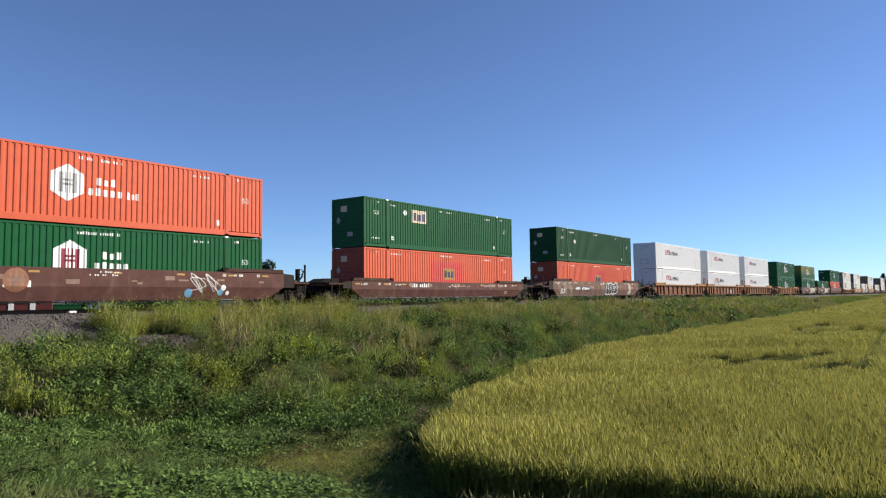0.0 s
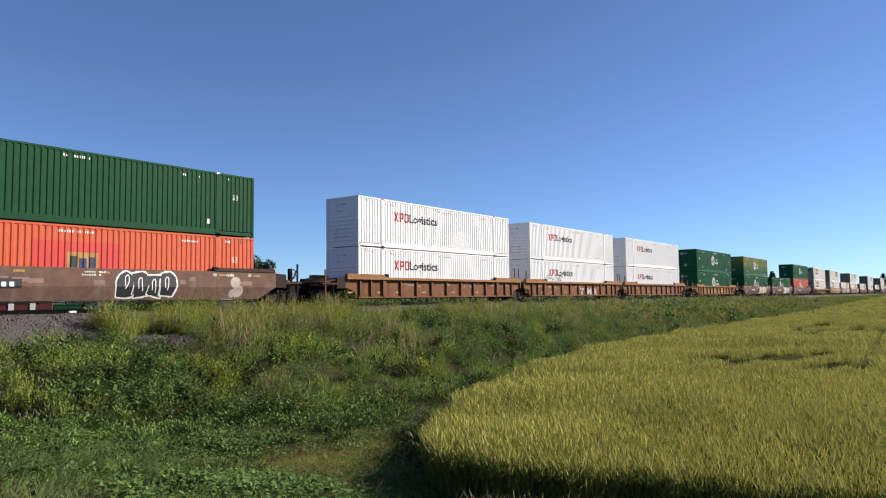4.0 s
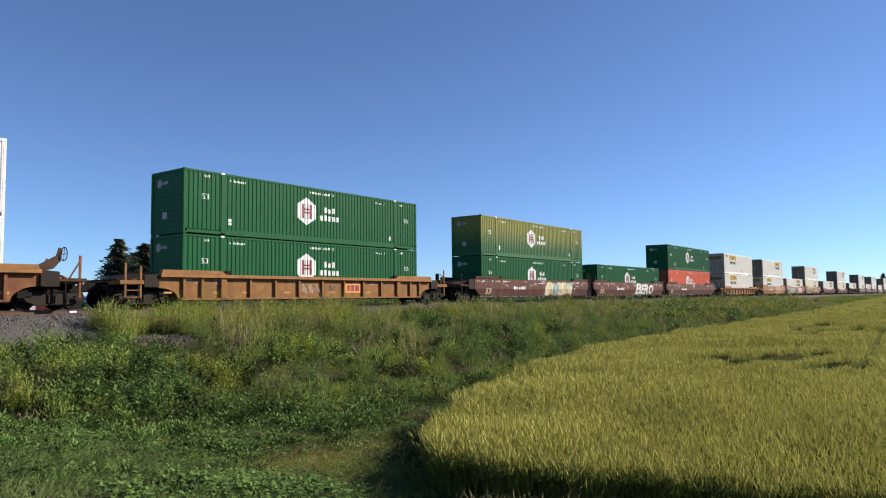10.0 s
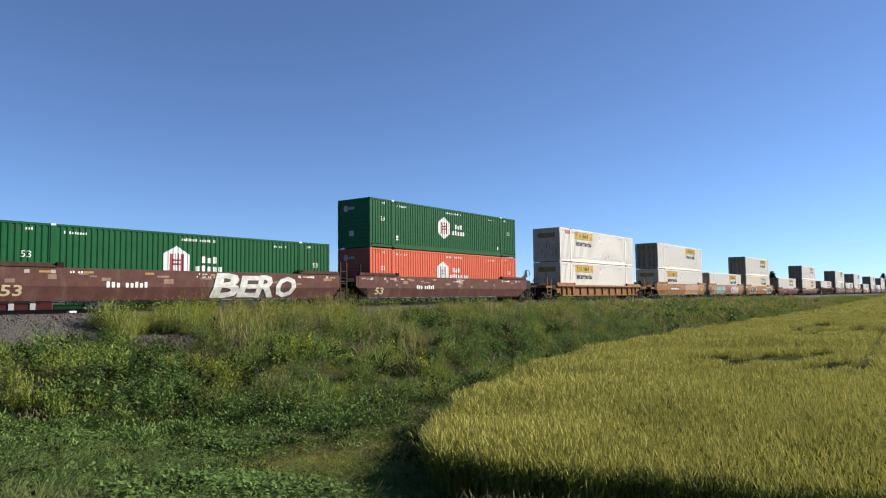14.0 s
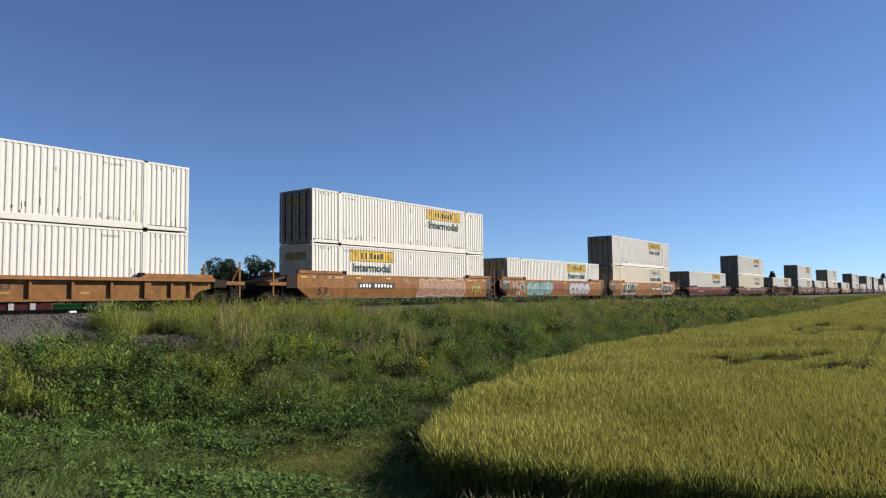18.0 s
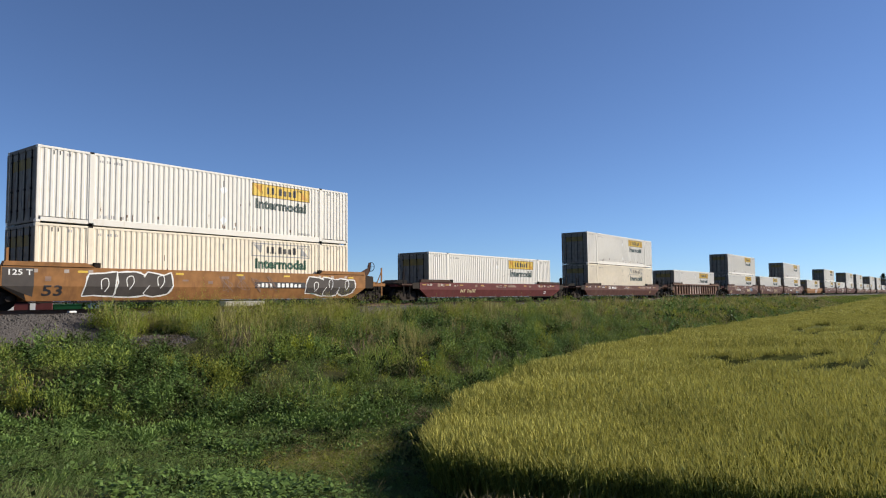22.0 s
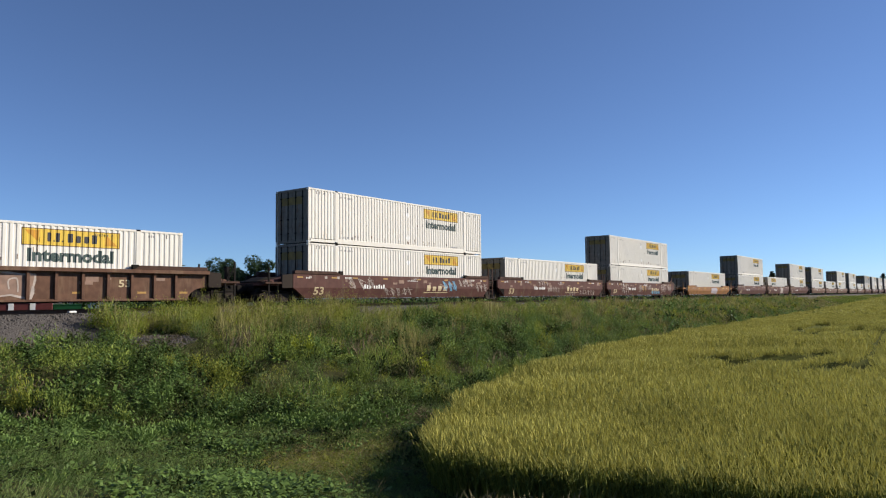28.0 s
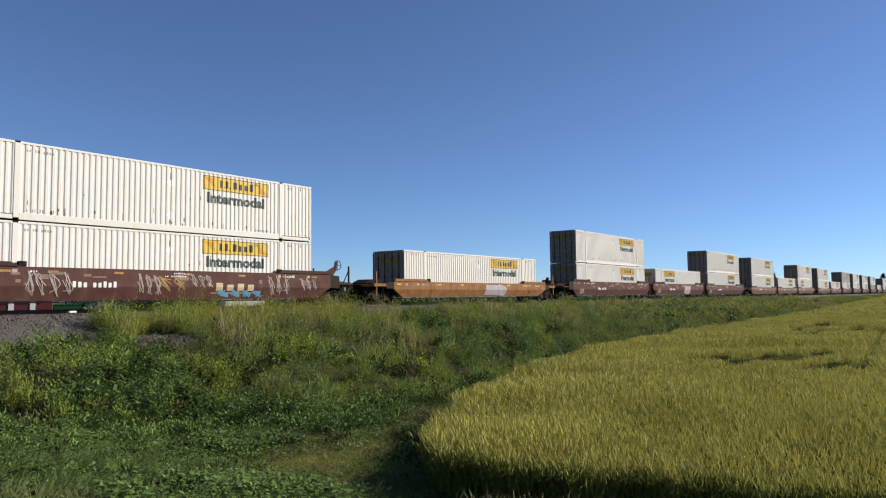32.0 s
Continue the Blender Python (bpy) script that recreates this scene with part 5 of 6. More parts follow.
# lodged darker patches and a wheel track in the crop
lx, ly = [], []
for cx, cy, ax, ay in LODGED:
    n = int((210 if cx < 45 else 60) * ax * ay)
    a, q = rs.uniform(0, math.tau, n), np.sqrt(rs.random_sample(n))
    lx.append(cx + ax * q * np.cos(a))
    ly.append(cy + ay * q * np.sin(a))
n = 1100
tx = rs.uniform(25, 70, n)
ty = 2.8 + 0.05 * (tx - 27) + rs.normal(0, 0.12, n)
# the dense lower growth of the crop
wx = np.concatenate([np.linspace(10.3, 60, 150), np.linspace(61, 300, 80), np.linspace(320, 2500, 14)])
wt = np.concatenate([np.linspace(0, 0.05, 80), np.linspace(0.055, 1, 24)])
WX = np.repeat(wx[None], len(wt), 0)
WY = wheat_edge(wx)[None] - 0.25 - wt[:, None] * 400
hole = np.zeros_like(WX)
for cx, cy, ax, ay in LODGED:
    hole = np.maximum(hole, np.clip(1.5 - ((WX - cx) / ax) ** 2 - ((WY - cy) / (ay + 0.15)) ** 2, 0, 1))
WZ = ground_z(WX, WY) + 0.36 + 0.32 * ramp01(13, 26, WX) - 0.3 * hole + 0.035 * np.sin(WX * 9) * np.sin(WY * 11)
kk = np.arange(WX.size).reshape(WX.shape)
wf = np.stack([kk[:-1, :-1], kk[:-1, 1:], kk[1:, 1:], kk[1:, :-1]], -1).reshape(-1, 4)
tagged(new("crop_undergrowth", quick_mesh("crop_undergrowth", np.stack([WX, WY, WZ], -1).reshape(-1, 3), wf, CANOPY, 4)), "dense green lower growth of the wheat field", "wheat", kind="stuff")


def tuft_template(blades, height, spread, width, seed, seeds=False, segs=2):
    r = random.Random(seed)
    v, f = [], []
    steps = {1: ((0, 1.0), (1.0, 0.15)), 2: ((0, 1.0), (0.6, 1.5 if seeds else 0.9), (1.0, 0.12)), 3: ((0, 1.0), (0.55, 0.8), (0.82, 1.8 if seeds else 0.6), (1.0, 0.12))}[segs]
    for _ in range(blades):
        a, o = r.uniform(0, math.tau), r.uniform(0, spread * 0.6)
        h, b = height * r.uniform(0.5, 1.0), spread * r.uniform(0.3, 1.2)
        ox, oy = o * math.cos(a), o * math.sin(a)
        t = r.uniform(0, math.tau)
        px, py = math.cos(t) * width, math.sin(t) * width
        n = len(v)
        for q, w in steps:
            cx, cy, cz = ox + math.cos(a) * b * q * q, oy + math.sin(a) * b * q * q, h * (q - 0.15 * q * q)
            v.extend([(cx - px * w, cy - py * w, cz), (cx + px * w, cy + py * w, cz)])
        for k in range(segs):
            f.append((n + 2 * k, n + 2 * k + 1, n + 2 * k + 3, n + 2 * k + 2))
    return v, f


def leafy_template(leaves, height, spread, size, seed, slim=0.34):
    """A weed: leaves set about a few stems."""
    r = random.Random(seed)
    v, f = [], []
    stems = [(r.uniform(0, math.tau), r.uniform(0.2, 1.0)) for _ in range(5)]
    for _ in range(leaves):
        sa, sr = r.choice(stems)
        q = r.random() ** 0.7
        a = sa + r.uniform(-0.9, 0.9)
        rad = spread * sr * (0.3 + 0.7 * q) + r.uniform(0, 0.35) * spread
        c = Vector((math.cos(a) * rad, math.sin(a) * rad, height * q * r.uniform(0.75, 1.0)))
        d = Vector((math.cos(a + r.uniform(-1, 1)), math.sin(a + r.uniform(-1, 1)), r.uniform(-0.4, 0.6))).normalized() * size * r.uniform(0.6, 1.3)
        w = d.cross(Vector((r.uniform(-0.5, 0.5), r.uniform(-0.5, 0.5), 1))).normalized() * size * slim
        n = len(v)
        v.extend([tuple(c), tuple(c + d * 0.5 + w), tuple(c + d), tuple(c + d * 0.5 - w)])
        f.append((n, n + 1, n + 2, n + 3))
    return v, f


lx, ly = np.concatenate(lx), np.concatenate(ly)
stuff("lodged_wheat", tuft_template(6, 0.8, 0.45, 0.020, 31), place_rows(lx[::2], ly[::2], (0.8, 1.4), (0.55, 0.95), 0.25), DARKLEAF, "dark green lodged patches in the wheat", "wheat")
stuff("lodged_wheat", tuft_template(6, 0.8, 0.55, 0.016, 33), place_rows(lx[1::2], ly[1::2], (0.8, 1.4), (0.5, 0.9), 0.35), STALK, "green bent stalks lying over in the wheat", "wheat")
stuff("track_wheat", tuft_template(6, 0.8, 0.45, 0.020, 32), place_rows(tx, ty, (0.8, 1.4), (0.6, 1.0), 0.2), STALK, "green bent stalks along a wheel track in the wheat", "wheat")


def patch(x, y, s, k):
    """Smooth random patches from 0 to 1."""
    return np.clip(0.5 + 0.27 * (np.sin(x * s + 1.7 * np.sin(y * s * 0.8 + k) + k) + np.sin(y * s * 1.3 + 1.4 * np.sin(x * s * 0.7 - k) + 2 * k)), 0, 1)


def gravelly(x, y):
    """The stone shoulder beside the track, a spill down the bank and a gap in the growth of the crest."""
    return ((x < 12.0 + 0.4 * np.sin(y * 3)) & (y > 22.9 + 0.35 * np.sin(x * 1.9))) | (((x - 13.75) / 1.15) ** 2 + ((y - 22.6) / 1.0) ** 2 < 1) | (((x - 27.4) / 1.7) ** 2 + ((y - 25.2) / 0.8) ** 2 < 1)


def foot_of_bank(x):
    """Where the growth of the bank ends towards the field."""
    return np.interp(x, [2, 7, 9.8, 11.2, 11.9, 12.8, 13.5, 14.2, 15.2, 17, 40], [18.0, 17.0, 15.7, 15.2, 14.2, 13.1, 12.9, 13.6, 14.0, 12.0, 12.0]) + 0.25 * np.sin(x * 4.1)


def bank_growth(name, template, x0, x1, y0, y1, density, mat, label, category, k, thresh, scale=0.7, wide=(0.8, 1.4), high=(0.7, 1.25), lean=0.12):
    x, y = sow(x0, x1, y0, y1, density)
    p = patch(x, y, scale, k)
    keep = ~in_wheat(x, y, False) & ~gravelly(x, y) & (p > thresh) & (y > foot_of_bank(x) - 0.3)
    x, y, p = x[keep], y[keep], p[keep]
    tall = 0.62 + 0.75 * (p - thresh) / (1.001 - thresh)
    stuff(name, template, place_rows(x, y, wide, high, lean, tall=tall), mat, label, category)


bank_growth("bank_grass", tuft_template(8, 0.34, 0.30, 0.009, 3, segs=1), 1, 34, 12.4, 25.0, 5, GRASS, "tangled green grass on the railway bank", "grass", 0.3, 0.35, high=(0.5, 1.0))
# short filler in the dark colour, painting the shade between the clumps
bank_growth("bank_grass", tuft_template(8, 0.30, 0.30, 0.011, 13, segs=1), 1, 34, 12.4, 25.0, 10, DARKLEAF, "lower bank grass coloured dark for the shade between clumps", "grass", 0.3, 0.02)
bank_growth("bank_grass", tuft_template(9, 0.95, 0.16, 0.0038, 5, True, 3), 15, 46, 18.0, 25.0, 5, SEEDY, "tall seeding grass on the railway bank", "grass", 4.1, 0.46)
bank_growth("bank_grass", tuft_template(10, 0.75, 0.20, 0.0045, 6, True, 3), 14, 46, 15.5, 24.0, 2.5, DEAD, "dry brown grass between the weeds", "grass", 6.7, 0.55, 1.0)


def mound_template(leaves, r, h, size, slim, rise, seed):
    """A domed clump of leaves or fine sprays that point outwards and up."""
    q = random.Random(seed)
    v, f = [], []
    lobes = [(q.uniform(0, math.tau), q.uniform(0.2, 0.7) * r, q.uniform(0.45, 0.75), q.uniform(0.6, 1.0)) for _ in range(6)]
    for _ in range(leaves):
        la, lr, ls, lh = q.choice(lobes)
        a, e = q.uniform(0, math.tau), q.random()
        out = Vector((math.cos(a) * math.sqrt(1 - e * e), math.sin(a) * math.sqrt(1 - e * e), e))
        deep = q.uniform(0.6, 1.05)
        c = Vector((math.cos(la) * lr + out.x * r * ls * deep, math.sin(la) * lr + out.y * r * ls * deep, h * lh * (0.25 + 0.75 * e) * deep))
        d = (out * (1 - rise) + Vector((q.gauss(0, 0.3), q.gauss(0, 0.3), rise + q.gauss(0, 0.25)))).normalized() * size * q.uniform(0.6, 1.4)
        w = d.cross(out + Vector((q.gauss(0, 0.5), q.gauss(0, 0.5), q.gauss(0, 0.5))))
        w = (w.normalized() if w.length > 1e-6 else Vector((1, 0, 0))) * size * slim
        n = len(v)
        v.extend([tuple(c - d * 0.4), tuple(c + w), tuple(c + d * 0.6), tuple(c - w)])
        f.append((n, n + 1, n + 2, n + 3))
    return v, f


def spire_template(stems, leaves, h, spread, size, slim, seed):
    """A stand of upright leafy stems, the leaves in whorls that shrink towards the tip."""
    q = random.Random(seed)
    v, f = [], []
    for _ in range(stems):
        a, o = q.uniform(0, math.tau), spread * math.sqrt(q.random())
        bx, by, top = math.cos(a) * o, math.sin(a) * o, h * q.uniform(0.6, 1.0)
        lx_, ly_ = q.gauss(0, 0.28), q.gauss(0, 0.28)
        n = len(v)
        v.extend([(bx - 0.004, by, 0), (bx + 0.004, by, 0), (bx + lx_ * top + 0.002, by + ly_ * top, top), (bx + lx_ * top - 0.002, by + ly_ * top, top)])
        f.append((n, n + 1, n + 2, n + 3))
        for k in range(leaves):
            t = (k + 0.5) / leaves
            z = top * (0.12 + 0.88 * t)
            b = k * 2.4 + q.uniform(-0.4, 0.4)
            l = size * (1.15 - 0.75 * t) * q.uniform(0.8, 1.2)
            c = Vector((bx + lx_ * z, by + ly_ * z, z))
            d = Vector((math.cos(b), math.sin(b), q.uniform(-1.1, 1.2))).normalized() * l
            w = Vector((-math.sin(b), math.cos(b), 0)) + Vector((q.gauss(0, 0.35), q.gauss(0, 0.35), q.gauss(0, 0.35)))
            w = (w - d * (w.dot(d) / d.dot(d))).normalized() * l * slim
            n = len(v)
            v.extend([tuple(c), tuple(c + d * 0.5 + w), tuple(c + d), tuple(c + d * 0.5 - w)])
            f.append((n, n + 1, n + 2, n + 3))
    return v, f


def near(x, y, cx, cy, r):
    return np.exp(-((x - cx) ** 2 + (y - cy) ** 2) / (r * r))


def spots_of(x, y, places):
    return sum(k * near(x, y, a, b, r) for a, b, r, k in places)


# the clumps of the bank, each kind where it grows
cx, cy = sow(1.5, 50, 12.4, 25.2, 2.9)
keep = ~in_wheat(cx, cy - 0.35, False) & ~gravelly(cx, cy) & (cy > foot_of_bank(cx))
cx, cy = cx[keep], cy[keep]
up = np.clip((cy - 15.5) / 8.5, 0, 1)
west = np.clip((14.0 - cx) / 2.0, 0, 1)
CLUMPS = [
    ("feathery_weeds", LIME, mound_template(280, 0.44, 1.0, 0.105, 0.085, 0.6, 71), 0.15 + 0.5 * up * patch(cx, cy, 0.8, 2.0) + spots_of(cx, cy, ((14.2, 20.8, 1.2, 3), (13.2, 18.5, 1.1, 4), (12.4, 17.4, 0.7, 2), (16.0, 22.6, 1.6, 1.5))), "feathery yellow-green weeds on the railway bank"),
    ("feathery_weeds", GRASS, mound_template(300, 0.46, 0.95, 0.100, 0.095, 0.55, 72), 0.7 + 0.5 * patch(cx, cy, 1.1, 4.0), "feathery green weeds on the railway bank"),
    ("seeding_grass", SEEDY, mound_template(240, 0.42, 1.05, 0.15, 0.026, 0.85, 73), 0.05 + 1.5 * up * (1 - west) * patch(cx, cy, 0.7, 6.0) + spots_of(cx, cy, ((21.5, 23.0, 2.4, 1.2), (23.5, 20.2, 1.5, 0.8), (36, 23.5, 3, 1.5))), "olive seeding grass clumps on the bank"),
    ("soft_grass", BLUISH, mound_template(340, 0.50, 0.95, 0.15, 0.032, 0.9, 74), 0.15 + spots_of(cx, cy, ((14.6, 17.4, 1.0, 1.5), (16.6, 16.6, 1.4, 2.0), (15.0, 15.4, 1.0, 2), (13.4, 14.0, 0.8, 2), (17.5, 18.2, 1.0, 1), (42, 19, 2.5, 4), (38, 16, 3, 1.5))), "soft blue-green grass clumps on the bank"),
    ("yellow_weeds", BRIGHT, spire_template(16, 12, 1.1, 0.34, 0.085, 0.22, 75), 0.02 + 0.5 * up * (1 - west) * (patch(cx, cy, 1.3, 1.0) > 0.62) + spots_of(cx, cy, ((14.4, 24.4, 1.1, 4), (16.6, 24.5, 1.2, 3), (14.6, 20.4, 0.8, 2), (13.9, 18.6, 0.6, 2), (22.5, 24.5, 1.0, 1))), "tall yellow-green flowering weeds on the bank"),
    ("leafy_weeds", WEED, spire_template(15, 15, 0.9, 0.40, 0.105, 0.24, 76), 0.5 + 1.3 * west + 0.4 * (1 - up) + spots_of(cx, cy, ((28.5, 21.8, 1.8, 4), (30.3, 19.0, 1.7, 6), (28.0, 17.2, 1.2, 3), (33, 17.5, 1.5, 4), (35.5, 20, 2, 2))), "broad-leaved green weeds on the bank"),
    ("leafy_weeds", GRASS, mound_template(230, 0.42, 0.75, 0.085, 0.28, 0.25, 80), 0.3 + 0.9 * west, "small-leaved green weeds on the bank"),
    ("leafy_weeds", BRIGHT, mound_template(110, 0.34, 0.85, 0.095, 0.34, 0.2, 77), 0.01 + spots_of(cx, cy, ((17.1, 19.1, 0.55, 9), (19.5, 19.4, 0.4, 6), (13.7, 18.0, 0.4, 4), (38.5, 22.4, 0.9, 2))), "bright lime-leaved weeds on the bank"),
    # dark weeds, some set where only shadowed gaps lie, the shade in their colour
    ("dark_weeds", DARKLEAF, mound_template(170, 0.46, 0.62, 0.10, 0.28, 0.15, 78), 0.12 + 0.35 * (1 - up) + 0.25 * west + spots_of(cx, cy, ((8.2, 21.2, 0.5, 5), (11.1, 23.4, 0.6, 4), (9.7, 18.6, 0.6, 4), (8.3, 17.6, 0.5, 4), (10.8, 17.0, 0.6, 5), (11.2, 16.0, 0.6, 6), (12.5, 14.8, 0.6, 6), (9.0, 16.4, 0.4, 4), (19.4, 18.2, 0.8, 2), (29.4, 17.2, 0.8, 4), (32.4, 18.6, 0.8, 3), (38.4, 18.4, 1.0, 4))), "dark-leaved weeds that also stand for shaded gaps on the bank"),
    ("withered_weeds", DEAD, mound_template(130, 0.34, 0.55, 0.13, 0.055, 0.5, 79), 0.03 + spots_of(cx, cy, ((8.2, 22.0, 0.9, 4), (8.1, 19.1, 0.55, 6), (9.6, 16.6, 0.4, 2), (7.0, 17.2, 0.6, 2), (13.9, 22.6, 0.9, 3), (18.8, 15.7, 0.9, 3), (22.4, 15.4, 1.0, 3), (15.0, 14.0, 0.5, 3), (26.5, 19.6, 0.6, 2), (34.5, 23.0, 1.5, 1))), "withered brown weeds on the bank"),
]
share = np.stack([c[3] for c in CLUMPS])
share = np.cumsum(share / share.sum(0), 0)
pick = (rs.random_sample(len(cx))[None] > share).sum(0)
for n, (name, mat, template, share_of, words) in enumerate(CLUMPS):
    x, y = cx[pick == n], cy[pick == n]
    tall = 0.48 + 1.05 * patch(x, y, 2.3, 0.7) + 0.30 * ramp01(22.0, 24.0, y)
    tall = np.minimum(tall, 1.45) * np.where(name == "yellow_weeds", 0.85, 1.0)
    tall *= 1 - 0.65 * np.maximum(near(x, y, 13.4, 21.3, 1.1), near(x, y, 26.2, 23.6, 1.4))
    stuff(name, template, place_rows(x, y, (0.65, 1.35), (0.6, 1.15), 0.10, sink=0.05, tall=tall), mat, words, "weeds")
# large-leaved weeds along the foot and on the shoulder of the bank
spots = ((8.3, 21.2, 0.5, 7), (9.6, 18.5, 0.7, 8), (8.4, 17.7, 0.6, 9), (10.8, 17.0, 0.6, 7), (11.0, 15.9, 0.6, 8), (12.4, 14.7, 0.5, 8), (11.2, 18.9, 0.6, 7), (11.0, 23.2, 0.5, 5), (12.0, 20.9, 0.8, 6), (14.4, 14.0, 0.6, 6), (30.3, 19.0, 1.5, 34), (28.2, 22.0, 1.6, 30), (22.5, 19.5, 1.2, 8), (19.4, 19.2, 0.6, 5), (17.2, 18.9, 0.4, 4), (16.6, 23.0, 0.5, 4),
         (28.0, 17.2, 1.0, 10), (33.5, 18.2, 1.3, 14), (25.0, 18.0, 1.2, 8), (36.5, 18.4, 1.6, 10), (24.4, 22.0, 1.2, 6), (40.0, 20.0, 2.0, 10))
for n, (mat, words) in enumerate(((WEED, "large-leaved green weeds along the foot of the bank"), (DARKLEAF, "dark large-leaved weeds along the foot of the bank"))):
    x = np.concatenate([rs.normal(a, r, k // (1 + n)) for a, b, r, k in spots])
    y = np.concatenate([rs.normal(b, r * 0.6, k // (1 + n)) for a, b, r, k in spots])
    keep = ~in_wheat(x, y - 0.4, False)
    stuff("broad_weeds", spire_template(9, 11, 0.72, 0.30, 0.20, 0.22, 98 + n), place_rows(x[keep], y[keep], (0.7, 1.3), (0.6, 1.3), 0.1, sink=0.05), mat, words, "weeds")
# the same growth further along the line, in coarser clumps
cx, cy = sow(46, 140, 14.8, 25.2, 1.5)
keep = ~in_wheat(cx, cy - 0.35, False)
cx, cy = cx[keep], cy[keep]
up = np.clip((cy - 15.5) / 8.5, 0, 1)
FAR_CLUMPS = [
    (LIME, mound_template(60, 0.55, 1.0, 0.30, 0.10, 0.6, 91), 0.5 + 1.5 * patch(cx, cy, 0.3, 2.0), "yellow-green weeds further along the bank"),
    (SEEDY, mound_template(50, 0.50, 1.0, 0.32, 0.07, 0.8, 92), 0.4 + 2.2 * up * patch(cx, cy, 0.35, 5.0) ** 2 + 1.5 * ramp01(90, 120, cx), "tan seeding grass further along the bank"),
    (WEED, mound_template(55, 0.60, 1.0, 0.22, 0.32, 0.2, 93), 0.2 + 1.6 * patch(cx, cy, 0.35, 1.0), "leafy green weeds further along the bank"),
    (BLUISH, mound_template(60, 0.60, 1.0, 0.30, 0.08, 0.8, 94), 0.2 + 1.2 * (1 - up) * patch(cx, cy, 0.2, 3.0), "blue-green grass further along the bank"),
    (DARKLEAF, mound_template(50, 0.60, 0.8, 0.24, 0.3, 0.2, 95), 0.25 + 1.8 * patch(cx, cy, 0.5, 8.0) ** 3, "dark weeds further along the bank"),
    (DEAD, mound_template(40, 0.50, 0.8, 0.28, 0.07, 0.6, 96), 0.2 + 1.4 * patch(cx, cy, 0.4, 7.0) ** 2, "withered tan weeds further along the bank"),
]
share = np.stack([c[2] for c in FAR_CLUMPS])
share = np.cumsum(share / share.sum(0), 0)
pick = (rs.random_sample(len(cx))[None] > share).sum(0)
for n, (mat, template, share_of, words) in enumerate(FAR_CLUMPS):
    x, y = cx[pick == n], cy[pick == n]
    stuff("far_weeds", template, place_rows(x, y, (0.6, 1.4), (0.45, 1.2), 0.10, sink=0.05), mat, words, "weeds")
# further along the line
bank_growth("bank_grass", tuft_template(8, 0.62, 0.42, 0.024, 7, segs=1), 34, 120, 14.8, 25.3, 2.5, GRASS, "green grass further along the bank", "grass", 0.9, 0.05, 0.25)
bank_growth("bank_grass", tuft_template(6, 0.75, 0.40, 0.018, 8, True, 2), 40, 120, 16.5, 25.3, 4, SEEDY, "seeding grass further along the bank", "grass", 4.4, 0.40, 0.25)
bank_growth("bank_weeds", leafy_template(30, 0.8, 0.5, 0.16, 26), 40, 120, 15.0, 25.0, 1.6, WEED, "dark weeds further along the bank", "weeds", 2.7, 0.48, 0.22)
bank_growth("bank_weeds", leafy_template(30, 0.7, 0.5, 0.13, 27), 40, 120, 15.0, 25.0, 0.7, LIME, "bright weeds further along the bank", "weeds", 6.1, 0.52, 0.22)
bank_growth("bank_grass", tuft_template(6, 0.7, 0.9, 0.07, 9, segs=1), 120, 420, 15.0, 25.4, 2.2, GRASS, "distant green grass on the bank", "grass", 0.9, 0.05, 0.1)
bank_growth("bank_weeds", leafy_template(24, 0.8, 0.9, 0.3, 28), 120, 420, 15.2, 25.2, 0.5, SEEDY, "distant pale weeds on the bank", "weeds", 3.9, 0.5, 0.1)
# tall growth along the crest
bank_growth("crest_grass", tuft_template(10, 1.4, 0.20, 0.0040, 41, True, 3), 12.6, 27, 22.8, 25.6, 4, SEEDY, "tall seeding grass along the bank's crest", "grass", 9.0, 0.12, 0.9)
for mat, dens, words in ((LIME, 2.2, "feathery yellow-green weeds along the bank's crest"), (BRIGHT, 1.0, "tall yellow-green weeds along the bank's crest"), (GRASS, 1.2, "tall green weeds along the bank's crest"), (SEEDY, 0.9, "olive seeding weeds along the bank's crest")):
    x, y = sow(12.2, 27, 23.0, 25.9, dens)
    keep = ~gravelly(x, y)
    stuff("crest_weeds", mound_template(320, 0.40, 1.10, 0.085, 0.075, 0.65, 83), place_rows(x[keep], y[keep], (0.7, 1.3), (0.75, 1.35), 0.1, sink=0.05), mat, words, "weeds")
bank_growth("crest_grass", leafy_template(60, 1.45, 0.2, 0.07, 42, 0.10), 12.6, 27, 22.6, 25.7, 5, LIME, "tall green grass along the bank's crest", "grass", 8.2, 0.15, 0.8)
bank_growth("crest_grass", tuft_template(7, 0.85, 0.24, 0.012, 44, True, 2), 27, 110, 23.0, 25.8, 5, SEEDY, "seeding grass along the crest further on", "grass", 9.0, 0.2, 0.5)
bank_growth("crest_grass", tuft_template(8, 0.85, 0.24, 0.016, 45, segs=1), 27, 110, 23.0, 25.8, 6, GRASS, "green grass along the crest further on", "grass", 8.2, 0.2, 0.5)


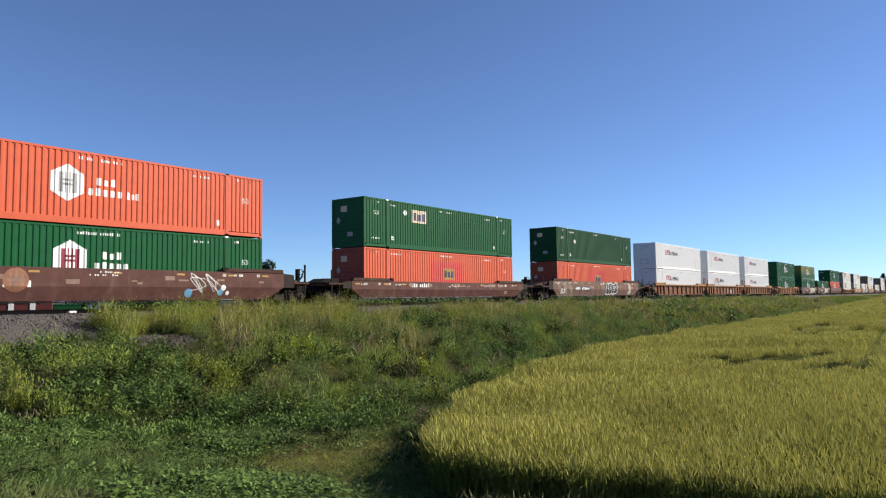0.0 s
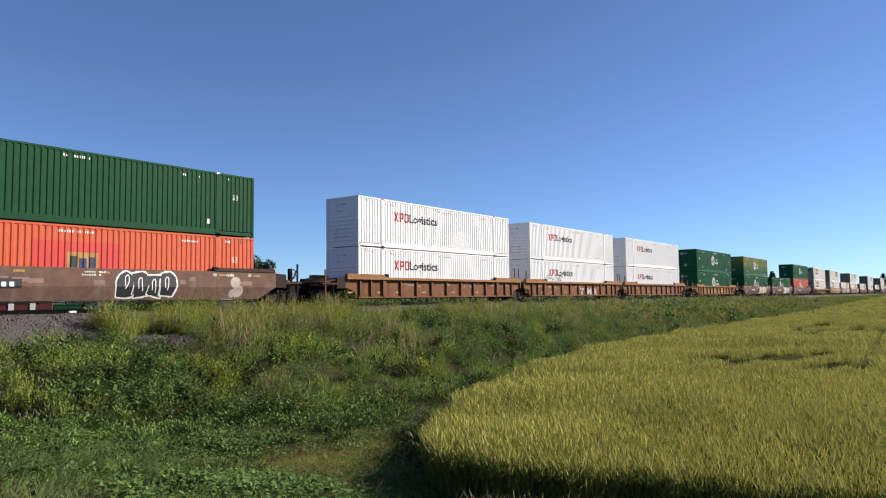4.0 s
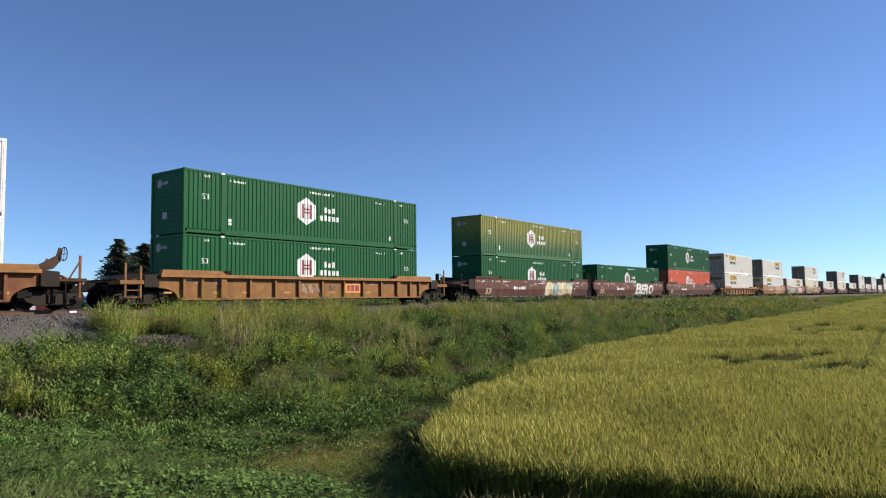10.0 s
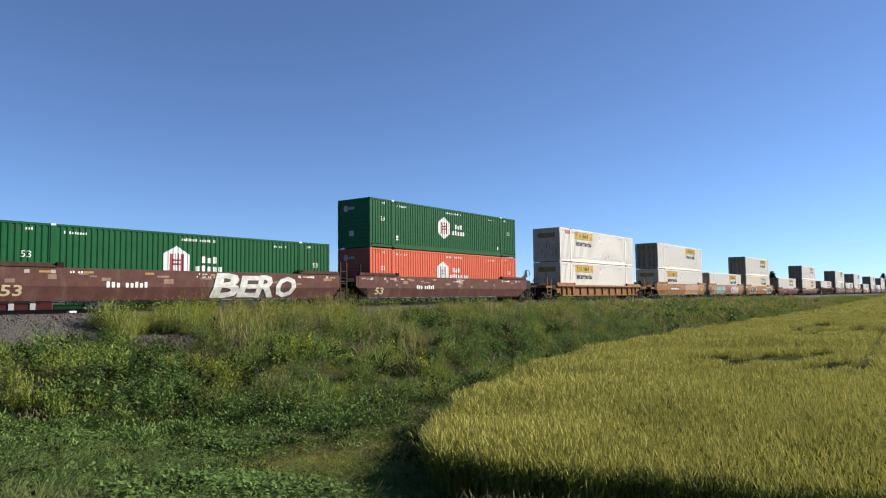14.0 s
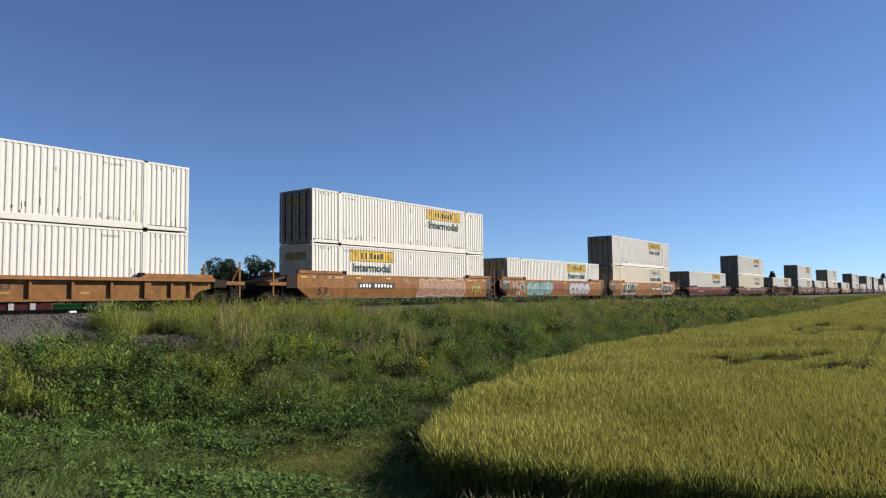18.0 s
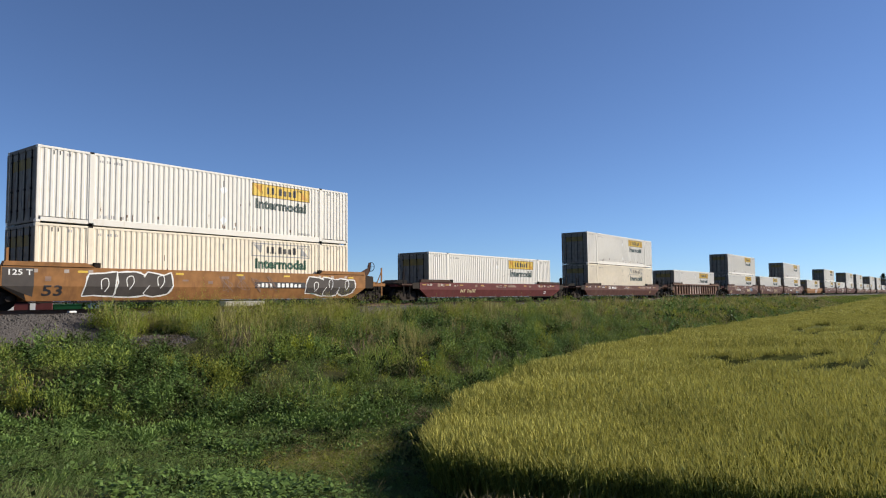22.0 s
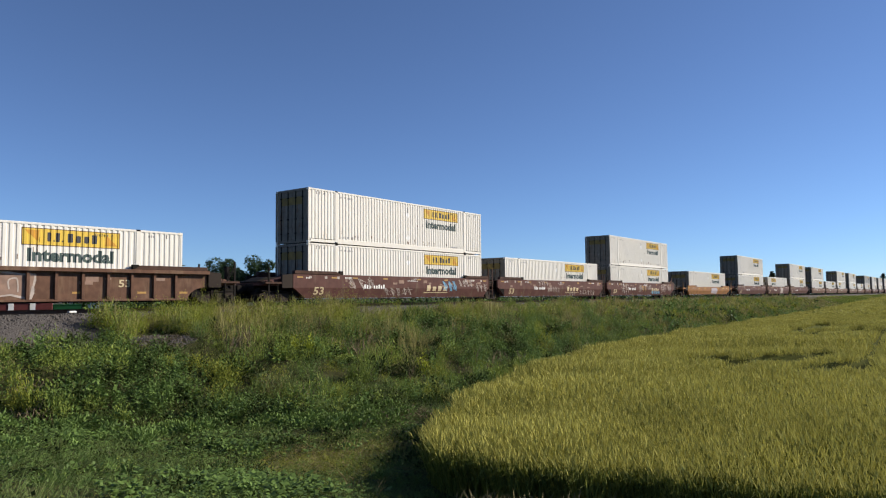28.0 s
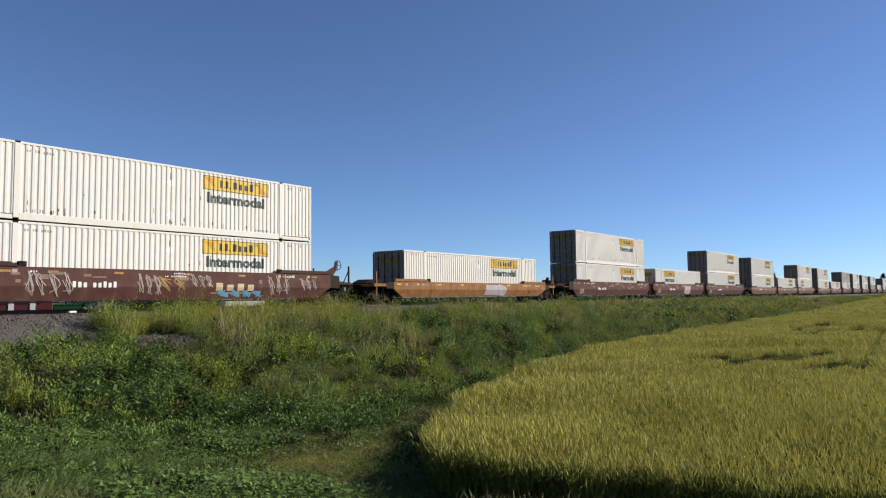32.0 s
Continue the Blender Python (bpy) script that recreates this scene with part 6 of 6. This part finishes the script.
# scrub on the land beyond the railway, which closes the view under the cars
for x0, x1, y0, y1, dens, wide, mat, words in ((-15, 160, 64, 70, 0.42, (1.0, 1.6), LEAF, "dark green scrub on the land beyond the railway"), (-15, 160, 63, 68, 0.16, (1.0, 1.5), WEED, "green scrub on the land beyond the railway"), (160, 900, 62, 74, 0.05, (3.0, 5.0), LEAF, "distant dark scrub beyond the railway")):
    x, y = sow(x0, x1, y0, y1, dens)
    stuff("scrub", mound_template(60, 0.9, 2.3, 0.42, 0.34, 0.3, 88), place_rows(x, y, wide, (0.8, 1.1), 0.05, sink=0.1), mat, words, "bushes")


# low growth in the foreground
def low_growth(name, template, x0, x1, y0, y1, density, mat, label, category, k, thresh, scale, high=(0.6, 1.3), wide=(0.7, 1.3)):
    x, y = sow(x0, x1, y0, y1, density)
    worn = ((x - 10.6) / 1.8) ** 2 + ((y - 10.2) / 1.3) ** 2
    worn = np.minimum(worn, ((x - 14.1) / 1.3) ** 2 + ((y - 12.5) / 0.7) ** 2 + 0.2)
    keep = ~in_wheat(x, y, False) & (patch(x, y, scale, k) > thresh) & ((worn > 0.6) | (rs.random_sample(len(x)) < 0.65)) & (y < 17)
    x, y = x[keep], y[keep]
    stuff(name, template, place_rows(x, y, wide, high, 0.08), mat, label, category)


low_growth("ground_cover", leafy_template(22, 0.16, 0.24, 0.045, 51, 0.36), -1, 15, 6.0, 17, 5, WEED, "low broad-leaved ground cover beside the field", "weeds", 5.0, 0.42, 1.4)
low_growth("ground_cover", leafy_template(20, 0.20, 0.20, 0.05, 61, 0.3), -1, 17, 6.0, 17, 3.5, GRASS, "small bright leaves among the grass beside the field", "weeds", 2.0, 0.30, 1.1)
# dark leaves that paint the shadows among the low growth
low_growth("ground_cover", leafy_template(18, 0.15, 0.24, 0.06, 62, 0.34), -1, 17, 6.0, 17, 7, DARKLEAF, "small leaves coloured dark for shade among the grass beside the field", "weeds", 3.0, 0.25, 1.6)
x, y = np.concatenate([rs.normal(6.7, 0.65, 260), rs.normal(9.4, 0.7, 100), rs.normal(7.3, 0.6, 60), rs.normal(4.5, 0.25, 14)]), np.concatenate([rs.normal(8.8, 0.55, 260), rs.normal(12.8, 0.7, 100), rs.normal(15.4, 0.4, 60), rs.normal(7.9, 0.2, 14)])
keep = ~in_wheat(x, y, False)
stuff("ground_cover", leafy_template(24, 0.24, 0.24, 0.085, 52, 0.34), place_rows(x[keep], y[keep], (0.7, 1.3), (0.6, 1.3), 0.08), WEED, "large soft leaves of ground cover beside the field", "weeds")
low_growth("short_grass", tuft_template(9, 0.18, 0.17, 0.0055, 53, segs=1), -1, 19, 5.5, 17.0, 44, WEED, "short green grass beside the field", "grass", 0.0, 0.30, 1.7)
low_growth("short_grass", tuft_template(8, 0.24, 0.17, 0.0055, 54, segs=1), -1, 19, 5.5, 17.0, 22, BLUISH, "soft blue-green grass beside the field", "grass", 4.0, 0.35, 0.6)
# more dark blades, the shade low in the grass given as colour
low_growth("short_grass", tuft_template(8, 0.16, 0.20, 0.006, 58, segs=1), -1, 19, 5.5, 17.0, 26, DARKLEAF, "dark grass with shade in its colour beside the field", "grass", 1.5, 0.35, 1.2)
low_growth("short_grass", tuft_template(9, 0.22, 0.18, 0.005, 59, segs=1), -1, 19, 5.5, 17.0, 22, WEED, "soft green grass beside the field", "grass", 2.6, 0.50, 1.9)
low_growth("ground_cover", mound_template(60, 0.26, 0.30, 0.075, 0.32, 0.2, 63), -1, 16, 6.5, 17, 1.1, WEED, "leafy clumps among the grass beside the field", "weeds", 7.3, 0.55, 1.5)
# dark clumps that deepen the shaded gaps by their colour
low_growth("ground_cover", mound_template(50, 0.26, 0.26, 0.08, 0.30, 0.2, 64), -1, 16, 6.5, 17, 1.6, DARKLEAF, "leafy clumps coloured dark for shade among the grass beside the field", "weeds", 3.9, 0.55, 1.5)
x = rs.uniform(5, 15, 150)
y = foot_of_bank(x) - rs.gamma(1.3, 0.45, 150)
keep = ~in_wheat(x, y, False)
stuff("foot_weeds", mound_template(130, 0.34, 0.50, 0.10, 0.22, 0.3, 65), place_rows(x[keep], y[keep], (0.6, 1.2), (0.4, 1.1), 0.1, sink=0.03), WEED, "leafy weeds spreading from the foot of the bank", "weeds")
x, y = rs.normal(10.2, 1.1, 1700), rs.normal(10.2, 0.8, 1700)
keep = ~in_wheat(x, y, False)
stuff("short_grass", tuft_template(9, 0.13, 0.16, 0.006, 60, segs=1), place_rows(x[keep], y[keep], (0.7, 1.3), (0.6, 1.3), 0.1), LIME, "yellowish trodden grass beside the wheat", "grass")
x, y = rs.normal(10.6, 1.1, 950), rs.normal(10.4, 0.9, 950)
keep = ~in_wheat(x, y, False)
stuff("dry_grass", tuft_template(10, 0.12, 0.26, 0.006, 55), place_rows(x[keep], y[keep], (0.7, 1.3), (0.6, 1.3), 0.1), STRAW, "trodden dry grass beside the wheat", "grass")
x, y = np.concatenate([rs.normal(14.1, 0.7, 150), rs.normal(18.6, 0.8, 60)]), np.concatenate([rs.normal(12.5, 0.35, 150), rs.normal(15.4, 0.4, 60)])
keep = ~in_wheat(x, y, False)
stuff("dry_grass", tuft_template(9, 0.28, 0.4, 0.010, 56), place_rows(x[keep], y[keep], (0.7, 1.4), (0.5, 1.1), 0.25), DEAD, "dead straw heaped at the foot of the bank", "grass")
x, y = rs.normal(8.6, 0.35, 120), rs.normal(3.6, 1.6, 120)
sx0, sy0 = rs.normal(13.7, 0.55, 60), rs.normal(22.5, 0.5, 60)
stuff("dead_sticks", tuft_template(9, 0.22, 0.40, 0.008, 66), place_rows(sx0, sy0, (0.6, 1.2), (0.5, 1.2), 0.3), DEAD, "dead grey stems lying on the spilled stones", "sticks")
stuff("dry_grass", tuft_template(7, 0.55, 0.18, 0.005, 57, True, 3), place_rows(x, y, (0.8, 1.2), (0.7, 1.2), 0.1), STRAW, "reddish dead stems at the wheat's edge", "grass")

# loose stones
v = [(-1, -1, 0), (1, -0.8, 0), (0.9, 1, 0), (-0.8, 0.9, 0), (-0.5, -0.6, 1), (0.6, -0.5, 0.9), (0.5, 0.6, 1.1), (-0.6, 0.5, 0.8)]
f = [(4, 5, 6, 7), (0, 1, 5, 4), (1, 2, 6, 5), (2, 3, 7, 6), (3, 0, 4, 7)]
x, y = sow(2, 45, 24.7, 27.2, 60)
rows = place_rows(x, y, (0.022, 0.05), (0.022, 0.05), 0.0)
rows[:, 2] = np.interp(y, by, bz) - 0.005
stuff("ballast_stones", (v, f), rows, STONE, "loose grey ballast stones beside the rails", "stones")
sx_, sy_ = np.meshgrid(np.linspace(-4, 13.2, 90), np.linspace(22.3, 26.2, 24))
rim = 1 - ramp01(11.4, 13.0, sx_ + 0.4 * np.sin(sy_ * 3))
rim = rim * ramp01(22.5, 23.2, sy_ - 0.3 * np.sin(sx_ * 1.9))
sz_ = ground_z(sx_, sy_) - 0.06 + 0.11 * rim + 0.02 * np.sin(sx_ * 6 + sy_ * 4) * np.sin(sy_ * 7)
kk = np.arange(sx_.size).reshape(sx_.shape)
sf = np.stack([kk[:-1, :-1], kk[:-1, 1:], kk[1:, 1:], kk[1:, :-1]], -1).reshape(-1, 4)
tagged(new("gravel_shoulder", quick_mesh("gravel_shoulder", np.stack([sx_, sy_, sz_], -1).reshape(-1, 3), sf, GRAVEL, 4)), "grey gravel spilled from the ballast down the bank", "gravel", kind="structure")
x, y = sow(3, 15.2, 21.4, 24.9, 110)
keep = gravelly(x, y)
rows = place_rows(x[keep], y[keep], (0.02, 0.055), (0.02, 0.05), 0.0, sink=0.005)
stuff("ballast_stones", (v, f), rows, STONE, "loose grey stones spilled down the bank", "stones")


# ---- trees and far things ----
def bearing(px_tan, depth):
    """A place by its sideways slope from the line of sight and its depth along it."""
    fx, fy = math.sin(AIM), math.cos(AIM)
    return fx * depth + fy * px_tan * depth, fy * depth - fx * px_tan * depth


def conifer(x, y, height, width, seed):
    r = random.Random(seed)
    tree = new("spruce_tree")
    z0 = float(ground_z(x, y))
    tree.matrix_basis = pose(x, y, z0)
    part("trunk", Shape().rod((0, 0, -0.2), (0, 0, height * 0.97), 0.22, 8, 0.03), BARK, tree)
    crown = Shape()
    z = height * 0.1
    while z < height * 0.99:
        t = (z / height - 0.1) / 0.9
        reach = 1.12 * width * (1 - t) ** 0.65 * r.uniform(0.75, 1.1) + 0.12
        for _ in range(15):
            a = r.uniform(0, math.tau)
            l = reach * r.uniform(0.45, 1.1)
            zz = r.uniform(-0.35, 0.35)
            ca, sa = math.cos(a), math.sin(a)
            for k in range(6):
                q = (k + 0.6) / 6
                cx, cy, cz = ca * l * q, sa * l * q, z - 0.32 * l * q * q + 0.12 * l * q + zz
                h = 0.5 * (1 - 0.5 * q) + 0.12
                sx, sy = -sa * h * r.uniform(0.6, 1.2), ca * h * r.uniform(0.6, 1.2)
                dx, dy = ca * 0.45, sa * 0.45
                dz = r.uniform(-0.28, 0.0)
                crown.add([(cx - dx * 0.5, cy - dy * 0.5, cz), (cx + sx, cy + sy, cz + dz), (cx + dx, cy + dy, cz + 0.05), (cx - sx, cy - sy, cz + dz)], [(0, 1, 2, 3)])
        z += height * 0.028 + 0.06
    me = bpy.data.meshes.new("crown")
    me.from_pydata(crown.v, [], crown.f)
    me.materials.append(NEEDLE)
    part("crown", me, NEEDLE, tree)
    return tagged(tree, "dark green spruce standing beyond the railway", "tree", "trees beyond the railway")


def broadleaf(x, y, height, width, seed):
    r = random.Random(seed)
    tree = new("leafy_tree")
    tree.matrix_basis = pose(x, y, float(ground_z(x, y)))
    part("trunk", Shape().rod((0, 0, -0.2), (0.1, 0, height * 0.45), 0.28, 8, 0.18), BARK, tree)
    crown = Shape()
    clumps = [(Vector((r.gauss(0, width * 0.45), r.gauss(0, width * 0.45), height * r.uniform(0.35, 0.9))), width * r.uniform(0.25, 0.5)) for _ in range(16)]
    for c, rad in clumps:
        part("limb", Shape().rod((0.08, 0, height * 0.3), tuple(c), 0.09, 6, 0.02), BARK, tree)
        for _ in range(330):
            d = Vector((r.gauss(0, 1), r.gauss(0, 1), r.gauss(0, 0.8))).normalized() * rad * r.uniform(0.6, 1.05)
            p = c + d
            if p.z > height:
                continue
            u = Vector((r.gauss(0, 1), r.gauss(0, 1), r.gauss(0, 1))).normalized()
            w = u.orthogonal().normalized() * 0.13
            u = u * 0.2
            crown.add([p - u, p + w, p + u, p - w], [(0, 1, 2, 3)])
    me = bpy.data.meshes.new("crown")
    me.from_pydata(crown.v, [], crown.f)
    me.materials.append(LEAF)
    part("crown", me, LEAF, tree)
    return tagged(tree, "rounded green tree standing beyond the railway", "tree", "trees beyond the railway")


for n, (slope, depth, up, width) in enumerate(((-0.468, 95, 8.4, 4.4), (-0.445, 97, 6.6, 4.2), (-0.430, 92, 7.7, 4.0), (-0.404, 94, 8.5, 4.6), (-0.417, 99, 6.8, 4.4))):
    x, y = bearing(slope, depth)
    conifer(x, y, up + EYE[2] - float(ground_z(x, y)), width, 100 + n)
for n, (slope, depth, up, width) in enumerate(((0.4732, 205, 6.4, 2.2), (0.6325, 450, 12.6, 5.5), (0.6405, 460, 11.0, 5.5))):
    x, y = bearing(slope, depth)
    conifer(x, y, up + EYE[2] - float(ground_z(x, y)), width, 120 + n)
for n, (slope, depth, up, width) in enumerate(((-0.322, 110, 6.6, 3.0), (-0.300, 114, 6.4, 2.6), (-0.268, 110, 6.9, 3.0), (-0.49, 120, 4.2, 3.2), (-0.385, 112, 4.6, 3.4), (-0.35, 118, 4.0, 3.0))):
    x, y = bearing(slope, depth)
    broadleaf(x, y, up + EYE[2] - float(ground_z(x, y)), width, 140 + n)

# a white house with a pale roof
hx, hy = bearing(-0.535, 92)
house = new("house")
house.matrix_basis = pose(hx, hy, float(ground_z(hx, hy)), 0, 0, -20)
part("wall", Shape().box(-5, 5, -3.5, 3.5, 0, 1.7), PLASTER, house)
part("roof", Shape().prism([(-4.1, 1.65), (4.1, 1.65), (0, 2.5)], "x", -5.4, 5.4), ROOFING, house, "pale metal gable roof")
for k in range(4):
    w = part("window", Shape().box(-4.2 + 2.4 * k, -3.2 + 2.4 * k, -3.56, -3.45, 0.6, 1.4), PLASTER, house)
    part("pane", Shape().box(-4.12 + 2.4 * k, -3.28 + 2.4 * k, -3.58, -3.55, 0.66, 1.34), GLASS, w)
tagged(house, "white house with a pale roof beyond the railway", "house")
# a low shed and a bin beyond the track
sx, sy = bearing(-0.61, 52)
shed = new("shed")
shed.matrix_basis = pose(sx, sy, float(ground_z(sx, sy)), 0, 0, -25)
part("wall", Shape().box(-2.2, 2.2, -1.5, 1.5, 0, 2.2), CAR["maroon"], shed)
part("roof", Shape().prism([(-1.8, 2.2), (1.8, 2.2), (1.8, 2.3), (-1.8, 2.6)], "x", -2.4, 2.4), ROOFING, shed)
for k in range(3):
    part("door", Shape().box(-1.9 + 1.35 * k, -1.55 + 1.35 * k, -1.54, -1.49, 0.1, 1.9), PLASTER, shed, "white plank door")
tagged(shed, "low maroon shed with white doors beyond the track", "shed")
vx, vy = bearing(-0.580, 55)
bin_ = new("waste_bin")
bin_.matrix_basis = pose(vx + 1.6, vy - 1.0, float(ground_z(vx, vy)), 0, 0, -20)
part("body", Shape().prism([(-0.8, 0.1), (0.8, 0.1), (1.0, 1.5), (-1.0, 1.5)], "y", -0.7, 0.7), PAINT["dark_green"], bin_, bevel=0.03)
part("lid", Shape().box(-1.02, 1.02, -0.74, 0.74, 1.5, 1.6), PAINT["dark_green"], bin_, bevel=0.02)
tagged(bin_, "dark green metal waste bin beyond the track", "waste bin")
bx0, by0 = 25.7, 34.0
slab = part("concrete_block", Shape().box(-1.4, 1.4, -0.3, 0.3, 0, 1.5), CONCRETE, bevel=0.03)
slab.matrix_basis = pose(bx0, by0, 0.22 - 1.5)
tagged(slab, "low grey concrete block beyond the track", "concrete block")
board = part("plank", Shape().box(-0.15, 0.15, -0.07, 0.07, 0, 0.07), PLASTER, bevel=0.008)
board.matrix_basis = pose(12.75, 27.2, -0.115, 0, 0, 8)
tagged(board, "short white plank lying between the rails", "plank")

# sleepers, laid last
track = tagged(new("track"), "wooden sleepers half buried in ballast", "track", kind="structure")
SLEEPER = mesh_of("sleeper", Shape().box(-0.115, 0.115, -1.3, 1.3, -0.17, 0.0), TIE, 0.012)
for k in range(150):
    part("sleeper", SLEEPER, TIE, track, at=pose(-6 + 0.53 * k, TRACK_Y, -0.145))


def motions():
    for ob, x, z in TRAIN:
        walk(ob, [(float(t), pose(x - run(t), TRACK_Y, z)) for t in range(0, 33)])
    # the wheels that face the field, on the cars that come near, roll on the rails
    for wheel, dx, sy in [entry for entry in WHEELS[:112] if entry[2] < 0]:
        walk(wheel, [(k / 30, pose(dx, sy * 0.75, 0.43, 0, sy * math.degrees(run(k / 30) / 0.43) % 360, 180 if sy > 0 else 0)) for k in range(0, 961)])


motions()
